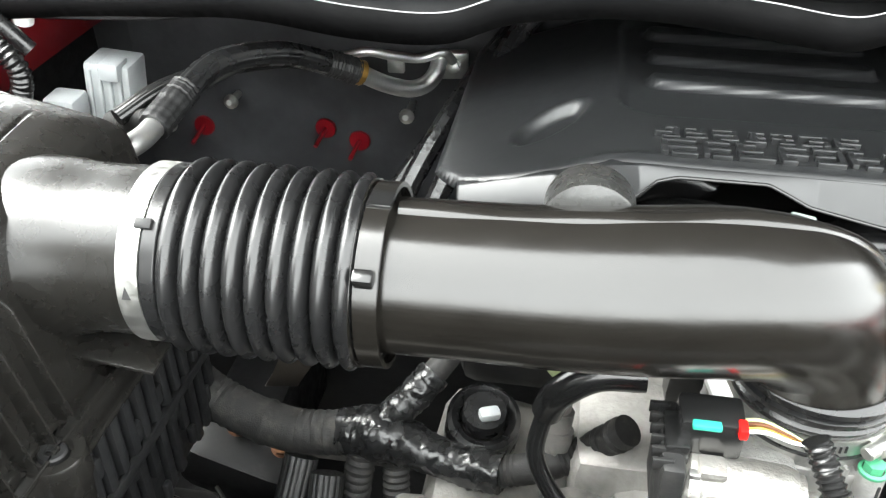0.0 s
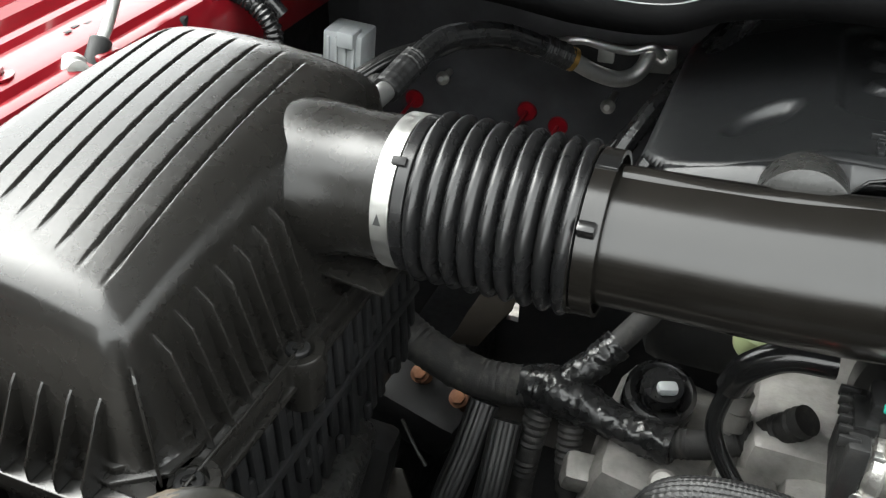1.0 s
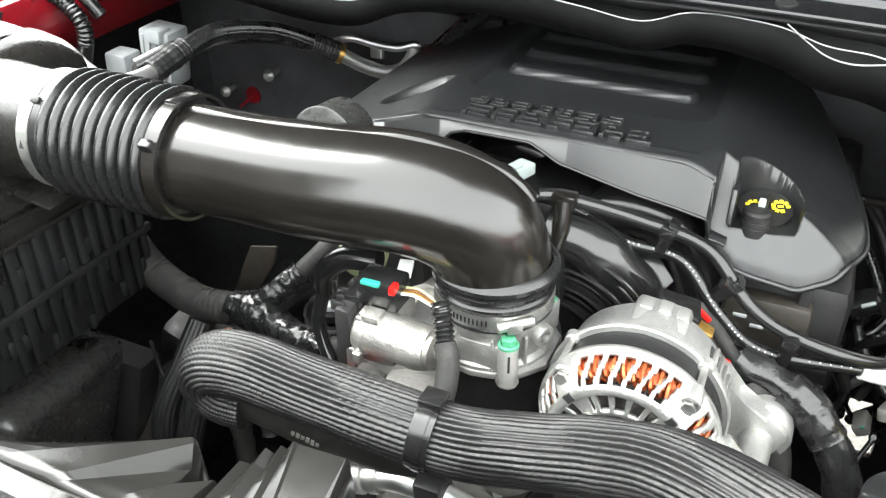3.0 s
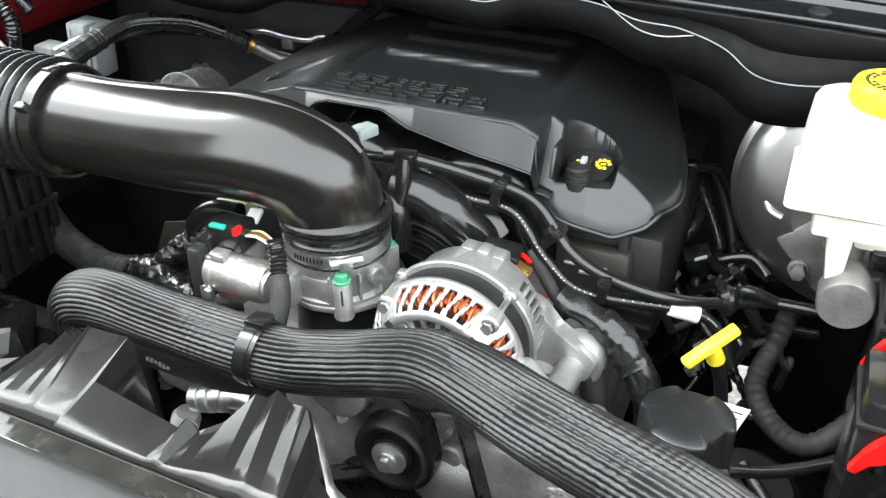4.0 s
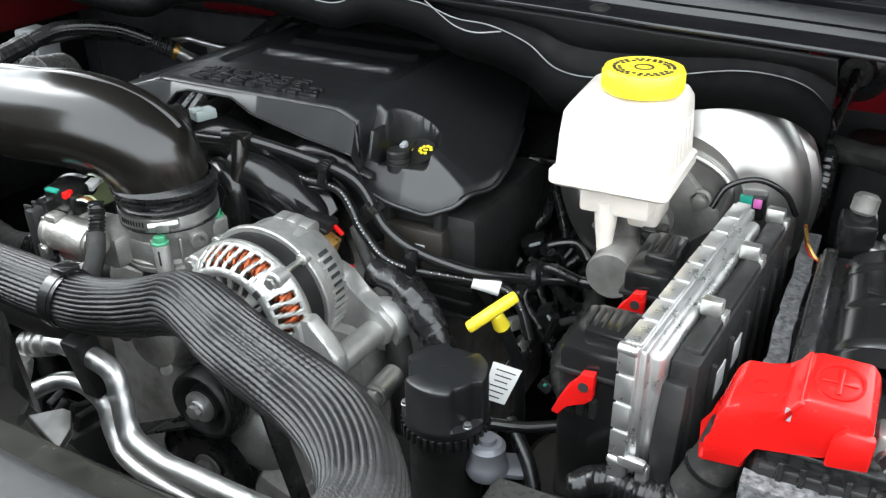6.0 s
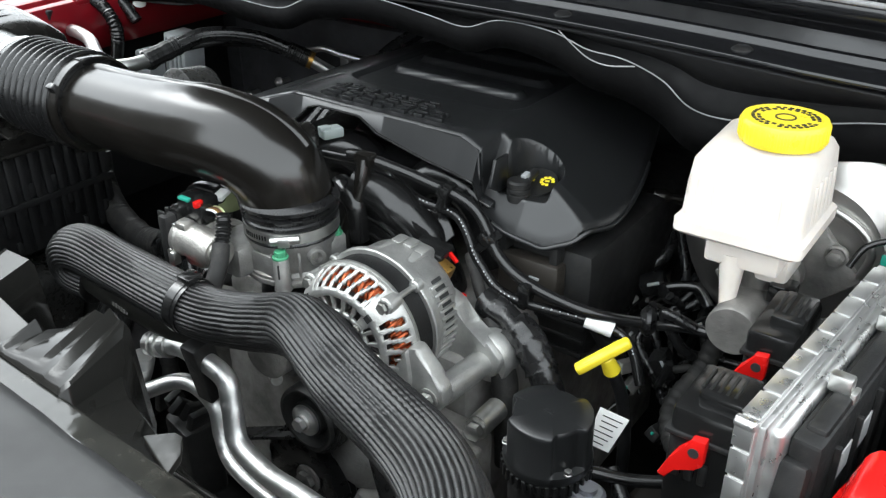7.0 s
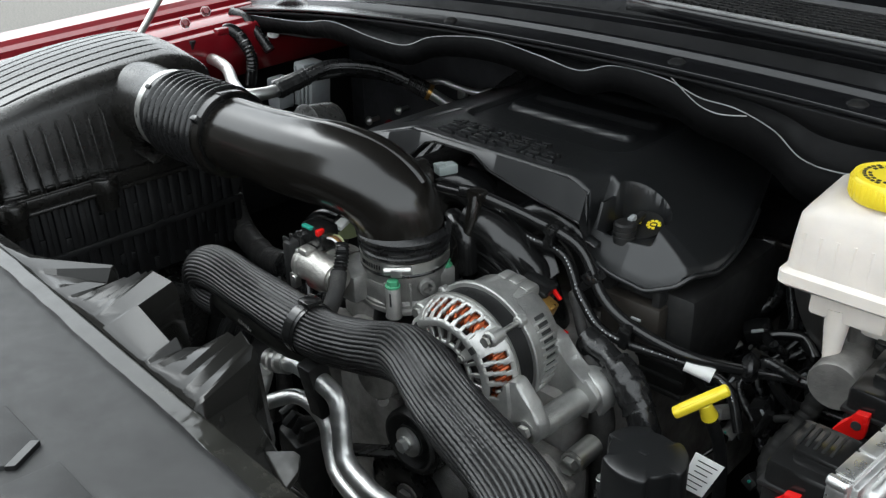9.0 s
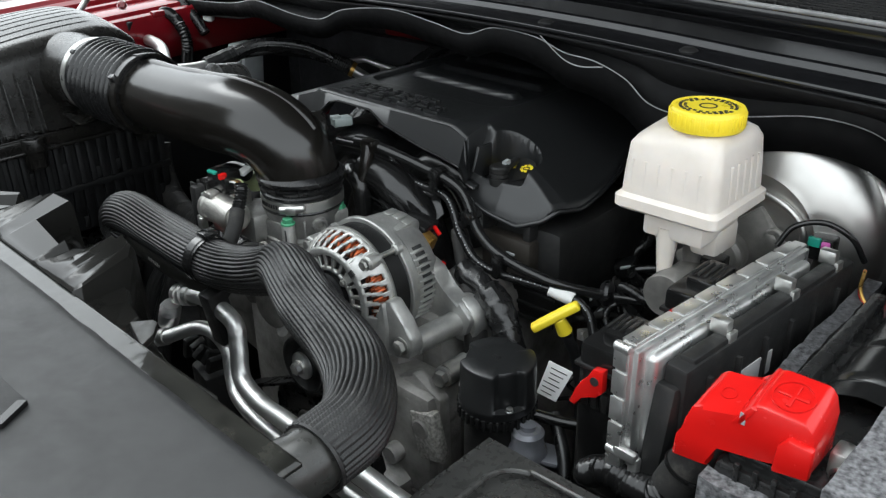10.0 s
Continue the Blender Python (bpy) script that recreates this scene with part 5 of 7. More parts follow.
tube(bm, [(0.600, 0.672, 1.178), (0.640, 0.670, 1.172), (0.665, 0.670, 1.158), (0.676, 0.670, 1.138), (0.670, 0.671, 1.112)], 0.004, 10, 6)
part("bead", bm, M_BOOST, boo)
bm = B()
tube(bm, [(0.522, 0.690, 1.135), (0.518, 0.683, 1.118), (0.524, 0.676, 1.105), (0.536, 0.674, 1.100)], 0.006, 10, 6)
part("bead", bm, M_BOOST, boo)
mc = thing("brake_master_cylinder", (0.598, 0.62, 1.07), "cast grey master cylinder under the fluid reservoir", "brake cylinder")
bm = B()
lathe(bm, (0.600, 0.690, 1.100), (0, -1, 0), [(0, 0), (0.024, 0), (0.024, 0.04), (0.020, 0.045), (0.020, 0.13), (0.0235, 0.134), (0.0235, 0.160), (0.022, 0.162), (0, 0.162)], 40)
for y in (0.59, 0.65):
    cyl(bm, (0.598, y, 1.10), (0.598, y, 1.145), 0.012, seg=20)
part("body", bm, M_DULL, mc)
bm = B()
box(bm, (0.625, 0.580, 1.125), (0.022, 0.022, 0.018), 0.002)
pl = part("level_plug", bm, M_GLOSS, mc)
bm = B()
box(bm, (0.636, 0.572, 1.122), (0.012, 0.010, 0.010), 0.001)
part("lock_tab", bm, M_REDP, pl, "red lock tab")

res = thing("brake_fluid_reservoir", (0.590, 0.585, 1.15), "milky white brake fluid reservoir with a yellow screw cap", "reservoir")
bm = B()
RX0, RX1, RY0, RY1 = 0.537, 0.641, 0.530, 0.638
prof = [(0.010, 1.176, 0.008), (0.000, 1.180, 0.008), (-0.003, 1.183, 0.008), (-0.003, 1.193, 0.008), (0.001, 1.197, 0.010), (0.002, 1.225, 0.012), (0.004, 1.250, 0.012), (0.008, 1.258, 0.013), (0.015, 1.263, 0.015), (0.026, 1.265, 0.018)]
rings = []
for ins, z, r in prof:
    x0, x1, y0, y1 = RX0 + ins, RX1 - ins, RY0 + ins, RY1 - ins
    ring = []
    for cx, cy, a0 in ((x1 - r, y1 - r, 0), (x0 + r, y1 - r, 90), (x0 + r, y0 + r, 180), (x1 - r, y0 + r, 270)):
        for k in range(6):
            a = radians(a0 + 18 * k)
            x, y = cx + r * math.cos(a), cy + r * math.sin(a)
            # the front corner of the roof is lower
            zz = z - max(0.0, (z - 1.235)) * 0.35 * step(0.045, 0.0, x - RX0) * step(0.06, 0.0, y - RY0) if z > 1.235 else z
            ring.append(bm.verts.new((x, y, zz)))
    rings.append(ring)
for A, C in zip(rings, rings[1:]):
    for k in range(24):
        bm.faces.new((A[k], A[(k + 1) % 24], C[(k + 1) % 24], C[k]))
bm.faces.new(rings[0][::-1])
bm.faces.new(rings[-1])
part("tank", bm, M_WHITE, res)
for k in range(5):
    bm = B()
    tube(bm, [(RX1 - 0.0025, RY0 + 0.03 + 0.014 * k, 1.200), (RX1 - 0.0035, RY0 + 0.03 + 0.014 * k, 1.236)], 0.0022, 8, smooth=False)
    part("rib", bm, M_WHITE, res)
for k in range(6):
    bm = B()
    tube(bm, [(RX0 + 0.014 + 0.014 * k, RY0 + 0.0028, 1.200), (RX0 + 0.014 + 0.014 * k, RY0 + 0.0035, 1.232)], 0.0018, 8, smooth=False)
    part("rib", bm, M_WHITE, res)
bm = B()
prism(bm, [(0.560, 0.545), (0.625, 0.545), (0.625, 0.625), (0.560, 0.625)], 1.152, 1.178, bev=0.004)
lathe(bm, (0.584, 0.555, 1.162), (0.05, -0.12, -1), [(0, 0), (0.012, 0), (0.010, 0.02), (0.006, 0.055), (0, 0.056)], 20)
box(bm, (0.612, 0.60, 1.145), (0.03, 0.05, 0.03), 0.006)
part("foot", bm, M_WHITE, res)
bm = B()
lathe(bm, (0.601, 0.574, 1.252), (0, 0, 1), [(0, 0), (0.025, 0), (0.024, 0.018), (0, 0.018)], 32)
part("filler_neck", bm, M_WHITE, res)
capb = B()
seg = 96
prof = [(0.034, 1.265), (0.0350, 1.267), (0.0350, 1.2815), (0.0335, 1.2845), (0.030, 1.285), (0.029, 1.284)]
lathe(capb, (0.601, 0.574, 0), (0, 0, 1), [(0, 1.265), *prof, (0, 1.284)], 64)
rc = part("screw_cap", capb, M_YEL, res, "yellow screw cap with black warning print")
for k in range(48):
    a = 2 * math.pi * k / 48
    bm = B()
    box(bm, (0.601 + 0.0352 * math.cos(a), 0.574 + 0.0352 * math.sin(a), 1.2745), (0.0010, 0.0022, 0.013), 0.0004, (0, 0, math.degrees(a)))
    part("grip_rib", bm, M_YEL, rc)
for ring_r, n in ((0.0255, 30), (0.021, 22)):
    for k in range(n):
        if (k * 7) % 11 == 0:
            continue
        a = 2 * math.pi * k / n
        bm = B()
        box(bm, (0.601 + ring_r * math.cos(a), 0.574 + ring_r * math.sin(a), 1.2843), (0.0028, 0.0032, 0.0006), rot=(0, 0, math.degrees(a)))
        part("print_mark", bm, M_INK, rc)
bm = B()
lathe(bm, (0.601, 0.574, 1.2840), (0, 0, 1), [(0.007, 0), (0.0085, 0), (0.0085, 0.0006), (0.007, 0.0006)], 32, True)
part("print_mark", bm, M_INK, rc)

# ---- power steering reservoir ----
ps = thing("power_steering_reservoir", (0.497, 0.398, 0.90), "black plastic power steering reservoir with a toothed cap", "reservoir")
bm = B()
lathe(bm, (0.498, 0.396, 0.90), (0, 0, 1), [(0, 0), (0.034, 0), (0.034, 0.085), (0.038, 0.090), (0.038, 0.097), (0, 0.097)], 48)
part("bottle", bm, M_BASE, ps)
bm = B()
def scallop(a):
    """Radius of the cap's outline: three shallow bays with rounded shoulders."""
    d = min(abs((a - b + math.pi) % (2 * math.pi) - math.pi) for b in (radians(-32), radians(88), radians(205)))
    return 0.0385 - 0.0062 * (1 - step(radians(17), radians(27), d))


bm = B()
NS = 120
rows = []
for k_, z, lobed in ((1.0, 0.999, 0), (1.03, 1.002, 0), (1.03, 1.009, 0), (1.0, 1.0105, 1), (1.0, 1.046, 1), (0.985, 1.0492, 1), (0.955, 1.0505, 1), (0.5, 1.0512, 1)):
    rows.append([bm.verts.new((0.498 + k_ * (scallop(2 * math.pi * i / NS) if lobed else 0.0385) * math.cos(2 * math.pi * i / NS), 0.396 + k_ * (scallop(2 * math.pi * i / NS) if lobed else 0.0385) * math.sin(2 * math.pi * i / NS), z)) for i in range(NS)])
for A, C in zip(rows, rows[1:]):
    for i in range(NS):
        bm.faces.new((A[i], A[(i + 1) % NS], C[(i + 1) % NS], C[i]))
bm.faces.new(rows[0][::-1])
bm.faces.new(rows[-1])
pc = part("cap", bm, M_COVER, ps, sharp=50)
for a0 in (-32, 88, 205):
    bm = B()
    bolt(bm, (0.498 + 0.0365 * math.cos(radians(a0)), 0.396 + 0.0365 * math.sin(radians(a0)), 1.0100), (0, 0, 1), 0.0035, 0.004, 1.2)
    part("screw", bm, M_STEEL, pc)
bm = B()
box(bm, (0.498, 0.394, 1.0515), (0.008, 0.004, 0.0012), 0.0005)
part("moulded_nub", bm, M_COVER, pc)
for k in range(36):
    bm = B()
    a = 2 * math.pi * k / 36
    box(bm, (0.498 + 0.039 * math.cos(a), 0.396 + 0.039 * math.sin(a), 0.994), (0.004, 0.0035, 0.012), 0.0006, (0, 0, math.degrees(a)))
    part("tooth", bm, M_STATOR, ps)
bm = B()
prism(bm, [(-0.019, -0.018), (0.004, -0.021), (0.018, 0.017), (-0.010, 0.021)], 0, 0.0008, pose(0.527, 0.455, 1.003, 78, 0, 8))
tag_ = part("paper_tag", bm, M_LABEL, ps, "white printed paper tag")
for k in range(6):
    bm = B()
    w = 0.019 - 0.003 * (k % 3)
    box(bm, (0.003 - 0.0022 * k, 0.013 - 0.0055 * k, 0.001), (w, 0.0010, 0.0004), rot=(0, 0, -8))
    bmesh.ops.transform(bm, verts=bm.verts[:], matrix=pose(0.527, 0.455, 1.003, 78, 0, 8))
    part("print_mark", bm, M_INK, tag_)
bm = B()
lathe(bm, (0.542, 0.390, 0.955), (0, 0, 1), [(0, 0), (0.018, 0), (0.020, 0.006), (0.018, 0.014), (0.0165, 0.016), (0.0165, 0.030), (0.013, 0.034), (0.008, 0.034), (0.008, 0.039), (0, 0.039)], 24)
box(bm, (0.548, 0.398, 0.958), (0.05, 0.03, 0.006), 0.002, (0, 0, 20))
solo("bracket_nut", bm, mat("grey_blue_zinc", (0.22, 0.225, 0.25), 0.4, metal=0.4, vary=0.2), "grey metal nut beside the steering reservoir", "nut")

# ---- dipstick ----
dip = thing("oil_dipstick", (0.505, 0.495, 0.90), "bright yellow T-handled dipstick in a black tube", "dipstick")
bm = B()
m = Matrix.Translation((0.501, 0.487, 1.057)) @ Vector((0.037, 0.030, 0.030)).to_track_quat("X", "Z").to_matrix().to_4x4()
box(bm, (0, 0, 0), (0.057, 0.0120, 0.0095), 0.0032, seg=3)
box(bm, (0, 0, 0.0008), (0.044, 0.0090, 0.0095), 0.002)
bmesh.ops.transform(bm, verts=bm.verts[:], matrix=m)
cyl(bm, (0.503, 0.490, 1.055), (0.507, 0.498, 1.036), 0.0065, 0.0085, 18, 0.001)
part("handle", bm, M_YEL, dip)
bm = B()
tube(bm, [(0.508, 0.500, 1.032), (0.515, 0.51, 1.00), (0.52, 0.515, 0.95), (0.52, 0.52, 0.85)], 0.0065, 14, 6)
part("guide_tube", bm, M_FRAME, dip)

# ---- fuse boxes with red latches ----
def fuse_box(y0, y1, x0, x1, z1, latch):
    t = thing("fuse_box", ((x0 + x1) / 2, (y0 + y1) / 2, 0.95), "black plastic fuse box with a red locking lever", "fuse box", "fuse boxes beside the control unit")
    bm = B()
    box(bm, ((x0 + x1) / 2, (y0 + y1) / 2, (z1 + 0.98) / 2), (x1 - x0, y1 - y0, z1 - 0.98), 0.006)
    box(bm, ((x0 + x1) / 2 + 0.006, (y0 + y1) / 2, z1 + 0.004), ((x1 - x0) * 0.7, (y1 - y0) * 0.6, 0.010), 0.003)
    part("housing", bm, M_GLOSS, t)
    bm = B()
    box(bm, ((x0 + x1) / 2, (y0 + y1) / 2, z1 - 0.022), (x1 - x0 + 0.004, y1 - y0 + 0.004, 0.004), 0.001)
    part("seam", bm, M_BASE, t)
    for k in range(3):
        bm = B()
        box(bm, (x0 + 0.010 + 0.010 * k, y0 - 0.001, z1 - 0.050), (0.006, 0.004, 0.018), 0.001)
        part("catch", bm, M_BASE, t)
    for k in range(5):
        bm = B()
        box(bm, (x0 + 0.014 + 0.006 * k, (y0 + y1) / 2, z1 + 0.0085), (0.0025, (y1 - y0) * 0.4, 0.003), 0.0005)
        part("rib", bm, M_BASE, t)
    bm = B()
    prism(bm, [(0.82 * a, 0.82 * b) for a, b in ((-0.020, -0.030), (-0.012, -0.032), (-0.006, -0.018), (0.012, -0.012), (0.019, -0.004), (0.019, 0.022), (0.006, 0.020), (0.002, 0.008), (-0.006, 0.002), (-0.012, -0.010))], -0.004, 0.004,
          Matrix(((1, 0, 0, latch[0]), (0, 0, 1, latch[1]), (0, 1, 0, latch[2]), (0, 0, 0, 1))), 0.0012)
    lv = part("lever", bm, M_REDP, t, "bright red locking lever")
    bm = B()
    cyl(bm, (latch[0] + 0.008, latch[1] - 0.005, latch[2] + 0.006), (latch[0] + 0.008, latch[1] + 0.003, latch[2] + 0.006), 0.004, seg=14)
    part("pivot", bm, M_INK, lv)
    bm = B()
    tube(bm, [((x0 + x1) / 2, (y0 + y1) / 2, 0.99), ((x0 + x1) / 2 + 0.005, (y0 + y1) / 2, 0.94), ((x0 + x1) / 2, (y0 + y1) / 2 + 0.01, 0.86)], lambda s, a: 0.014 + 0.001 * math.cos(s * 90), 16, 14)
    part("loom", bm, M_BASE, t)
    return t


fuse_box(0.362, 0.430, 0.612, 0.662, 1.132, (0.628, 0.356, 1.100))
fuse_box(0.478, 0.560, 0.625, 0.664, 1.140, (0.632, 0.472, 1.108))

# ---- engine control unit, standing on edge ----
ecu = thing("engine_control_unit", (0.682, 0.47, 1.0), "finned silver control unit standing on edge in a black frame", "control unit")
bm = B()
box(bm, (0.678, 0.466, 1.095), (0.010, 0.262, 0.136), 0.002)
box(bm, (0.686, 0.466, 1.099), (0.012, 0.242, 0.116), 0.0055, seg=3)
part("case", bm, M_ECU, ecu)
bm = B()
box(bm, (0.672, 0.466, 1.162), (0.013, 0.268, 0.007), 0.0015)
box(bm, (0.672, 0.334, 1.098), (0.013, 0.008, 0.132), 0.0015)
part("rim", bm, M_ECU, ecu)
for k in range(8):
    bm = B()
    box(bm, (0.671, 0.352 + 0.032 * k, 1.1662), (0.0125, 0.0285, 0.0018), 0.0004)
    part("rim_tab", bm, M_ECU, ecu)
for k in range(5):
    bm = B()
    box(bm, (0.671, 0.3292, 1.060 + 0.024 * k), (0.0125, 0.0018, 0.0210), 0.0004)
    part("rim_tab", bm, M_ECU, ecu)
for z in (1.164, 1.068):
    bm = B()
    cyl(bm, (0.664, 0.331, z), (0.678, 0.331, z), 0.0042, seg=14, bev=0.001)
    part("screw_post", bm, M_ECU, ecu)
bm = B()
box(bm, (0.682, 0.331, 1.070), (0.022, 0.008, 0.010), 0.003)
box(bm, (0.690, 0.333, 1.060), (0.010, 0.008, 0.022), 0.003)
part("corner_lug", bm, M_ECU, ecu)
bm = B()
box(bm, (0.703, 0.492, 1.083), (0.022, 0.275, 0.136), 0.005)
part("frame", bm, M_BASE, ecu, "black plastic carrier")
bm = B()
box(bm, (0.704, 0.490, 1.148), (0.014, 0.245, 0.014), 0.003)
part("frame_rail", bm, M_BASE, ecu)
bm = B()
box(bm, (0.700, 0.350, 1.075), (0.020, 0.026, 0.12), 0.005, (-10, 0, 0))
part("frame_post", bm, M_BASE, ecu)
for k in range(6):
    bm = B()
    box(bm, (0.715, 0.385 + 0.042 * k, 1.080), (0.006, 0.005, 0.11), 0.001)
    part("frame_rib", bm, M_BASE, ecu)
for y in (0.42, 0.52, 0.60):
    bm = B()
    box(bm, (0.700, y, 1.160), (0.016, 0.010, 0.014), 0.002)
    box(bm, (0.710, y, 1.145), (0.004, 0.012, 0.026), 0.001)
    part("spring_clip", bm, M_STEEL, ecu, "bright metal spring clip")
bm = B()
box(bm, (0.7145, 0.44, 1.105), (0.001, 0.09, 0.022))
part("sticker", bm, M_PALE, ecu, "pale printed sticker")

yaw = Matrix.Translation((0.671, 0.328, 0.0)) @ Matrix.Rotation(radians(-5.5), 4, "Z") @ Matrix.Translation((-0.671, -0.328, 0.0))
ecu.matrix_world = yaw @ Matrix.Translation(ecu.location)

# ---- battery ----
bat = thing("battery", (0.84, 0.46, 0.9), "black car battery wrapped in grey felt", "battery")
bm = B()
box(bm, (0.835, 0.46, 1.02), (0.150, 0.300, 0.20), 0.006)
part("case", bm, M_BATT, bat)
bm = B()
box(bm, (0.832, 0.46, 1.1235), (0.130, 0.285, 0.012), 0.003)
lidb = part("lid", bm, M_BATT, bat)
for k in range(5):
    bm = B()
    box(bm, (0.778 + 0.013 * k, 0.310, 1.118), (0.004, 0.004, 0.016), 0.001)
    part("rib", bm, M_BATT, lidb)
bm = B()
box(bm, (0.776, 0.47, 1.134), (0.012, 0.25, 0.012), 0.003)
part("edge_rail", bm, M_BATT, bat)
bm = B()
grid(bm, rng(0, 1, 16), rng(0.40, 0.585, 60), lambda u, y: (0.790 + 0.075 * u, y, 1.133 + 0.020 * math.sin(math.pi * min(1, u * 1.0)) ** 0.6 * (0.80 + 0.2 * step(0.0, 0.006, abs(((y - 0.40) % 0.0617) - 0.0308)))))
part("vent_cover", bm, M_GLOSS, bat, "glossy black ribbed vent cover")
for k in range(4):
    bm = B()
    box(bm, (0.812 + 0.012 * (k % 2), 0.50 + 0.006 * (k // 2), 1.1545), (0.008, 0.003, 0.0008))
    part("moulded_mark", bm, M_BATT, bat)
bm = B()


def felt_wall(bm, a, b, z0, z1, t=0.014):
    a, b = Vector(a), Vector(b)
    d = (b - a).normalized()
    nrm = Vector((-d.y, d.x))
    n = 24
    V = []
    for i in range(n + 1):
        p = a.lerp(b, i / n)
        for j in range(9):
            z = z0 + (z1 - z0) * j / 8
            w = 0.003 * noise.noise((p.x * 40, p.y * 40, z * 40))
            V.append((p, z + (0.004 * noise.noise((p.x * 60, p.y * 60, 0)) if j == 8 else 0), w))
    for side in (0, 1):
        rows = [[bm.verts.new((p.x + nrm.x * (side * t + w), p.y + nrm.y * (side * t + w), z)) for p, z, w in V[i * 9:i * 9 + 9]] for i in range(n + 1)]
        for A, C in zip(rows, rows[1:]):
            for j in range(8):
                bm.faces.new((A[j], C[j], C[j + 1], A[j + 1]))
        if side:
            for A, C, A0, C0 in zip(rows, rows[1:], first, first[1:]):
                bm.faces.new((A[8], C[8], C0[8], A0[8]))
            for j in range(8):
                bm.faces.new((rows[0][j], rows[0][j + 1], first[0][j + 1], first[0][j]))
                bm.faces.new((rows[-1][j], rows[-1][j + 1], first[-1][j + 1], first[-1][j]))
        first = rows


felt_wall(bm, (0.764, 0.40), (0.764, 0.640), 0.92, 1.128, 0.014)
part("felt_side", bm, mat("dark_felt", (0.055, 0.055, 0.058), 0.95, grain=1.0, gscale=500, vary=0.75, vscale=230), bat, "grey speckled felt jacket")
bm = B()
felt_wall(bm, (0.935, 0.2965), (0.757, 0.2965), 0.90, 1.112, -0.014)
part("felt_front", bm, M_FELT, bat, "grey speckled felt jacket")
bm = B()
felt_wall(bm, (0.842, 0.275), (0.842, 0.640), 0.95, 1.163, -0.09)
part("felt_flap", bm, M_FELT, bat, "grey speckled felt flap, turned up")

tc_ = thing("battery_terminal_cover", (0.80, 0.335, 1.09), "bright red plastic cover over the positive battery terminal", "terminal cover")
FLIP = Matrix(((1, 0, 0, 0), (0, 0, -1, 0), (0, 1, 0, 0), (0, 0, 0, 1)))


def tilt_top(bm):
    """The cover's roof climbs towards the back, its foot flares."""
    for v in bm.verts:
        k = step(1.150, 1.160, v.co.z)
        v.co.z += 0.26 * (v.co.y - 0.312) * k
        v.co.x -= 0.006 * step(1.128, 1.110, v.co.z) * step(0.75, 0.735, v.co.x) * step(0.312, 0.350, v.co.y)


bm = B()
prism(bm, [(0.731, 1.109), (0.7600, 1.112), (0.7615, 1.131), (0.764, 1.134), (0.801, 1.141), (0.805, 1.137), (0.828, 1.141), (0.827, 1.160), (0.825, 1.172), (0.820, 1.178), (0.790, 1.178), (0.785, 1.1755), (0.776, 1.161), (0.750, 1.160), (0.743, 1.156), (0.738, 1.142), (0.737, 1.128)], -0.352, -0.312, FLIP, 0.0028)
tilt_top(bm)
part("shell", bm, M_REDP, tc_, sharp=28)
bm = B()
prism(bm, [(0.804, 1.1365), (0.8285, 1.1405), (0.8285, 1.164), (0.812, 1.166), (0.8055, 1.158)], -0.314, -0.3065, FLIP, 0.0022)
part("front_pocket", bm, M_REDP, tc_, sharp=28)
bm = B()
prism(bm, [(0.7715, 1.157), (0.7795, 1.159), (0.788, 1.1745), (0.784, 1.176)], -0.3525, -0.311, FLIP, 0.001)
tilt_top(bm)
part("step_rib", bm, M_REDP, tc_)
mk = Matrix.Translation((0.8035, 0.330, 1.1835)) @ turn_to((0, -0.25, 0.97))
for nm_, sz in (("plus_bar", (0.020, 0.003, 0.0014)), ("plus_bar", (0.003, 0.020, 0.0014))):
    bm = B()
    box(bm, (0, 0, 0), sz, 0.0004)
    bmesh.ops.transform(bm, verts=bm.verts[:], matrix=mk)
    part(nm_, bm, M_REDP, tc_)
bm = B()
lathe(bm, mk.translation, (0, -0.25, 0.97), [(0.0125, -0.001), (0.0142, -0.001), (0.0142, 0.0009), (0.0125, 0.0009)], 40, True)
part("plus_ring", bm, M_REDP, tc_)
bm = B()
lathe(bm, (0.7605, 0.331, 1.1655), (0, -0.25, 0.97), [(0.0045, 0), (0.0058, 0), (0.0058, 0.0009), (0.0045, 0.0009)], 30, True)
part("moulded_ring", bm, M_REDP, tc_)
bm = B()
box(bm, (0.7795, 0.3115, 1.164), (0.004, 0.001, 0.009))
part("paint_mark", bm, M_GREYP, tc_, "pale paint mark")
tc_.location += Vector((-0.004, 0, -0.003))
pc_ = thing("positive_cable", (0.72, 0.32, 1.0), "thick grey-black battery cable in a loom sleeve", "cable")
bm = B()
tube(bm, [(0.746, 0.335, 1.120), (0.741, 0.331, 1.102), (0.734, 0.328, 1.084), (0.727, 0.325, 1.066)], 0.0170, 24, 8)
part("sleeve", bm, M_LOOM, pc_)
bm = B()
tube(bm, [(0.728, 0.325, 1.070), (0.716, 0.324, 1.054), (0.694, 0.328, 1.046), (0.665, 0.336, 1.040), (0.64, 0.34, 1.02)], lambda s, a: 0.0125 + 0.0012 * math.cos(s * 130), 20, 14)
part("conduit", bm, M_GLOSS, pc_, "black corrugated conduit")
bm = B()
band(bm, (0.7355, 0.3285, 1.087), (0.35, 0.16, 1.0), 0.0172, 0.003, 0.0014)
part("tie", bm, M_GLOSS, pc_)
bm = B()
box(bm, (0.832, 0.345, 1.135), (0.012, 0.02, 0.024), 0.003)
bolt(bm, (0.836, 0.338, 1.130), (0.3, -1, 0), 0.007, 0.014, 1.2)
solo("terminal_clamp", bm, M_STEEL, "zinc battery terminal clamp with bolt", "clamp")
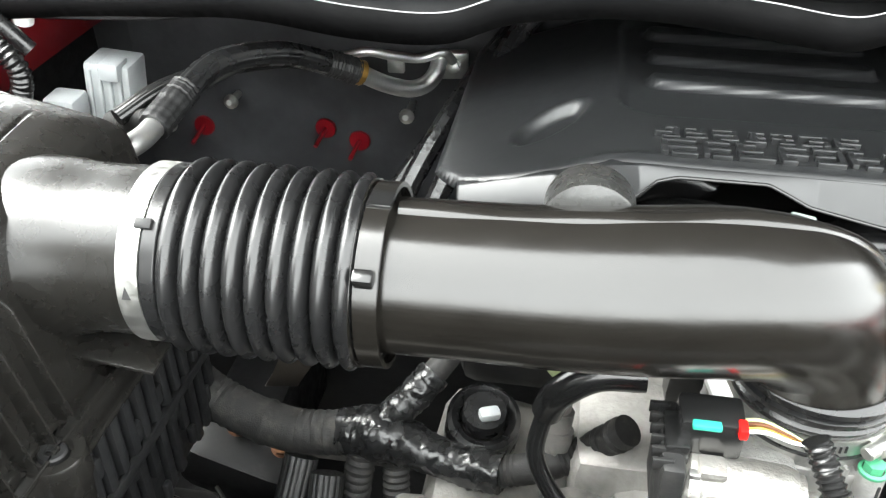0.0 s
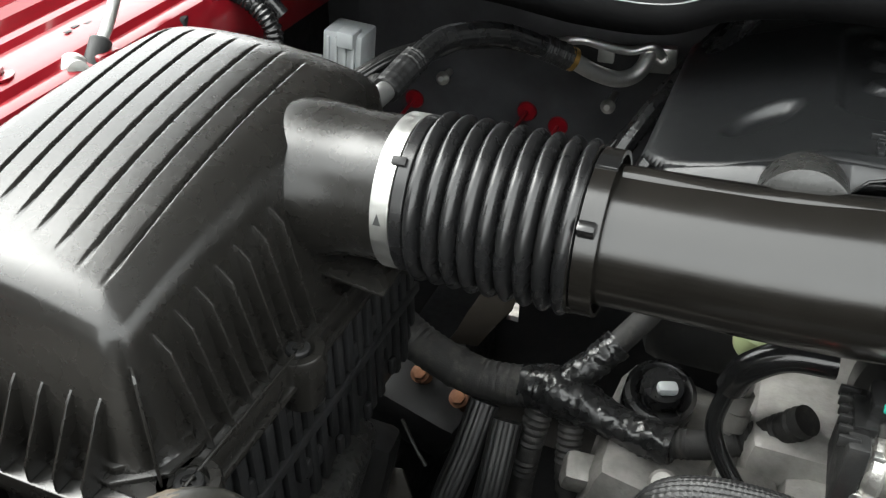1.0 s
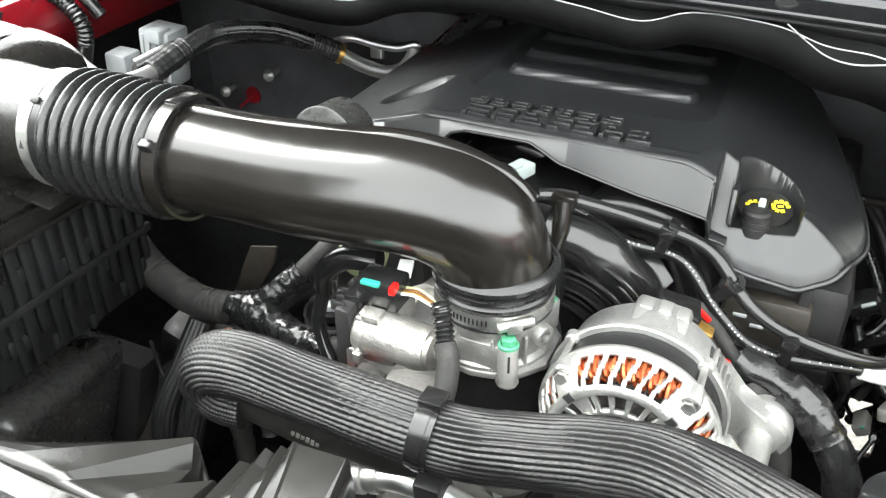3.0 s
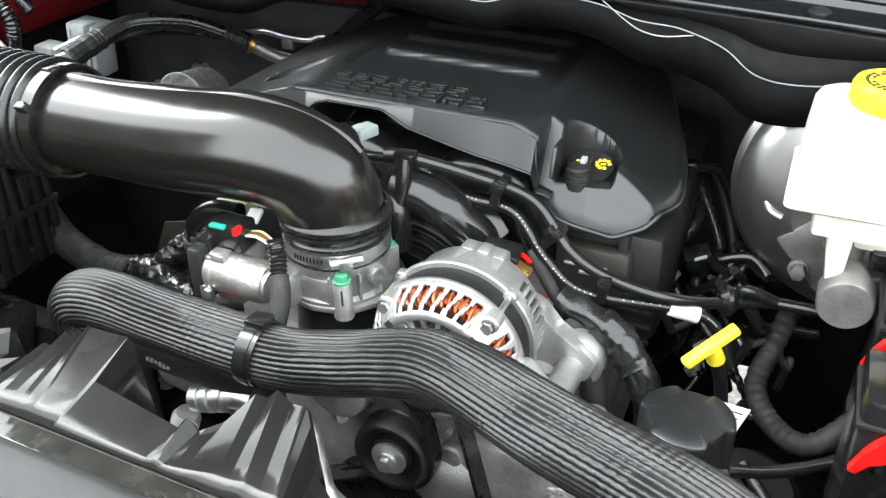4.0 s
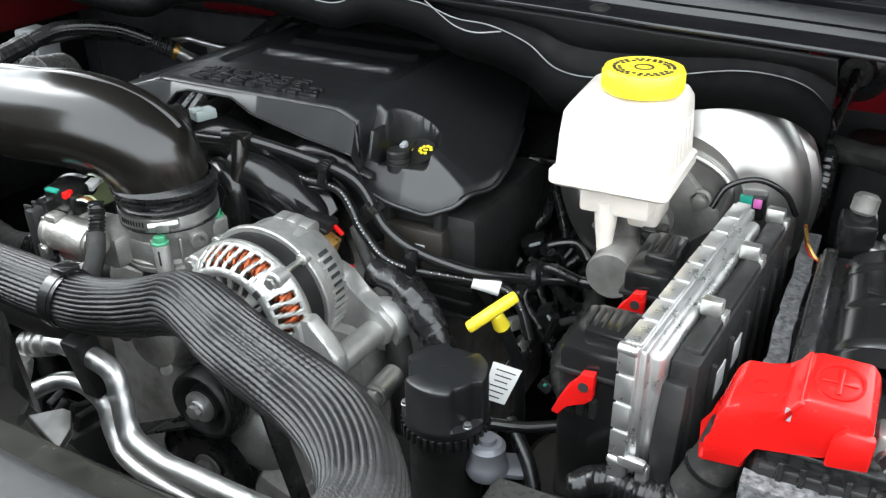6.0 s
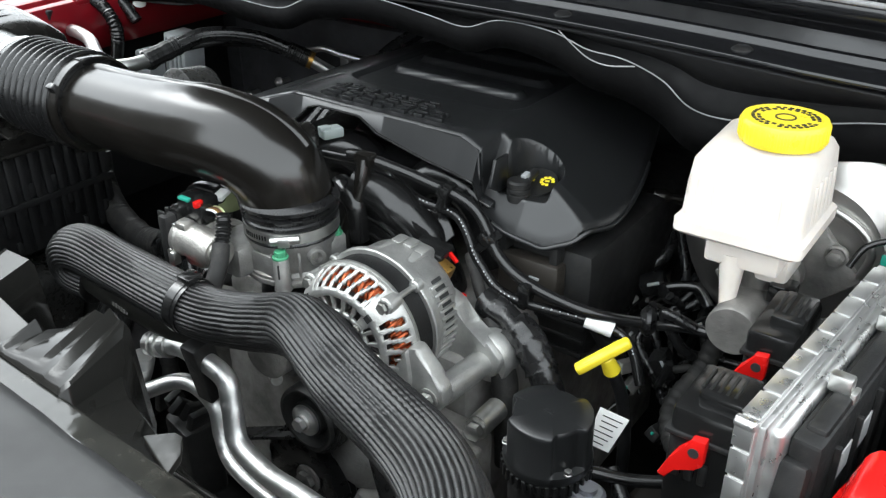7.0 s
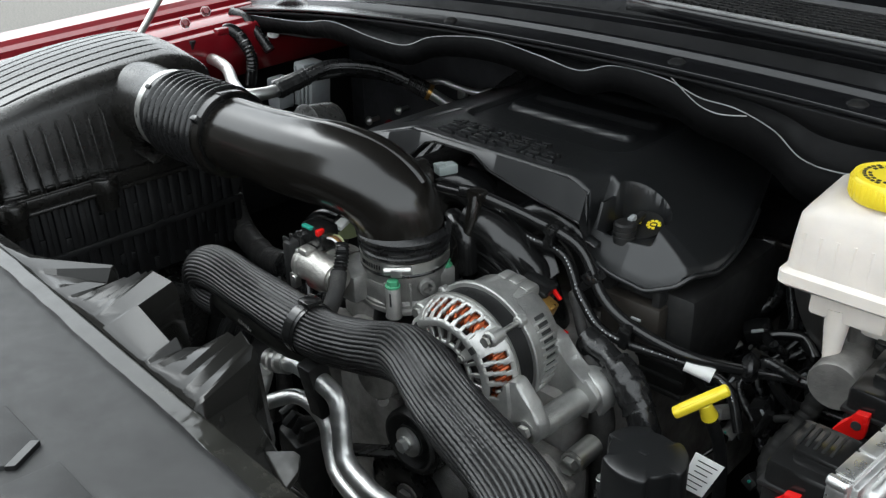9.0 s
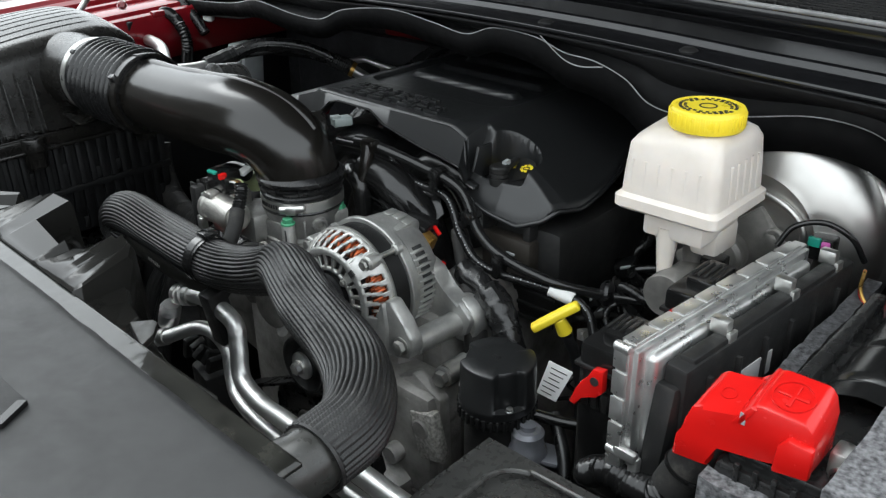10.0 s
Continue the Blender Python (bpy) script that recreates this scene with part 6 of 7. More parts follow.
# negative side: sensor plug and washer fitting behind the battery
neg = thing("battery_sensor", (0.80, 0.62, 1.12), "grey battery sensor and clamp on the negative post", "sensor")
bm = B()
box(bm, (0.792, 0.618, 1.145), (0.030, 0.030, 0.040), 0.004, (12, 0, 8))
part("plug", bm, M_GLOSS, neg)
bm = B()
cyl(bm, (0.793, 0.622, 1.164), (0.795, 0.626, 1.182), 0.011, seg=18, bev=0.003)
part("post_cap", bm, M_DULL, neg, "dull plastic post cap")
bm = B()
box(bm, (0.830, 0.615, 1.138), (0.05, 0.020, 0.006), 0.002)
part("clamp", bm, M_PIPE, neg)
bm = B()
lathe(bm, (0.826, 0.614, 1.140), (0, 0, 1), [(0.008, 0), (0.013, 0), (0.013, 0.010), (0.008, 0.010)], 24, True)
part("post_ring", bm, M_PIPE, neg)
bm = B()
bolt(bm, (0.850, 0.614, 1.141), (0, -0.3, 1), 0.0065, 0.010, 1.2)
part("bolt", bm, M_STEEL, neg)
for k, c in enumerate((M_REDP, M_CAD)):
    bm = B()
    tube(bm, [(0.780, 0.602, 1.130), (0.768, 0.592, 1.126), (0.757, 0.600, 1.132 + 0.003 * k), (0.750, 0.63, 1.14)], 0.0018, 6, 5)
    part("wire", bm, c, neg)
# battery tray and the cover in front of it
bm = B()
box(bm, (0.85, 0.46, 0.905), (0.26, 0.38, 0.02), 0.006)
box(bm, (0.86, 0.46, 0.75), (0.20, 0.30, 0.29), 0.02)
solo("battery_tray", bm, M_FRAME, "black battery tray", "tray", kind="structure")
bm = B()
grid(bm, rng(0, 1, 40), rng(0, 1, 34), lambda u, v: (lambda x, y: (x, y, 1.108 - 0.09 * step(0.030, 0.0, x - 0.590 - 0.1 * max(0, 0.17 - y)) - 0.10 * step(0.238, 0.258, y) + 0.006 * step(0.0, 0.008, rr(x, y, 0.66, 0.95, 0.06, 0.215, 0.02))))(0.590 + 0.37 * u ** 1.6, 0.262 - 0.30 * v ** 1.6))
wc = thing("washer_tank_cover", (0.75, 0.15, 1.0), "satin black moulded plastic cover beside the radiator", "cover")
thicken(part("shell", bm, M_WASH, wc, sharp=60), 0.004)
bm = B()
tube(bm, [(0.94, 0.2225, 1.1130), (0.70, 0.2225, 1.1130), (0.668, 0.219, 1.1130), (0.652, 0.205, 1.1130), (0.650, 0.18, 1.1130), (0.652, 0.07, 1.1130)], 0.0022, 8, 8)
part("bead", bm, M_WASH, wc)
# ---- refrigerant hose with fittings ----
ac = thing("refrigerant_hose", (-0.3, 0.78, 1.1), "black braided refrigerant hose with crimped aluminium ends", "hose")
AH = [(-0.372, 0.695, 1.168), (-0.354, 0.754, 1.181), (-0.310, 0.813, 1.172), (-0.268, 0.855, 1.146)]
bm = B()
tube(bm, AH, lambda s, a: 0.0125 + 0.0006 * math.cos(9 * a), 72, 12)
part("braid", bm, M_RUB, ac)
bm = B()
tube(bm, [(-0.430, 0.680, 1.150), (-0.402, 0.722, 1.164), (-0.366, 0.772, 1.166), (-0.318, 0.826, 1.158), (-0.285, 0.866, 1.140)], lambda s, a: 0.0085 + 0.0005 * math.cos(7 * a), 56, 10)
part("thin_hose", bm, M_GLOSS, ac, "thinner black line beside the hose")
for P, nm in (([(-0.378, 0.652, 1.158), (-0.373, 0.690, 1.167), (-0.369, 0.708, 1.172)], "crimp"), ([(-0.272, 0.851, 1.149), (-0.256, 0.864, 1.139), (-0.246, 0.872, 1.132)], "crimp")):
    bm = B()
    tube(bm, P, lambda s, a: 0.0142 + 0.0010 * (1 if math.sin(s * 900) > 0 else 0) + 0.0005 * math.cos(12 * a), 48, 14)
    part(nm, bm, M_STATOR if P[0][0] < -0.3 else M_BASE, ac)
bm = B()
tube(bm, [(-0.247, 0.871, 1.133), (-0.241, 0.876, 1.129)], 0.0145, 20, smooth=False)
part("ring", bm, M_CAD, ac, "gold zinc ring")
bm = B()
tube(bm, [(-0.243, 0.874, 1.130), (-0.220, 0.895, 1.110), (-0.195, 0.914, 1.097), (-0.178, 0.928, 1.098), (-0.168, 0.938, 1.108), (-0.164, 0.95, 1.122)], 0.010, 18, 8)
part("pipe", bm, M_PIPE, ac, "bent bare aluminium pipe")
bm = B()
tube(bm, [(-0.285, 0.90, 1.135), (-0.262, 0.90, 1.140), (-0.237, 0.901, 1.145), (-0.215, 0.915, 1.136), (-0.185, 0.935, 1.127), (-0.160, 0.945, 1.132), (-0.148, 0.952, 1.118)], 0.0055, 12, 8)
part("pipe", bm, M_PIPE, ac, "thin bent aluminium pipe")
bm = B()
tube(bm, [(-0.378, 0.656, 1.158), (-0.378, 0.628, 1.158), (-0.384, 0.605, 1.159), (-0.400, 0.597, 1.160), (-0.445, 0.612, 1.165), (-0.52, 0.648, 1.172), (-0.60, 0.668, 1.172), (-0.70, 0.70, 1.15)], 0.0105, 20, 8)
part("pipe", bm, M_PIPE, ac, "bent bare aluminium pipe")
bm = B()
box(bm, (-0.155, 0.965, 1.110), (0.045, 0.016, 0.034), 0.004, (0, 0, 10))
part("bracket", bm, M_STEEL, ac)
bm = B()
box(bm, (-0.212, 0.925, 1.124), (0.020, 0.008, 0.024), 0.002)
part("pipe_tab", bm, M_STEEL, ac)
bm = B()
bolt(bm, (-0.148, 0.955, 1.112), (0, -1, 0.2), 0.007, 0.008, 1.3)
part("bolt", bm, M_STEEL, ac)

# ---- pale relay box and its plug ----
rb = thing("relay_box", (-0.49, 0.79, 1.08), "pale grey plastic relay housing with ribs", "relay box")
bm = B()
box(bm, (-0.513, 0.825, 1.108), (0.052, 0.05, 0.085), 0.005, (0, 6, 4))
box(bm, (-0.500, 0.805, 1.145), (0.022, 0.03, 0.020), 0.003, (0, 6, 4))
part("housing", bm, M_GREYP, rb)
for k in range(4):
    bm = B()
    box(bm, (-0.529 + 0.0115 * k, 0.7985, 1.108), (0.004, 0.006, 0.076), 0.001, (0, 6, 4))
    part("rib", bm, M_GREYP, rb)
bm = B()
box(bm, (-0.548, 0.775, 1.096), (0.036, 0.038, 0.058), 0.005, (0, 4, 4))
part("housing", bm, M_GREYP, rb)
bm = B()
cyl(bm, (-0.435, 0.70, 1.135), (-0.40, 0.685, 1.150), 0.010, seg=16, bev=0.002)
cyl(bm, (-0.455, 0.71, 1.130), (-0.435, 0.70, 1.135), 0.012, seg=16, bev=0.002)
tube(bm, [(-0.40, 0.685, 1.150), (-0.37, 0.72, 1.165), (-0.34, 0.78, 1.170)], 0.006, 12, 6)
part("plug", bm, M_BASE, rb)

# ---- pins, studs and clips on the firewall ----
for p in ((-0.335, 0.985, 0.985), (-0.288, 0.985, 0.970), (-0.512, 0.985, 0.975)):
    pin = thing("firewall_pin", p, "red painted stud through the black firewall mat", "stud", "studs on the firewall")
    bm = B()
    lathe(bm, (p[0], 1.019, p[2]), (0, -1, 0), [(0, 0), (0.015, 0), (0.014, 0.003), (0, 0.003)], 20)
    cyl(bm, (p[0], 1.017, p[2]), (p[0] - 0.006, 0.985, p[2] - 0.012), 0.003, seg=10)
    part("stud", bm, M_RED, pin)
for p in ((-0.455, 0.985, 1.027), (-0.212, 0.968, 1.032), (-0.549, 0.985, 0.985)):
    bm = B()
    cyl(bm, (p[0], 1.02, p[2]), p, 0.005, seg=14, bev=0.001)
    lathe(bm, (p[0], p[1] + 0.008, p[2]), (0, -1, 0.2), [(0, 0), (0.010, 0), (0.010, 0.003), (0.004, 0.010), (0, 0.010)], 16)
    solo("mat_clip", bm, M_STEEL, "bright steel stud holding the firewall mat", "stud", "studs on the firewall")
bm = B()
lathe(bm, (0.317, 1.045, 1.137), (0, -1, 0), [(0, 0), (0.014, 0), (0.014, 0.006), (0.008, 0.010), (0, 0.010)], 20)
solo("firewall_plug", bm, M_GREYP, "small grey plug in the firewall", "plug")
# red painted body behind the bay
bm = B()
box(bm, (-0.19, 1.03, 1.175), (0.24, 0.02, 0.025), 0.006)
box(bm, (-0.76, 0.93, 1.12), (0.11, 0.16, 0.24), 0.02)
box(bm, (0.90, 0.97, 1.205), (0.40, 0.04, 0.11), 0.01)
solo("body_rail", bm, M_RED, "dark red painted body panel at the back of the bay", "body panel", kind="structure")
# black cables rising behind the cover
for k, P in enumerate(([(-0.20, 0.72, 0.98), (-0.15, 0.80, 1.08), (-0.10, 0.88, 1.15), (-0.05, 0.95, 1.20)], [(-0.16, 0.71, 0.99), (-0.11, 0.79, 1.10), (-0.075, 0.88, 1.17), (-0.03, 0.96, 1.21)], [(-0.22, 0.76, 0.95), (-0.19, 0.80, 1.02), (-0.13, 0.86, 1.10), (-0.08, 0.97, 1.15)])):
    bm = B()
    tube(bm, P, lambda s, a: 0.011 + 0.0006 * math.cos(8 * a), 32, 10)
    solo("cable_loom", bm, M_TAPE, "black braided cable loom behind the engine cover", "wiring", "looms by the firewall")

# ---- harness under the duct ----
hn = thing("engine_harness", (-0.15, 0.49, 0.93), "dusty taped wiring harness with a branching trunk", "wiring")
bm = B()
tube(bm, [(-0.335, 0.515, 1.06), (-0.326, 0.509, 1.018), (-0.28, 0.495, 0.985), (-0.216, 0.487, 0.967), (-0.165, 0.490, 0.968)], lambda s, a: 0.0190 + 0.0006 * math.cos(s * 190) + (0.0012 if 0.66 < s < 0.69 else 0), 24, 18)
part("sleeve", bm, M_LOOM, hn)
bm = B()
tube(bm, [(-0.176, 0.489, 0.968), (-0.145, 0.490, 0.972), (-0.110, 0.482, 0.972), (-0.068, 0.470, 0.969), (-0.03, 0.462, 0.974)], lambda s, a: 0.0160 + 0.007 * math.exp(-((s - 0.25) / 0.2) ** 2) + 0.0022 * noise.noise((s * 14, math.cos(a) * 1.8, math.sin(a) * 1.8)) + 0.0012 * noise.noise((s * 50, math.cos(a) * 4, math.sin(a) * 4)), 40, 22)
tube(bm, [(-0.140, 0.487, 0.976), (-0.115, 0.505, 0.998), (-0.095, 0.523, 1.017)], lambda s, a: 0.0140 + 0.0018 * noise.noise((s * 9, 3 + math.cos(a) * 1.5, math.sin(a) * 1.5)) + 0.0012 * noise.noise((s * 32, math.cos(a) * 4, math.sin(a) * 4)), 36, 20)
part("taped_joint", bm, M_TAPE, hn)
bm = B()
tube(bm, [(-0.035, 0.463, 0.974), (0.0, 0.465, 0.985), (0.035, 0.47, 1.005), (0.06, 0.46, 1.04)], lambda s, a: 0.0125 + 0.0008 * math.cos(s * 140), 18, 14)
tube(bm, [(-0.097, 0.521, 1.015), (-0.075, 0.545, 1.04), (-0.06, 0.57, 1.06)], 0.011, 16, 6)
tube(bm, [(-0.15, 0.485, 0.96), (-0.155, 0.47, 0.92), (-0.16, 0.46, 0.85), (-0.15, 0.45, 0.75)], lambda s, a: 0.0125 + 0.0008 * math.cos(s * 200), 18, 20)
tube(bm, [(-0.12, 0.475, 0.955), (-0.115, 0.455, 0.91), (-0.10, 0.44, 0.85)], lambda s, a: 0.011 + 0.0008 * math.cos(s * 120), 18, 16)
part("branch", bm, M_LOOM, hn)
for k, P in enumerate(([(-0.20, 0.47, 0.955), (-0.205, 0.44, 0.92), (-0.215, 0.40, 0.86), (-0.20, 0.38, 0.76)], [(-0.175, 0.46, 0.95), (-0.175, 0.42, 0.90), (-0.18, 0.39, 0.83), (-0.17, 0.37, 0.75)])):
    bm = B()
    tube(bm, P, lambda s, a: 0.0135 + 0.0011 * abs(math.cos(7 * a)), 56, 10)
    solo("coolant_line", bm, M_SLEEVE, "black ridged hose going down past the harness", "hose", "hoses under the duct")
# thin cable to the throttle plug
bm = B()
tube(bm, [(0.0, 0.425, 1.09), (-0.005, 0.415, 1.05), (0.015, 0.40, 1.020), (0.04, 0.385, 1.005), (0.062, 0.375, 1.005)], 0.0065, 12, 8)
tube(bm, [(0.0, 0.425, 1.085), (0.008, 0.418, 1.110), (0.03, 0.418, 1.128), (0.06, 0.42, 1.130)], 0.011, 16, 8)
solo("throttle_cable", bm, M_GLOSS, "glossy black cable looping under the duct", "cable")
# coolant sensor with its pale green cap, ignition coils
bm = B()
lathe(bm, (0.018, 0.470, 1.088), (-0.1, -0.2, 1), [(0, 0), (0.019, 0), (0.023, 0.008), (0.023, 0.016), (0.020, 0.026), (0.010, 0.030), (0, 0.030)], 28)
solo("pressure_cap", bm, M_OCHRE, "pale green plastic cap under the duct", "cap")
coil = thing("ignition_coil", (-0.055, 0.52, 0.98), "black ignition coil boot in a round well", "ignition coil")
bm = B()
lathe(bm, (-0.052, 0.510, 0.982), (0.1, -0.35, 1), [(0.020, -0.03), (0.032, -0.03), (0.031, 0.006), (0.027, 0.009), (0.021, 0.004)], 32, True)
lathe(bm, (-0.052, 0.510, 0.982), (0.1, -0.25, 1), [(0, 0), (0.018, 0), (0.018, 0.016), (0, 0.018)], 24)
part("boot", bm, M_RUB, coil)
bm = B()
box(bm, (-0.046, 0.500, 1.000), (0.018, 0.012, 0.010), 0.004, (10, 0, 20))
part("tip", bm, M_GREYP, coil)
# bracket leaf beneath the bellows
bm = B()
prism(bm, [(-0.3135, 0.842), (-0.2745, 0.848), (-0.2547, 0.882), (-0.2345, 0.913), (-0.2286, 0.939), (-0.2714, 0.929), (-0.2911, 0.888), (-0.302, 0.862)], -0.662, -0.658, Matrix(((1, 0, 0, 0), (0, 0, -1, 0), (0, 1, 0, 0), (0, 0, 0, 1))), 0.0008)
solo("steel_bracket", bm, M_RUST2, "dull brown steel bracket under the bellows", "bracket")
# suspension and frame below, seen through the gaps
bm = B()
box(bm, (-0.40, 0.55, 0.62), (0.10, 0.9, 0.14), 0.01)
box(bm, (0.72, 0.55, 0.62), (0.10, 0.9, 0.14), 0.01)
box(bm, (0.16, 0.62, 0.50), (1.1, 0.10, 0.10), 0.01)
solo("frame_rails", bm, M_FRAME, "black painted frame rails under the engine", "frame", kind="structure")
shield = thing("splash_shield", (0.16, 0.965, 0.2), "black splash shield low behind the engine, with small gaps", "panel", kind="structure")
for x0, x1, z0, z1 in ((-0.70, -0.372, 0.2, 0.86), (-0.372, -0.352, 0.2, 0.55), (-0.372, -0.352, 0.575, 0.86), (-0.352, -0.332, 0.2, 0.86), (-0.332, -0.312, 0.2, 0.648), (-0.332, -0.312, 0.685, 0.86),
                       (-0.312, 0.50, 0.2, 0.86), (0.50, 0.56, 0.2, 0.60), (0.56, 1.10, 0.2, 0.86), (0.50, 0.56, 0.70, 0.86)):
    bm = B()
    box(bm, ((x0 + x1) / 2, 0.965, (z0 + z1) / 2), (x1 - x0, 0.012, z1 - z0))
    part("sheet", bm, M_FRAME, shield)
bm = B()
box(bm, (0.16, 0.55, 0.42), (1.6, 0.75, 0.02), 0.004)
solo("skid_plate", bm, M_FRAME, "black plate under the engine", "panel", kind="structure")
for p in ((-0.324, 0.602, 0.835), (-0.269, 0.584, 0.832)):
    bm = B()
    bolt(bm, p, (0.1, -0.6, 0.8), 0.008, 0.011, 1.4)
    cyl(bm, (p[0], p[1] + 0.03, p[2] - 0.04), p, 0.009, seg=16)
    solo("rusty_bolt", bm, M_RUST, "rust-brown bolt on the frame", "bolt", "rusty bolts")
bm = B()
box(bm, (-0.33, 0.62, 0.78), (0.12, 0.10, 0.08), 0.02, (10, 20, 0))
solo("engine_mount", bm, M_FRAME, "black engine mount below the air box", "engine mount")
bm = B()
box(bm, (-0.362, 0.325, 0.845), (0.13, 0.20, 0.215), 0.018, (-10, 14, 8), 4)
inl = thing("air_inlet", (-0.36, 0.33, 0.74), "smooth black plastic inlet below the air box", "inlet")
part("trunk", bm, M_WASH, inl)
bm = B()
box(bm, (-0.318, 0.412, 0.925), (0.014, 0.034, 0.016), 0.004, (-30, 10, 8))
part("clip_bar", bm, M_TUBE, inl)
bm = B()
box(bm, (-0.35, 0.45, 0.80), (0.10, 0.05, 0.16), 0.012, (-10, 10, 8))
part("flange", bm, M_BASE, inl)
brk = thing("lower_bracket", (-0.27, 0.44, 0.72), "stained steel bracket with a rusty bolt low in the bay", "bracket")
bm = B()
prism(bm, [(-0.07, 0.03), (-0.02, 0.05), (0.03, 0.01), (0.045, -0.03), (0.01, -0.045), (-0.03, -0.01), (-0.06, 0.0)], -0.003, 0.003, pose(-0.285, 0.445, 0.775, 40, 0, -15), 0.001)
part("plate", bm, M_RUST2, brk)
bm = B()
bolt(bm, (-0.2547, 0.4345, 0.762), (0.1, -0.5, 0.85), 0.013, 0.014, 1.5)
part("bolt", bm, M_RUST, brk, "rust-brown bolt")
bm = B()
tube(bm, [(-0.285, 0.47, 0.90), (-0.265, 0.455, 0.885), (-0.25, 0.447, 0.872)], 0.0022, 8, 4)
solo("steel_rod", bm, M_PIPE2, "short grey steel rod in the dark", "rod")
# hood hinge, gas strut and wiring on the passenger side
hg = thing("hood_hinge", (-0.64, 0.62, 1.2), "dark steel hood hinge arm with bolts on the fender", "hinge")
bm = B()
box(bm, (-0.630, 0.640, 1.190), (0.05, 0.04, 0.05), 0.004, (0, 10, 20))
part("hinge_plate", bm, M_FRAME, hg)
bm = B()
tube(bm, [(-0.612, 0.520, 1.215), (-0.618, 0.560, 1.248), (-0.655, 0.68, 1.36), (-0.70, 0.82, 1.50)], 0.0058, 14, 4)
part("prop_rod", bm, M_STEEL, hg, "zinc steel prop rod")
bm = B()
cyl(bm, (-0.610, 0.502, 1.196), (-0.613, 0.528, 1.222), 0.0105, seg=18, bev=0.002)
part("rod_socket", bm, M_BASE, hg, "black plastic socket")
bm = B()
lathe(bm, (-0.618, 0.492, 1.204), (1, -0.6, 0.2), [(0, -0.012), (0.013, -0.012), (0.015, -0.006), (0.013, 0.004), (0.010, 0.006), (0.010, 0.014), (0, 0.015)], 24)
part("pivot_nut", bm, M_STEEL, hg)
bm = B()
tube(bm, [(-0.70, 0.70, 1.165), (-0.665, 0.712, 1.195), (-0.62, 0.72, 1.214), (-0.585, 0.72, 1.210), (-0.555, 0.72, 1.185), (-0.552, 0.722, 1.160), (-0.57, 0.725, 1.12)], lambda s, a: 0.0105 + 0.0011 * math.cos(s * 260), 18, 24)
solo("corrugated_conduit", bm, M_GLOSS, "black corrugated conduit by the fender", "wiring")
bm = B()
tube(bm, [(-0.66, 0.76, 1.235), (-0.63, 0.77, 1.225), (-0.60, 0.775, 1.20), (-0.575, 0.78, 1.17)], 0.010, 14, 8)
solo("fender_loom", bm, M_TAPE, "taped black loom beside the conduit", "wiring")
for p in ((-0.600, 0.627, 1.2446), (-0.600, 0.671, 1.259)):
    fb = thing("hinge_stud", p, "red painted hinge stud with a pale washer", "bolt", "hinge studs on the fender")
    bm = B()
    lathe(bm, p, (1, -0.5, 0.3), [(0, -0.02), (0.010, -0.02), (0.010, -0.017), (0.0, -0.017)], 6)
    part("washer", bm, M_LABEL, fb)
    bm = B()
    bolt(bm, Vector(p) - Vector((0.016, -0.008, 0.005)), (1, -0.5, 0.3), 0.006, 0.016, 1.3)
    part("stud", bm, M_RED, fb)
we = thing("washer_elbow", (-0.585, 0.80, 1.19), "black washer hose with a white elbow near the hinge", "hose fitting")
bm = B()
cyl(bm, (-0.590, 0.80, 1.192), (-0.580, 0.80, 1.224), 0.0115, 0.010, 18, 0.002)
part("elbow", bm, M_LABEL, we, "white plastic sleeve")
bm = B()
tube(bm, [(-0.580, 0.80, 1.220), (-0.572, 0.80, 1.240), (-0.545, 0.80, 1.256), (-0.50, 0.80, 1.265), (-0.44, 0.80, 1.252)], 0.0105, 14, 8)
part("hose", bm, M_TAPE, we)
# bent grey pipe in front of the air box
bm = B()
tube(bm, [(-0.36, 0.0, 1.145), (-0.30, 0.035, 1.175), (-0.245, 0.072, 1.205), (-0.208, 0.098, 1.221), (-0.192, 0.110, 1.214), (-0.193, 0.112, 1.192), (-0.215, 0.098, 1.150), (-0.25, 0.075, 1.09), (-0.30, 0.04, 1.03)], 0.0118, 20, 10)
lrp = thing("bent_hose", (-0.25, 0.07, 1.03), "dull grey-black bent hose with a worn rusty spot", "hose")
part("hose_wall", bm, M_PIPE2, lrp)
bm = B()
tube(bm, [(-0.214, 0.094, 1.2195), (-0.208, 0.098, 1.2215), (-0.202, 0.103, 1.2205)], lambda s, a: 0.0116 + 0.0009 * noise.noise((s * 5, math.cos(a) * 2, math.sin(a) * 2)), 18, 5)
part("rust_patch", bm, mat("tan_scuff", (0.05, 0.036, 0.02), 0.6, vary=0.4, vscale=80), lrp, "worn rusty patch")
# clutter in the dark beside the engine
random.seed(11)
for k in range(5):
    x, y, z = 0.42 + 0.02 * k + 0.01 * random.random(), 0.70 + 0.03 * (k % 3), 1.03 - 0.02 * random.random()
    bm = B()
    tube(bm, [(x - 0.05, y + 0.12, z + 0.05), (x, y + 0.05, z + 0.02 * random.uniform(-1, 1)), (x + 0.03 * random.uniform(-1, 1), y, z - 0.03), (x + 0.03 + 0.03 * random.uniform(-1, 1), y - 0.03, z - 0.08), (x - 0.04 * random.uniform(-1, 1), y + 0.04, z - 0.20)], 0.005 + 0.003 * random.random(), 12, 8)
    solo("wiring_loom", bm, M_TAPE if k % 2 else M_BASE, "thin black wiring loom in the dark beside the engine", "wiring", "looms beside the engine")
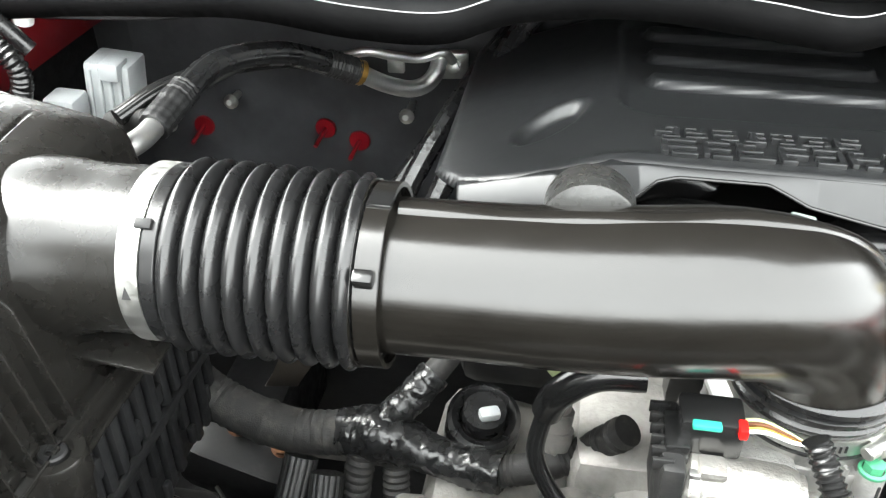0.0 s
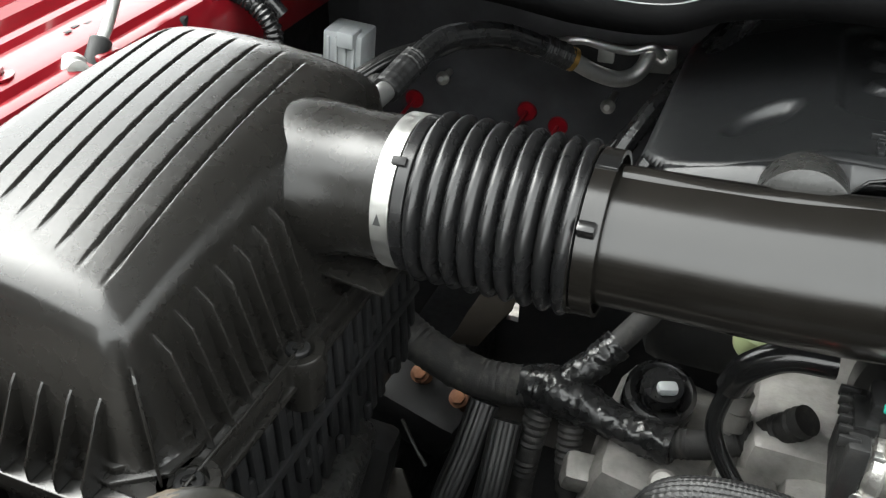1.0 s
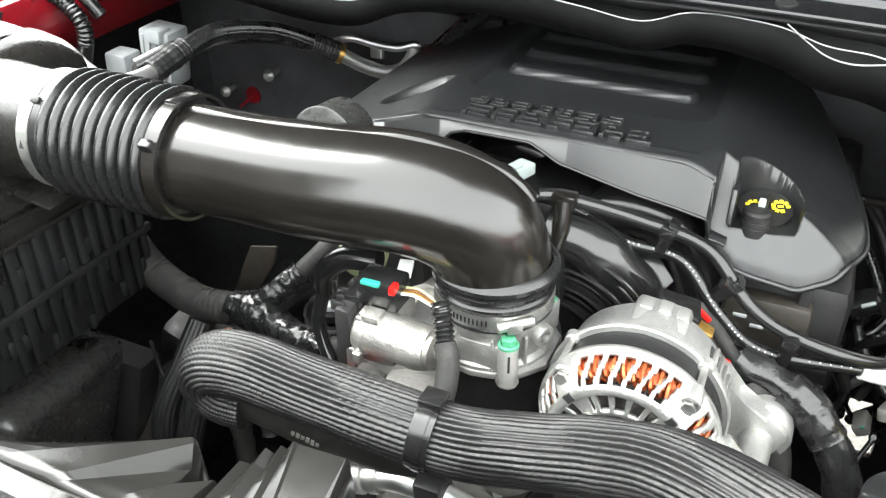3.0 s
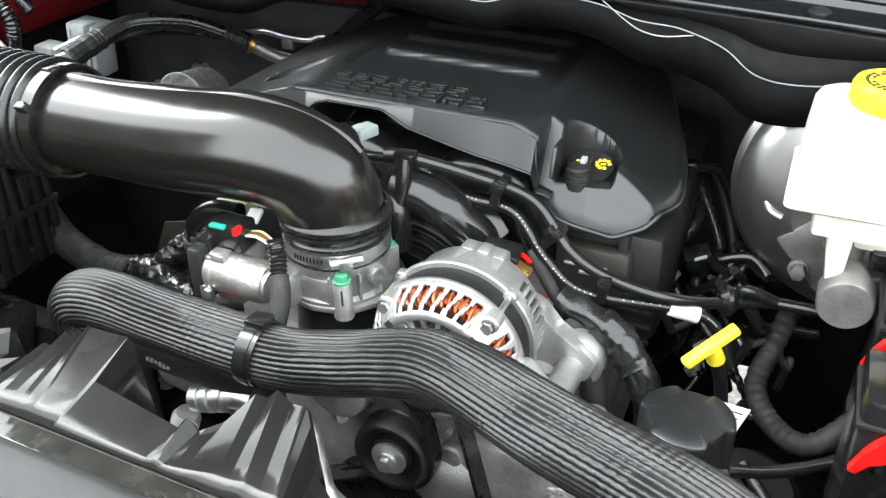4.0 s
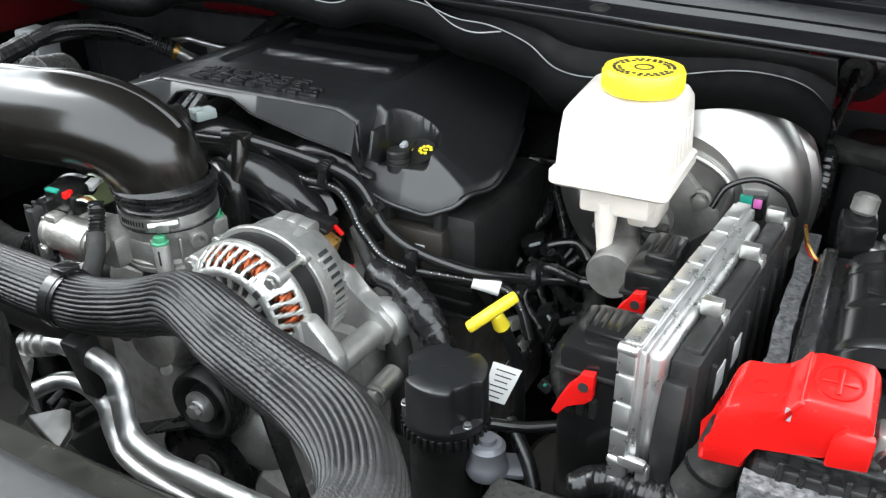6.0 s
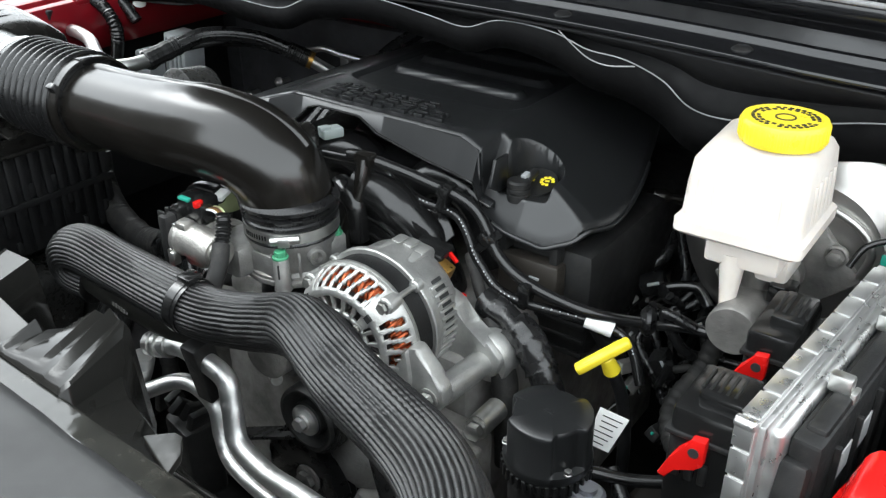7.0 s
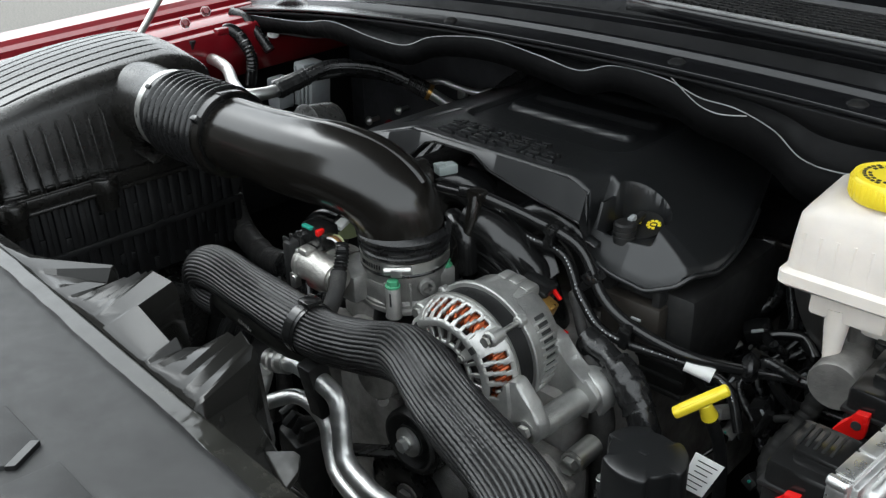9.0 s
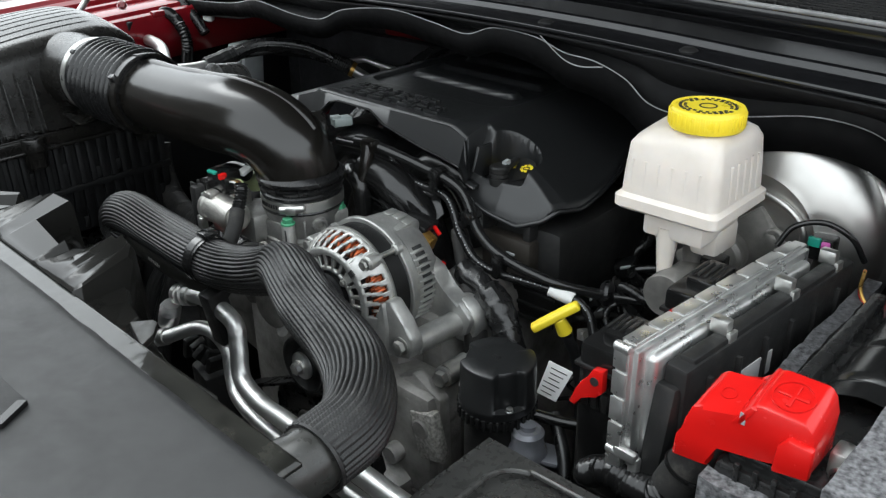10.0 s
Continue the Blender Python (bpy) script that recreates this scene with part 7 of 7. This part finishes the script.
for p, r in (((0.427, 0.760, 0.985), 30), ((0.46, 0.70, 1.02), -20), ((0.52, 0.60, 0.99), 60), ((0.417, 0.72, 1.00), 10)):
    plug = thing("wiring_plug", p, "black wiring plug with pale contacts", "connector", "plugs beside the engine")
    bm = B()
    box(bm, p, (0.030, 0.022, 0.020), 0.003, (15, r, 20))
    part("shell", bm, M_GLOSS, plug)
    bm = B()
    box(bm, (p[0] + 0.004, p[1] - 0.011, p[2] + 0.006), (0.014, 0.004, 0.003), 0.0008, (15, r, 20))
    part("seal", bm, M_GREYP if r != 30 else M_TEAL, plug)
bm = B()
tube(bm, [(0.46, 0.79, 1.09), (0.43, 0.775, 1.095), (0.40, 0.762, 1.095), (0.37, 0.755, 1.09)], lambda s, a: 0.006 + 0.003 * (1 if 0.3 < s < 0.5 or s > 0.75 else 0), 14, 8)
solo("vacuum_fitting", bm, M_TUBE, "black hose fitting behind the cover", "hose fitting")
bm = B()
tube(bm, [(0.64, 0.52, 1.0), (0.60, 0.50, 0.965), (0.565, 0.53, 0.955), (0.545, 0.57, 0.965), (0.555, 0.61, 0.99), (0.565, 0.63, 1.03)], lambda s, a: 0.0105 + 0.0008 * math.cos(s * 150), 16, 16)
solo("corrugated_conduit", bm, M_LOOM, "dusty corrugated conduit by the dipstick", "wiring")
bm = B()
tube(bm, [(0.53, 0.41, 0.99), (0.57, 0.43, 0.985), (0.62, 0.46, 0.99), (0.66, 0.50, 1.0)], 0.006, 12, 6)
solo("battery_lead", bm, M_GLOSS, "black lead running to the fuse box", "cable")
bm = B()
tube(bm, [(0.545, 0.43, 0.985), (0.58, 0.40, 0.96), (0.60, 0.37, 0.91), (0.60, 0.36, 0.84)], 0.007, 12, 6)
solo("steering_hose", bm, M_RUB, "black rubber steering hose beside the reservoir", "hose")
bm = B()
lathe(bm, (0.56, 0.62, 0.70), (0, -0.3, 1), [(0, 0), (0.060, 0), (0.064, 0.01), (0.060, 0.10), (0.050, 0.11), (0, 0.11)], 36)
solo("steering_shaft_boot", bm, M_RUST2, "dark brown rubber boot low beside the engine", "boot")
# driver side behind the battery: grommet, looms and body
gr = thing("body_grommet", (0.757, 0.93, 1.19), "black rubber grommet in the red body panel with a cable", "grommet")
bm = B()
lathe(bm, (0.757, 0.948, 1.203), (0, -1, 0), [(0, 0), (0.038, 0), (0.038, 0.004), (0.022, 0.008), (0.018, 0.014), (0, 0.014)], 36)
part("plug", bm, M_RUB, gr)
bm = B()
tube(bm, [(0.757, 0.936, 1.203), (0.755, 0.90, 1.19), (0.745, 0.85, 1.155), (0.735, 0.82, 1.13)], 0.006, 12, 6)
part("cable", bm, M_TAPE, gr)
bm = B()
tube(bm, [(0.740, 0.85, 1.165), (0.750, 0.80, 1.145), (0.750, 0.76, 1.115), (0.735, 0.72, 1.09), (0.71, 0.70, 1.085)], lambda s, a: 0.0105 + 0.0012 * math.cos(s * 150), 16, 18)
solo("corrugated_conduit", bm, M_GLOSS, "black corrugated conduit beside the brake booster", "wiring")
bm = B()
tube(bm, [(0.735, 0.83, 1.150), (0.78, 0.81, 1.150), (0.84, 0.80, 1.148), (0.90, 0.79, 1.145), (1.0, 0.78, 1.14)], lambda s, a: 0.014 + 0.004 * noise.noise((s * 8, math.cos(a), math.sin(a))), 18, 10)
solo("body_loom", bm, M_LOOM, "grey taped loom running along the fender", "wiring")
bm = B()
box(bm, (0.93, 0.90, 1.075), (0.34, 0.10, 0.13), 0.02)
solo("inner_panel", bm, M_FRAME, "black inner body panel behind the battery", "body panel", kind="structure")
ep = thing("control_unit_plug", (0.699, 0.66, 1.10), "pink and teal wiring plug on the control unit", "connector")
bm = B()
box(bm, (0.698, 0.668, 1.135), (0.024, 0.022, 0.026), 0.003)
part("shell", bm, M_GLOSS, ep)
bm = B()
box(bm, (0.692, 0.656, 1.143), (0.012, 0.004, 0.010), 0.001)
part("insert", bm, M_TEAL, ep)
bm = B()
box(bm, (0.703, 0.656, 1.141), (0.008, 0.004, 0.009), 0.001)
part("insert", bm, M_PURPLE, ep, "pink insert")
bm = B()
tube(bm, [(0.665, 0.63, 1.14), (0.675, 0.64, 1.160), (0.700, 0.65, 1.168), (0.725, 0.66, 1.155), (0.738, 0.67, 1.13)], 0.003, 10, 8)
part("wire_loop", bm, M_GLOSS, ep)

# thin wires, elbows and plugs crowding the dark gap between engine and booster
random.seed(23)
for k in range(16):
    x, y, z = random.uniform(0.42, 0.555), random.uniform(0.56, 0.78), random.uniform(0.93, 1.05)
    P = [(x, y, z)]
    for j in range(4):
        P.append((P[-1][0] + random.uniform(-0.035, 0.035), P[-1][1] + random.uniform(-0.035, 0.035), P[-1][2] - random.uniform(-0.01, 0.045)))
    bm = B()
    r = random.choice((0.0025, 0.003, 0.0045, 0.006))
    tube(bm, P, (lambda s, a, r=r: r + 0.0006 * math.cos(s * 110)) if k % 3 == 0 else r, 10, 10 if k % 3 else 18)
    solo("thin_wire", bm, (M_TAPE, M_GLOSS, M_LOOM, M_GLOSS)[k % 4], "thin dark wire in the gap beside the engine", "wiring", "wires beside the engine")
for k in range(12):
    p = (random.uniform(0.43, 0.56), random.uniform(0.54, 0.74), random.uniform(0.93, 1.03))
    rot = (random.uniform(-40, 40), random.uniform(-40, 40), random.uniform(0, 90))
    plug = thing("small_plug", p, "small dark wiring plug in the gap beside the engine", "connector", "small plugs beside the engine")
    bm = B()
    box(bm, p, (0.024, 0.014, 0.013), 0.002, rot)
    part("shell", bm, (M_GLOSS, M_BASE, M_DULL)[k % 3], plug)
    bm = B()
    box(bm, (p[0], p[1] - 0.008, p[2] + 0.005), (0.010, 0.003, 0.003), 0.0006, rot)
    part("seal", bm, (M_GREYP, M_STEEL, M_TEAL, M_GREYP)[k % 4], plug)
# ---- radiator cover in front, fan shroud behind it ----
rc_ = thing("radiator_cover", (0.16, -0.1, 1.15), "flat grey-black plastic radiator cover with embossed arrows", "cover")


def rad_edge(x):
    return 0.0745 - 0.029 * (x - 0.13)


bm = B()


def rad_top(x, v):
    y = -0.42 + (rad_edge(x) - 0.014 + 0.42) * v
    return (x, y, 1.200 - 0.0015 * step(0.985, 1.0, v) - 0.02 * step(0.1, 0.0, v))


grid(bm, rng(-0.75, 0.66, 60), [0, 0.05, 0.1, 0.3, 0.5, 0.7, 0.85, 0.93, 0.95, 0.97, 0.985, 1.0], rad_top)
thicken(part("panel", bm, M_RADC, rc_), 0.004)
for x0, x1 in ((0.060, 0.118), (0.150, 0.208), (0.245, 0.300), (0.328, 0.376), (0.41, 0.46)):
    bm = B()
    prism(bm, [(x0, -0.018), (x1, -0.018), (x1 + 0.013, -0.039), (x1 - 0.004, -0.060), (x1 - 0.004, -0.12), (x0 - 0.01, -0.12)], 1.1985, 1.2030, None, 0.0015)
    part("embossed_mark", bm, M_RADC, rc_)
    bm = B()
    prism(bm, [(x1 + 0.0015, -0.0185), (x1 + 0.0145, -0.039), (x1 + 0.0105, -0.044), (x1 - 0.003, -0.0225)], 1.1995, 1.2038)
    part("embossed_groove", bm, M_GLOSS, rc_)
sh = thing("fan_shroud", (0.2, 0.12, 0.9), "dusty black plastic fan shroud with stiffening ribs", "fan shroud")
bm = B()
grid(bm, rng(-0.30, 0.63, 90), [0, 0.2, 0.45, 0.7, 0.9, 1.0], lambda x, v: (x, rad_edge(x) - 0.0185 + 0.019 * v, 1.1985 + 0.0005 * noise.noise((x * 30, v, 0)) + 0.0006 * v))
thicken(part("foil_lip", bm, mat("glossy_lip", (0.016, 0.016, 0.014), 0.09, grain=1.0, gscale=22, vary=0.5, vscale=40, dust=0.12, rvary=0.05), sh, "wavy glossy sealing lip"), 0.003)
# folded horns standing up behind the lip: each fold runs from the lip to the back edge
FOLDS = [(-0.20, -0.25, 0.092, 1.188), (-0.02, 0.030, 0.098, 1.190), (0.016, 0.107, 0.128, 1.204), (0.053, 0.110, 0.125, 1.2035), (0.060, 0.112, 0.118, 1.192), (0.090, 0.113, 0.108, 1.194),
         (0.106, 0.117, 0.098, 1.203), (0.126, 0.136, 0.108, 1.204), (0.130, 0.137, 0.110, 1.198), (0.136, 0.142, 0.122, 1.207), (0.142, 0.147, 0.124, 1.2045), (0.150, 0.153, 0.130, 1.213),
         (0.158, 0.157, 0.131, 1.2095), (0.166, 0.160, 0.1335, 1.2145), (0.170, 0.163, 0.134, 1.2125), (0.180, 0.167, 0.136, 1.2165), (0.197, 0.195, 0.138, 1.2155), (0.1985, 0.200, 0.104, 1.2095),
         (0.259, 0.2635, 0.097, 1.2035), (0.2655, 0.2695, 0.098, 1.211), (0.2705, 0.275, 0.098, 1.2045), (0.276, 0.279, 0.100, 1.2065), (0.283, 0.283, 0.110, 1.204),
         (0.304, 0.292, 0.128, 1.2125), (0.311, 0.298, 0.1305, 1.2095), (0.320, 0.304, 0.132, 1.215), (0.330, 0.313, 0.131, 1.2105), (0.339, 0.323, 0.128, 1.214), (0.343, 0.330, 0.122, 1.208),
         (0.346, 0.336, 0.112, 1.186), (0.354, 0.347, 0.107, 1.178), (0.385, 0.378, 0.101, 1.171), (0.41, 0.400, 0.097, 1.163), (0.47, 0.435, 0.100, 1.140)]
bm = B()
V = []
for n, (xb, xt, yt, zt) in enumerate(FOLDS):
    crest = n in (15, 19, 25, 27)
    for dx, up in (((-0.0016, 0), (0, 0.0013), (0.0016, 0)) if crest else ((0, 0),)):
        a, b = Vector((xb + dx, rad_edge(xb) - 0.0008, 1.2012 if xb < 0.345 else 1.190)), Vector((xt + dx, yt, zt))
        V.append([bm.verts.new(a.lerp(b, k / 6) + Vector((0, 0, up * k / 6))) for k in range(7)] + [bm.verts.new(b + Vector((0, 0.003, -0.006))), bm.verts.new(b + Vector((0.004, 0.006, -0.085)))])
for a, b in zip(V, V[1:]):
    for k in range(8):
        bm.faces.new((a[k], b[k], b[k + 1], a[k + 1]))
thicken(part("moulding", bm, M_SHROUD, sh, "smoky black folded moulding with raised horns", 9), 0.0025)
bm = B()
grid(bm, rng(-0.25, 0.50, 8), rng(0, 1, 4), lambda x, v: (x, 0.088 + 0.02 * v, 1.168 - 0.34 * v))
thicken(part("back_sheet", bm, M_SHROUD, sh, sharp=60), 0.003)
for p, q in (((0.334, 0.092, 1.1835), (0.352, 0.080, 1.1865)), ((0.372, 0.100, 1.174), (0.384, 0.088, 1.178))):
    bm = B()
    tube(bm, [p, q], 0.0022, 8, 2)
    part("rib", bm, M_SHROUD, sh)
bm = B()
prism(bm, [(-0.018, 0.0), (0.022, 0.0), (0.016, 0.012), (0.005, 0.018), (-0.002, 0.016)], -0.003, 0.003, Matrix(((0.94, 0.2, 0, 0.423), (-0.3, 0.9, 0.1, 0.073), (0, 0.3, 1, 1.192), (0, 0, 0, 1))), 0.001)
part("dusty_fin", bm, M_PIPE2, sh, "dusty grey-black triangular fin")
# ---- refrigerant pipes in front of the engine ----
for nm, P, r in (("refrigerant_pipe", [(0.118, 0.282, 1.030), (0.140, 0.284, 1.036), (0.164, 0.284, 1.036), (0.202, 0.287, 1.022), (0.216, 0.280, 0.996), (0.232, 0.270, 0.967), (0.275, 0.264, 0.957), (0.319, 0.258, 0.963), (0.388, 0.248, 0.973), (0.469, 0.236, 0.988), (0.515, 0.228, 0.996), (0.60, 0.215, 1.01)], 0.0105),
                 ("refrigerant_pipe", [(0.085, 0.255, 0.970), (0.098, 0.259, 0.975), (0.135, 0.285, 0.990), (0.173, 0.290, 0.976), (0.190, 0.282, 0.948), (0.215, 0.272, 0.932), (0.275, 0.262, 0.930), (0.388, 0.246, 0.944), (0.515, 0.226, 0.966), (0.60, 0.213, 0.98)], 0.0085)):
    t = thing(nm, P[2], "bare aluminium refrigerant pipe bent below the hose", "pipe", "pipes below the hose")
    bm = B()
    tube(bm, P, r, 20, 10)
    part("pipe", bm, M_PIPE, t)
    bm = B()
    d = (Vector(P[0]) - Vector(P[1])).normalized()
    lathe(bm, P[0], d, [(0, -0.012), (r * 1.25, -0.012), (r * 1.25, -0.004), (r * 1.05, -0.003), (r * 1.05, 0.001), (r * 1.3, 0.002), (r * 1.3, 0.008), (r * 1.05, 0.009), (r * 1.05, 0.012), (r * 1.25, 0.013), (r * 1.2, 0.022), (0, 0.022)], 24)
    part("fitting", bm, M_STEEL, t)
bm = B()
box(bm, (0.172, 0.288, 1.020), (0.022, 0.026, 0.07), 0.003, (10, 0, 0))
solo("pipe_clip", bm, M_BASE, "black clip holding the two pipes", "clip")
bm = B()
lathe(bm, (0.092, 0.272, 1.012), (-0.35, -0.1, -1), [(0, 0), (0.010, 0), (0.013, 0.006), (0.011, 0.008), (0.013, 0.012), (0.011, 0.015), (0.013, 0.019), (0.012, 0.032), (0.009, 0.034), (0, 0.034)], 22)
solo("service_port", bm, M_PIPE, "ringed aluminium service port cap", "valve")
wp = thing("plug_block", (0.08, 0.31, 0.8), "black plug block with wiring plugs behind the shroud", "connector")
bm = B()
prism(bm, [(0, 0), (0.05, -0.01), (0.06, 0.03), (0.02, 0.05), (-0.01, 0.03)], 0.8, 0.9, pose(0.06, 0.30, 0.0), 0.006)
part("block", bm, M_BASE, wp)
for k in range(5):
    bm = B()
    box(bm, (0.07 + 0.015 * k, 0.30 + 0.004 * (k % 2), 0.93), (0.009, 0.02, 0.03), 0.002, (20 * k, 15, 0))
    part("plug", bm, M_BASE, wp)
gri = thing("cowl_grille", (0.75, 0.95, 1.36), "black air grille with fine mesh in the cowl", "grille")
for k in range(58):
    x = 0.27 + 0.012 * k
    bm = B()
    box(bm, (x, 0.748 - 0.215 * (x - 0.23) + 0.062, 1.362), (0.0028, 0.100, 0.005), 0.0005)
    part("bar", bm, M_BASE, gri)
for k in range(8):
    bm = B()
    box(bm, (0.61, 0.748 - 0.215 * 0.38 + 0.018 + 0.0125 * k, 1.3632), (0.69, 0.0028, 0.005), 0.0005, (0, 0, -12.1))
    part("bar", bm, M_BASE, gri)
# front rim in the pale grey of the lip: its highlight is painted on
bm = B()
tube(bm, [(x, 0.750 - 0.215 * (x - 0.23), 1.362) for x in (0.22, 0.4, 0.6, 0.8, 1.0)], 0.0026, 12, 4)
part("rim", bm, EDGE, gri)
bm = B()
grid(bm, rng(0.22, 1.0, 12), [0, 1], lambda x, v: (x, 0.750 - 0.215 * (x - 0.23) + 0.002, 1.361 - 0.016 * v))
thicken(part("riser", bm, M_COWL, gri), 0.003)
# open hood overhead: black lined sheet, painted outside
hood_t = thing("hood", (0.16, 1.0, 1.38), "open hood with a black inner lining and red paint outside", "hood", kind="structure")
bm = B()
box(bm, (0.13, 0.66, 1.80), (1.58, 1.18, 0.03), 0.01, (-50, 0, 0))
part("lining", bm, M_FIRE, hood_t)
bm = B()
box(bm, (0.13, 0.68, 1.825), (1.54, 1.14, 0.01), 0.003, (-50, 0, 0))
part("skin", bm, M_RED, hood_t)
bm = B()
box(bm, (0.16, 1.50, 1.68), (1.60, 0.95, 0.01), 0.003, (38, 0, 0))
tagged(part("window_windscreen", bm, M_GLASS), "dark tinted windscreen behind the cowl", "windscreen", kind="structure")
bm = B()
box(bm, (0.16, 1.9, 1.3), (1.7, 0.1, 1.3), 0.03)
tagged(part("wall_cab", bm, M_RED), "dark red cab behind the windscreen", "cab", kind="structure")

# plain wall ahead of the truck, unseen, added to darken front-left reflections
bm = B()
box(bm, (-5.7, -3.4, 2.1), (8.6, 0.2, 4.2), 0.02)
tagged(part("wall_sky_blocker", bm, mat("dark_blocker_wall", (0.07, 0.068, 0.064), 0.85, grain=0.5, gscale=40, vary=0.3, vscale=1.5)), "plain dark wall added out of view to keep front sky off the lid", "wall", kind="structure")
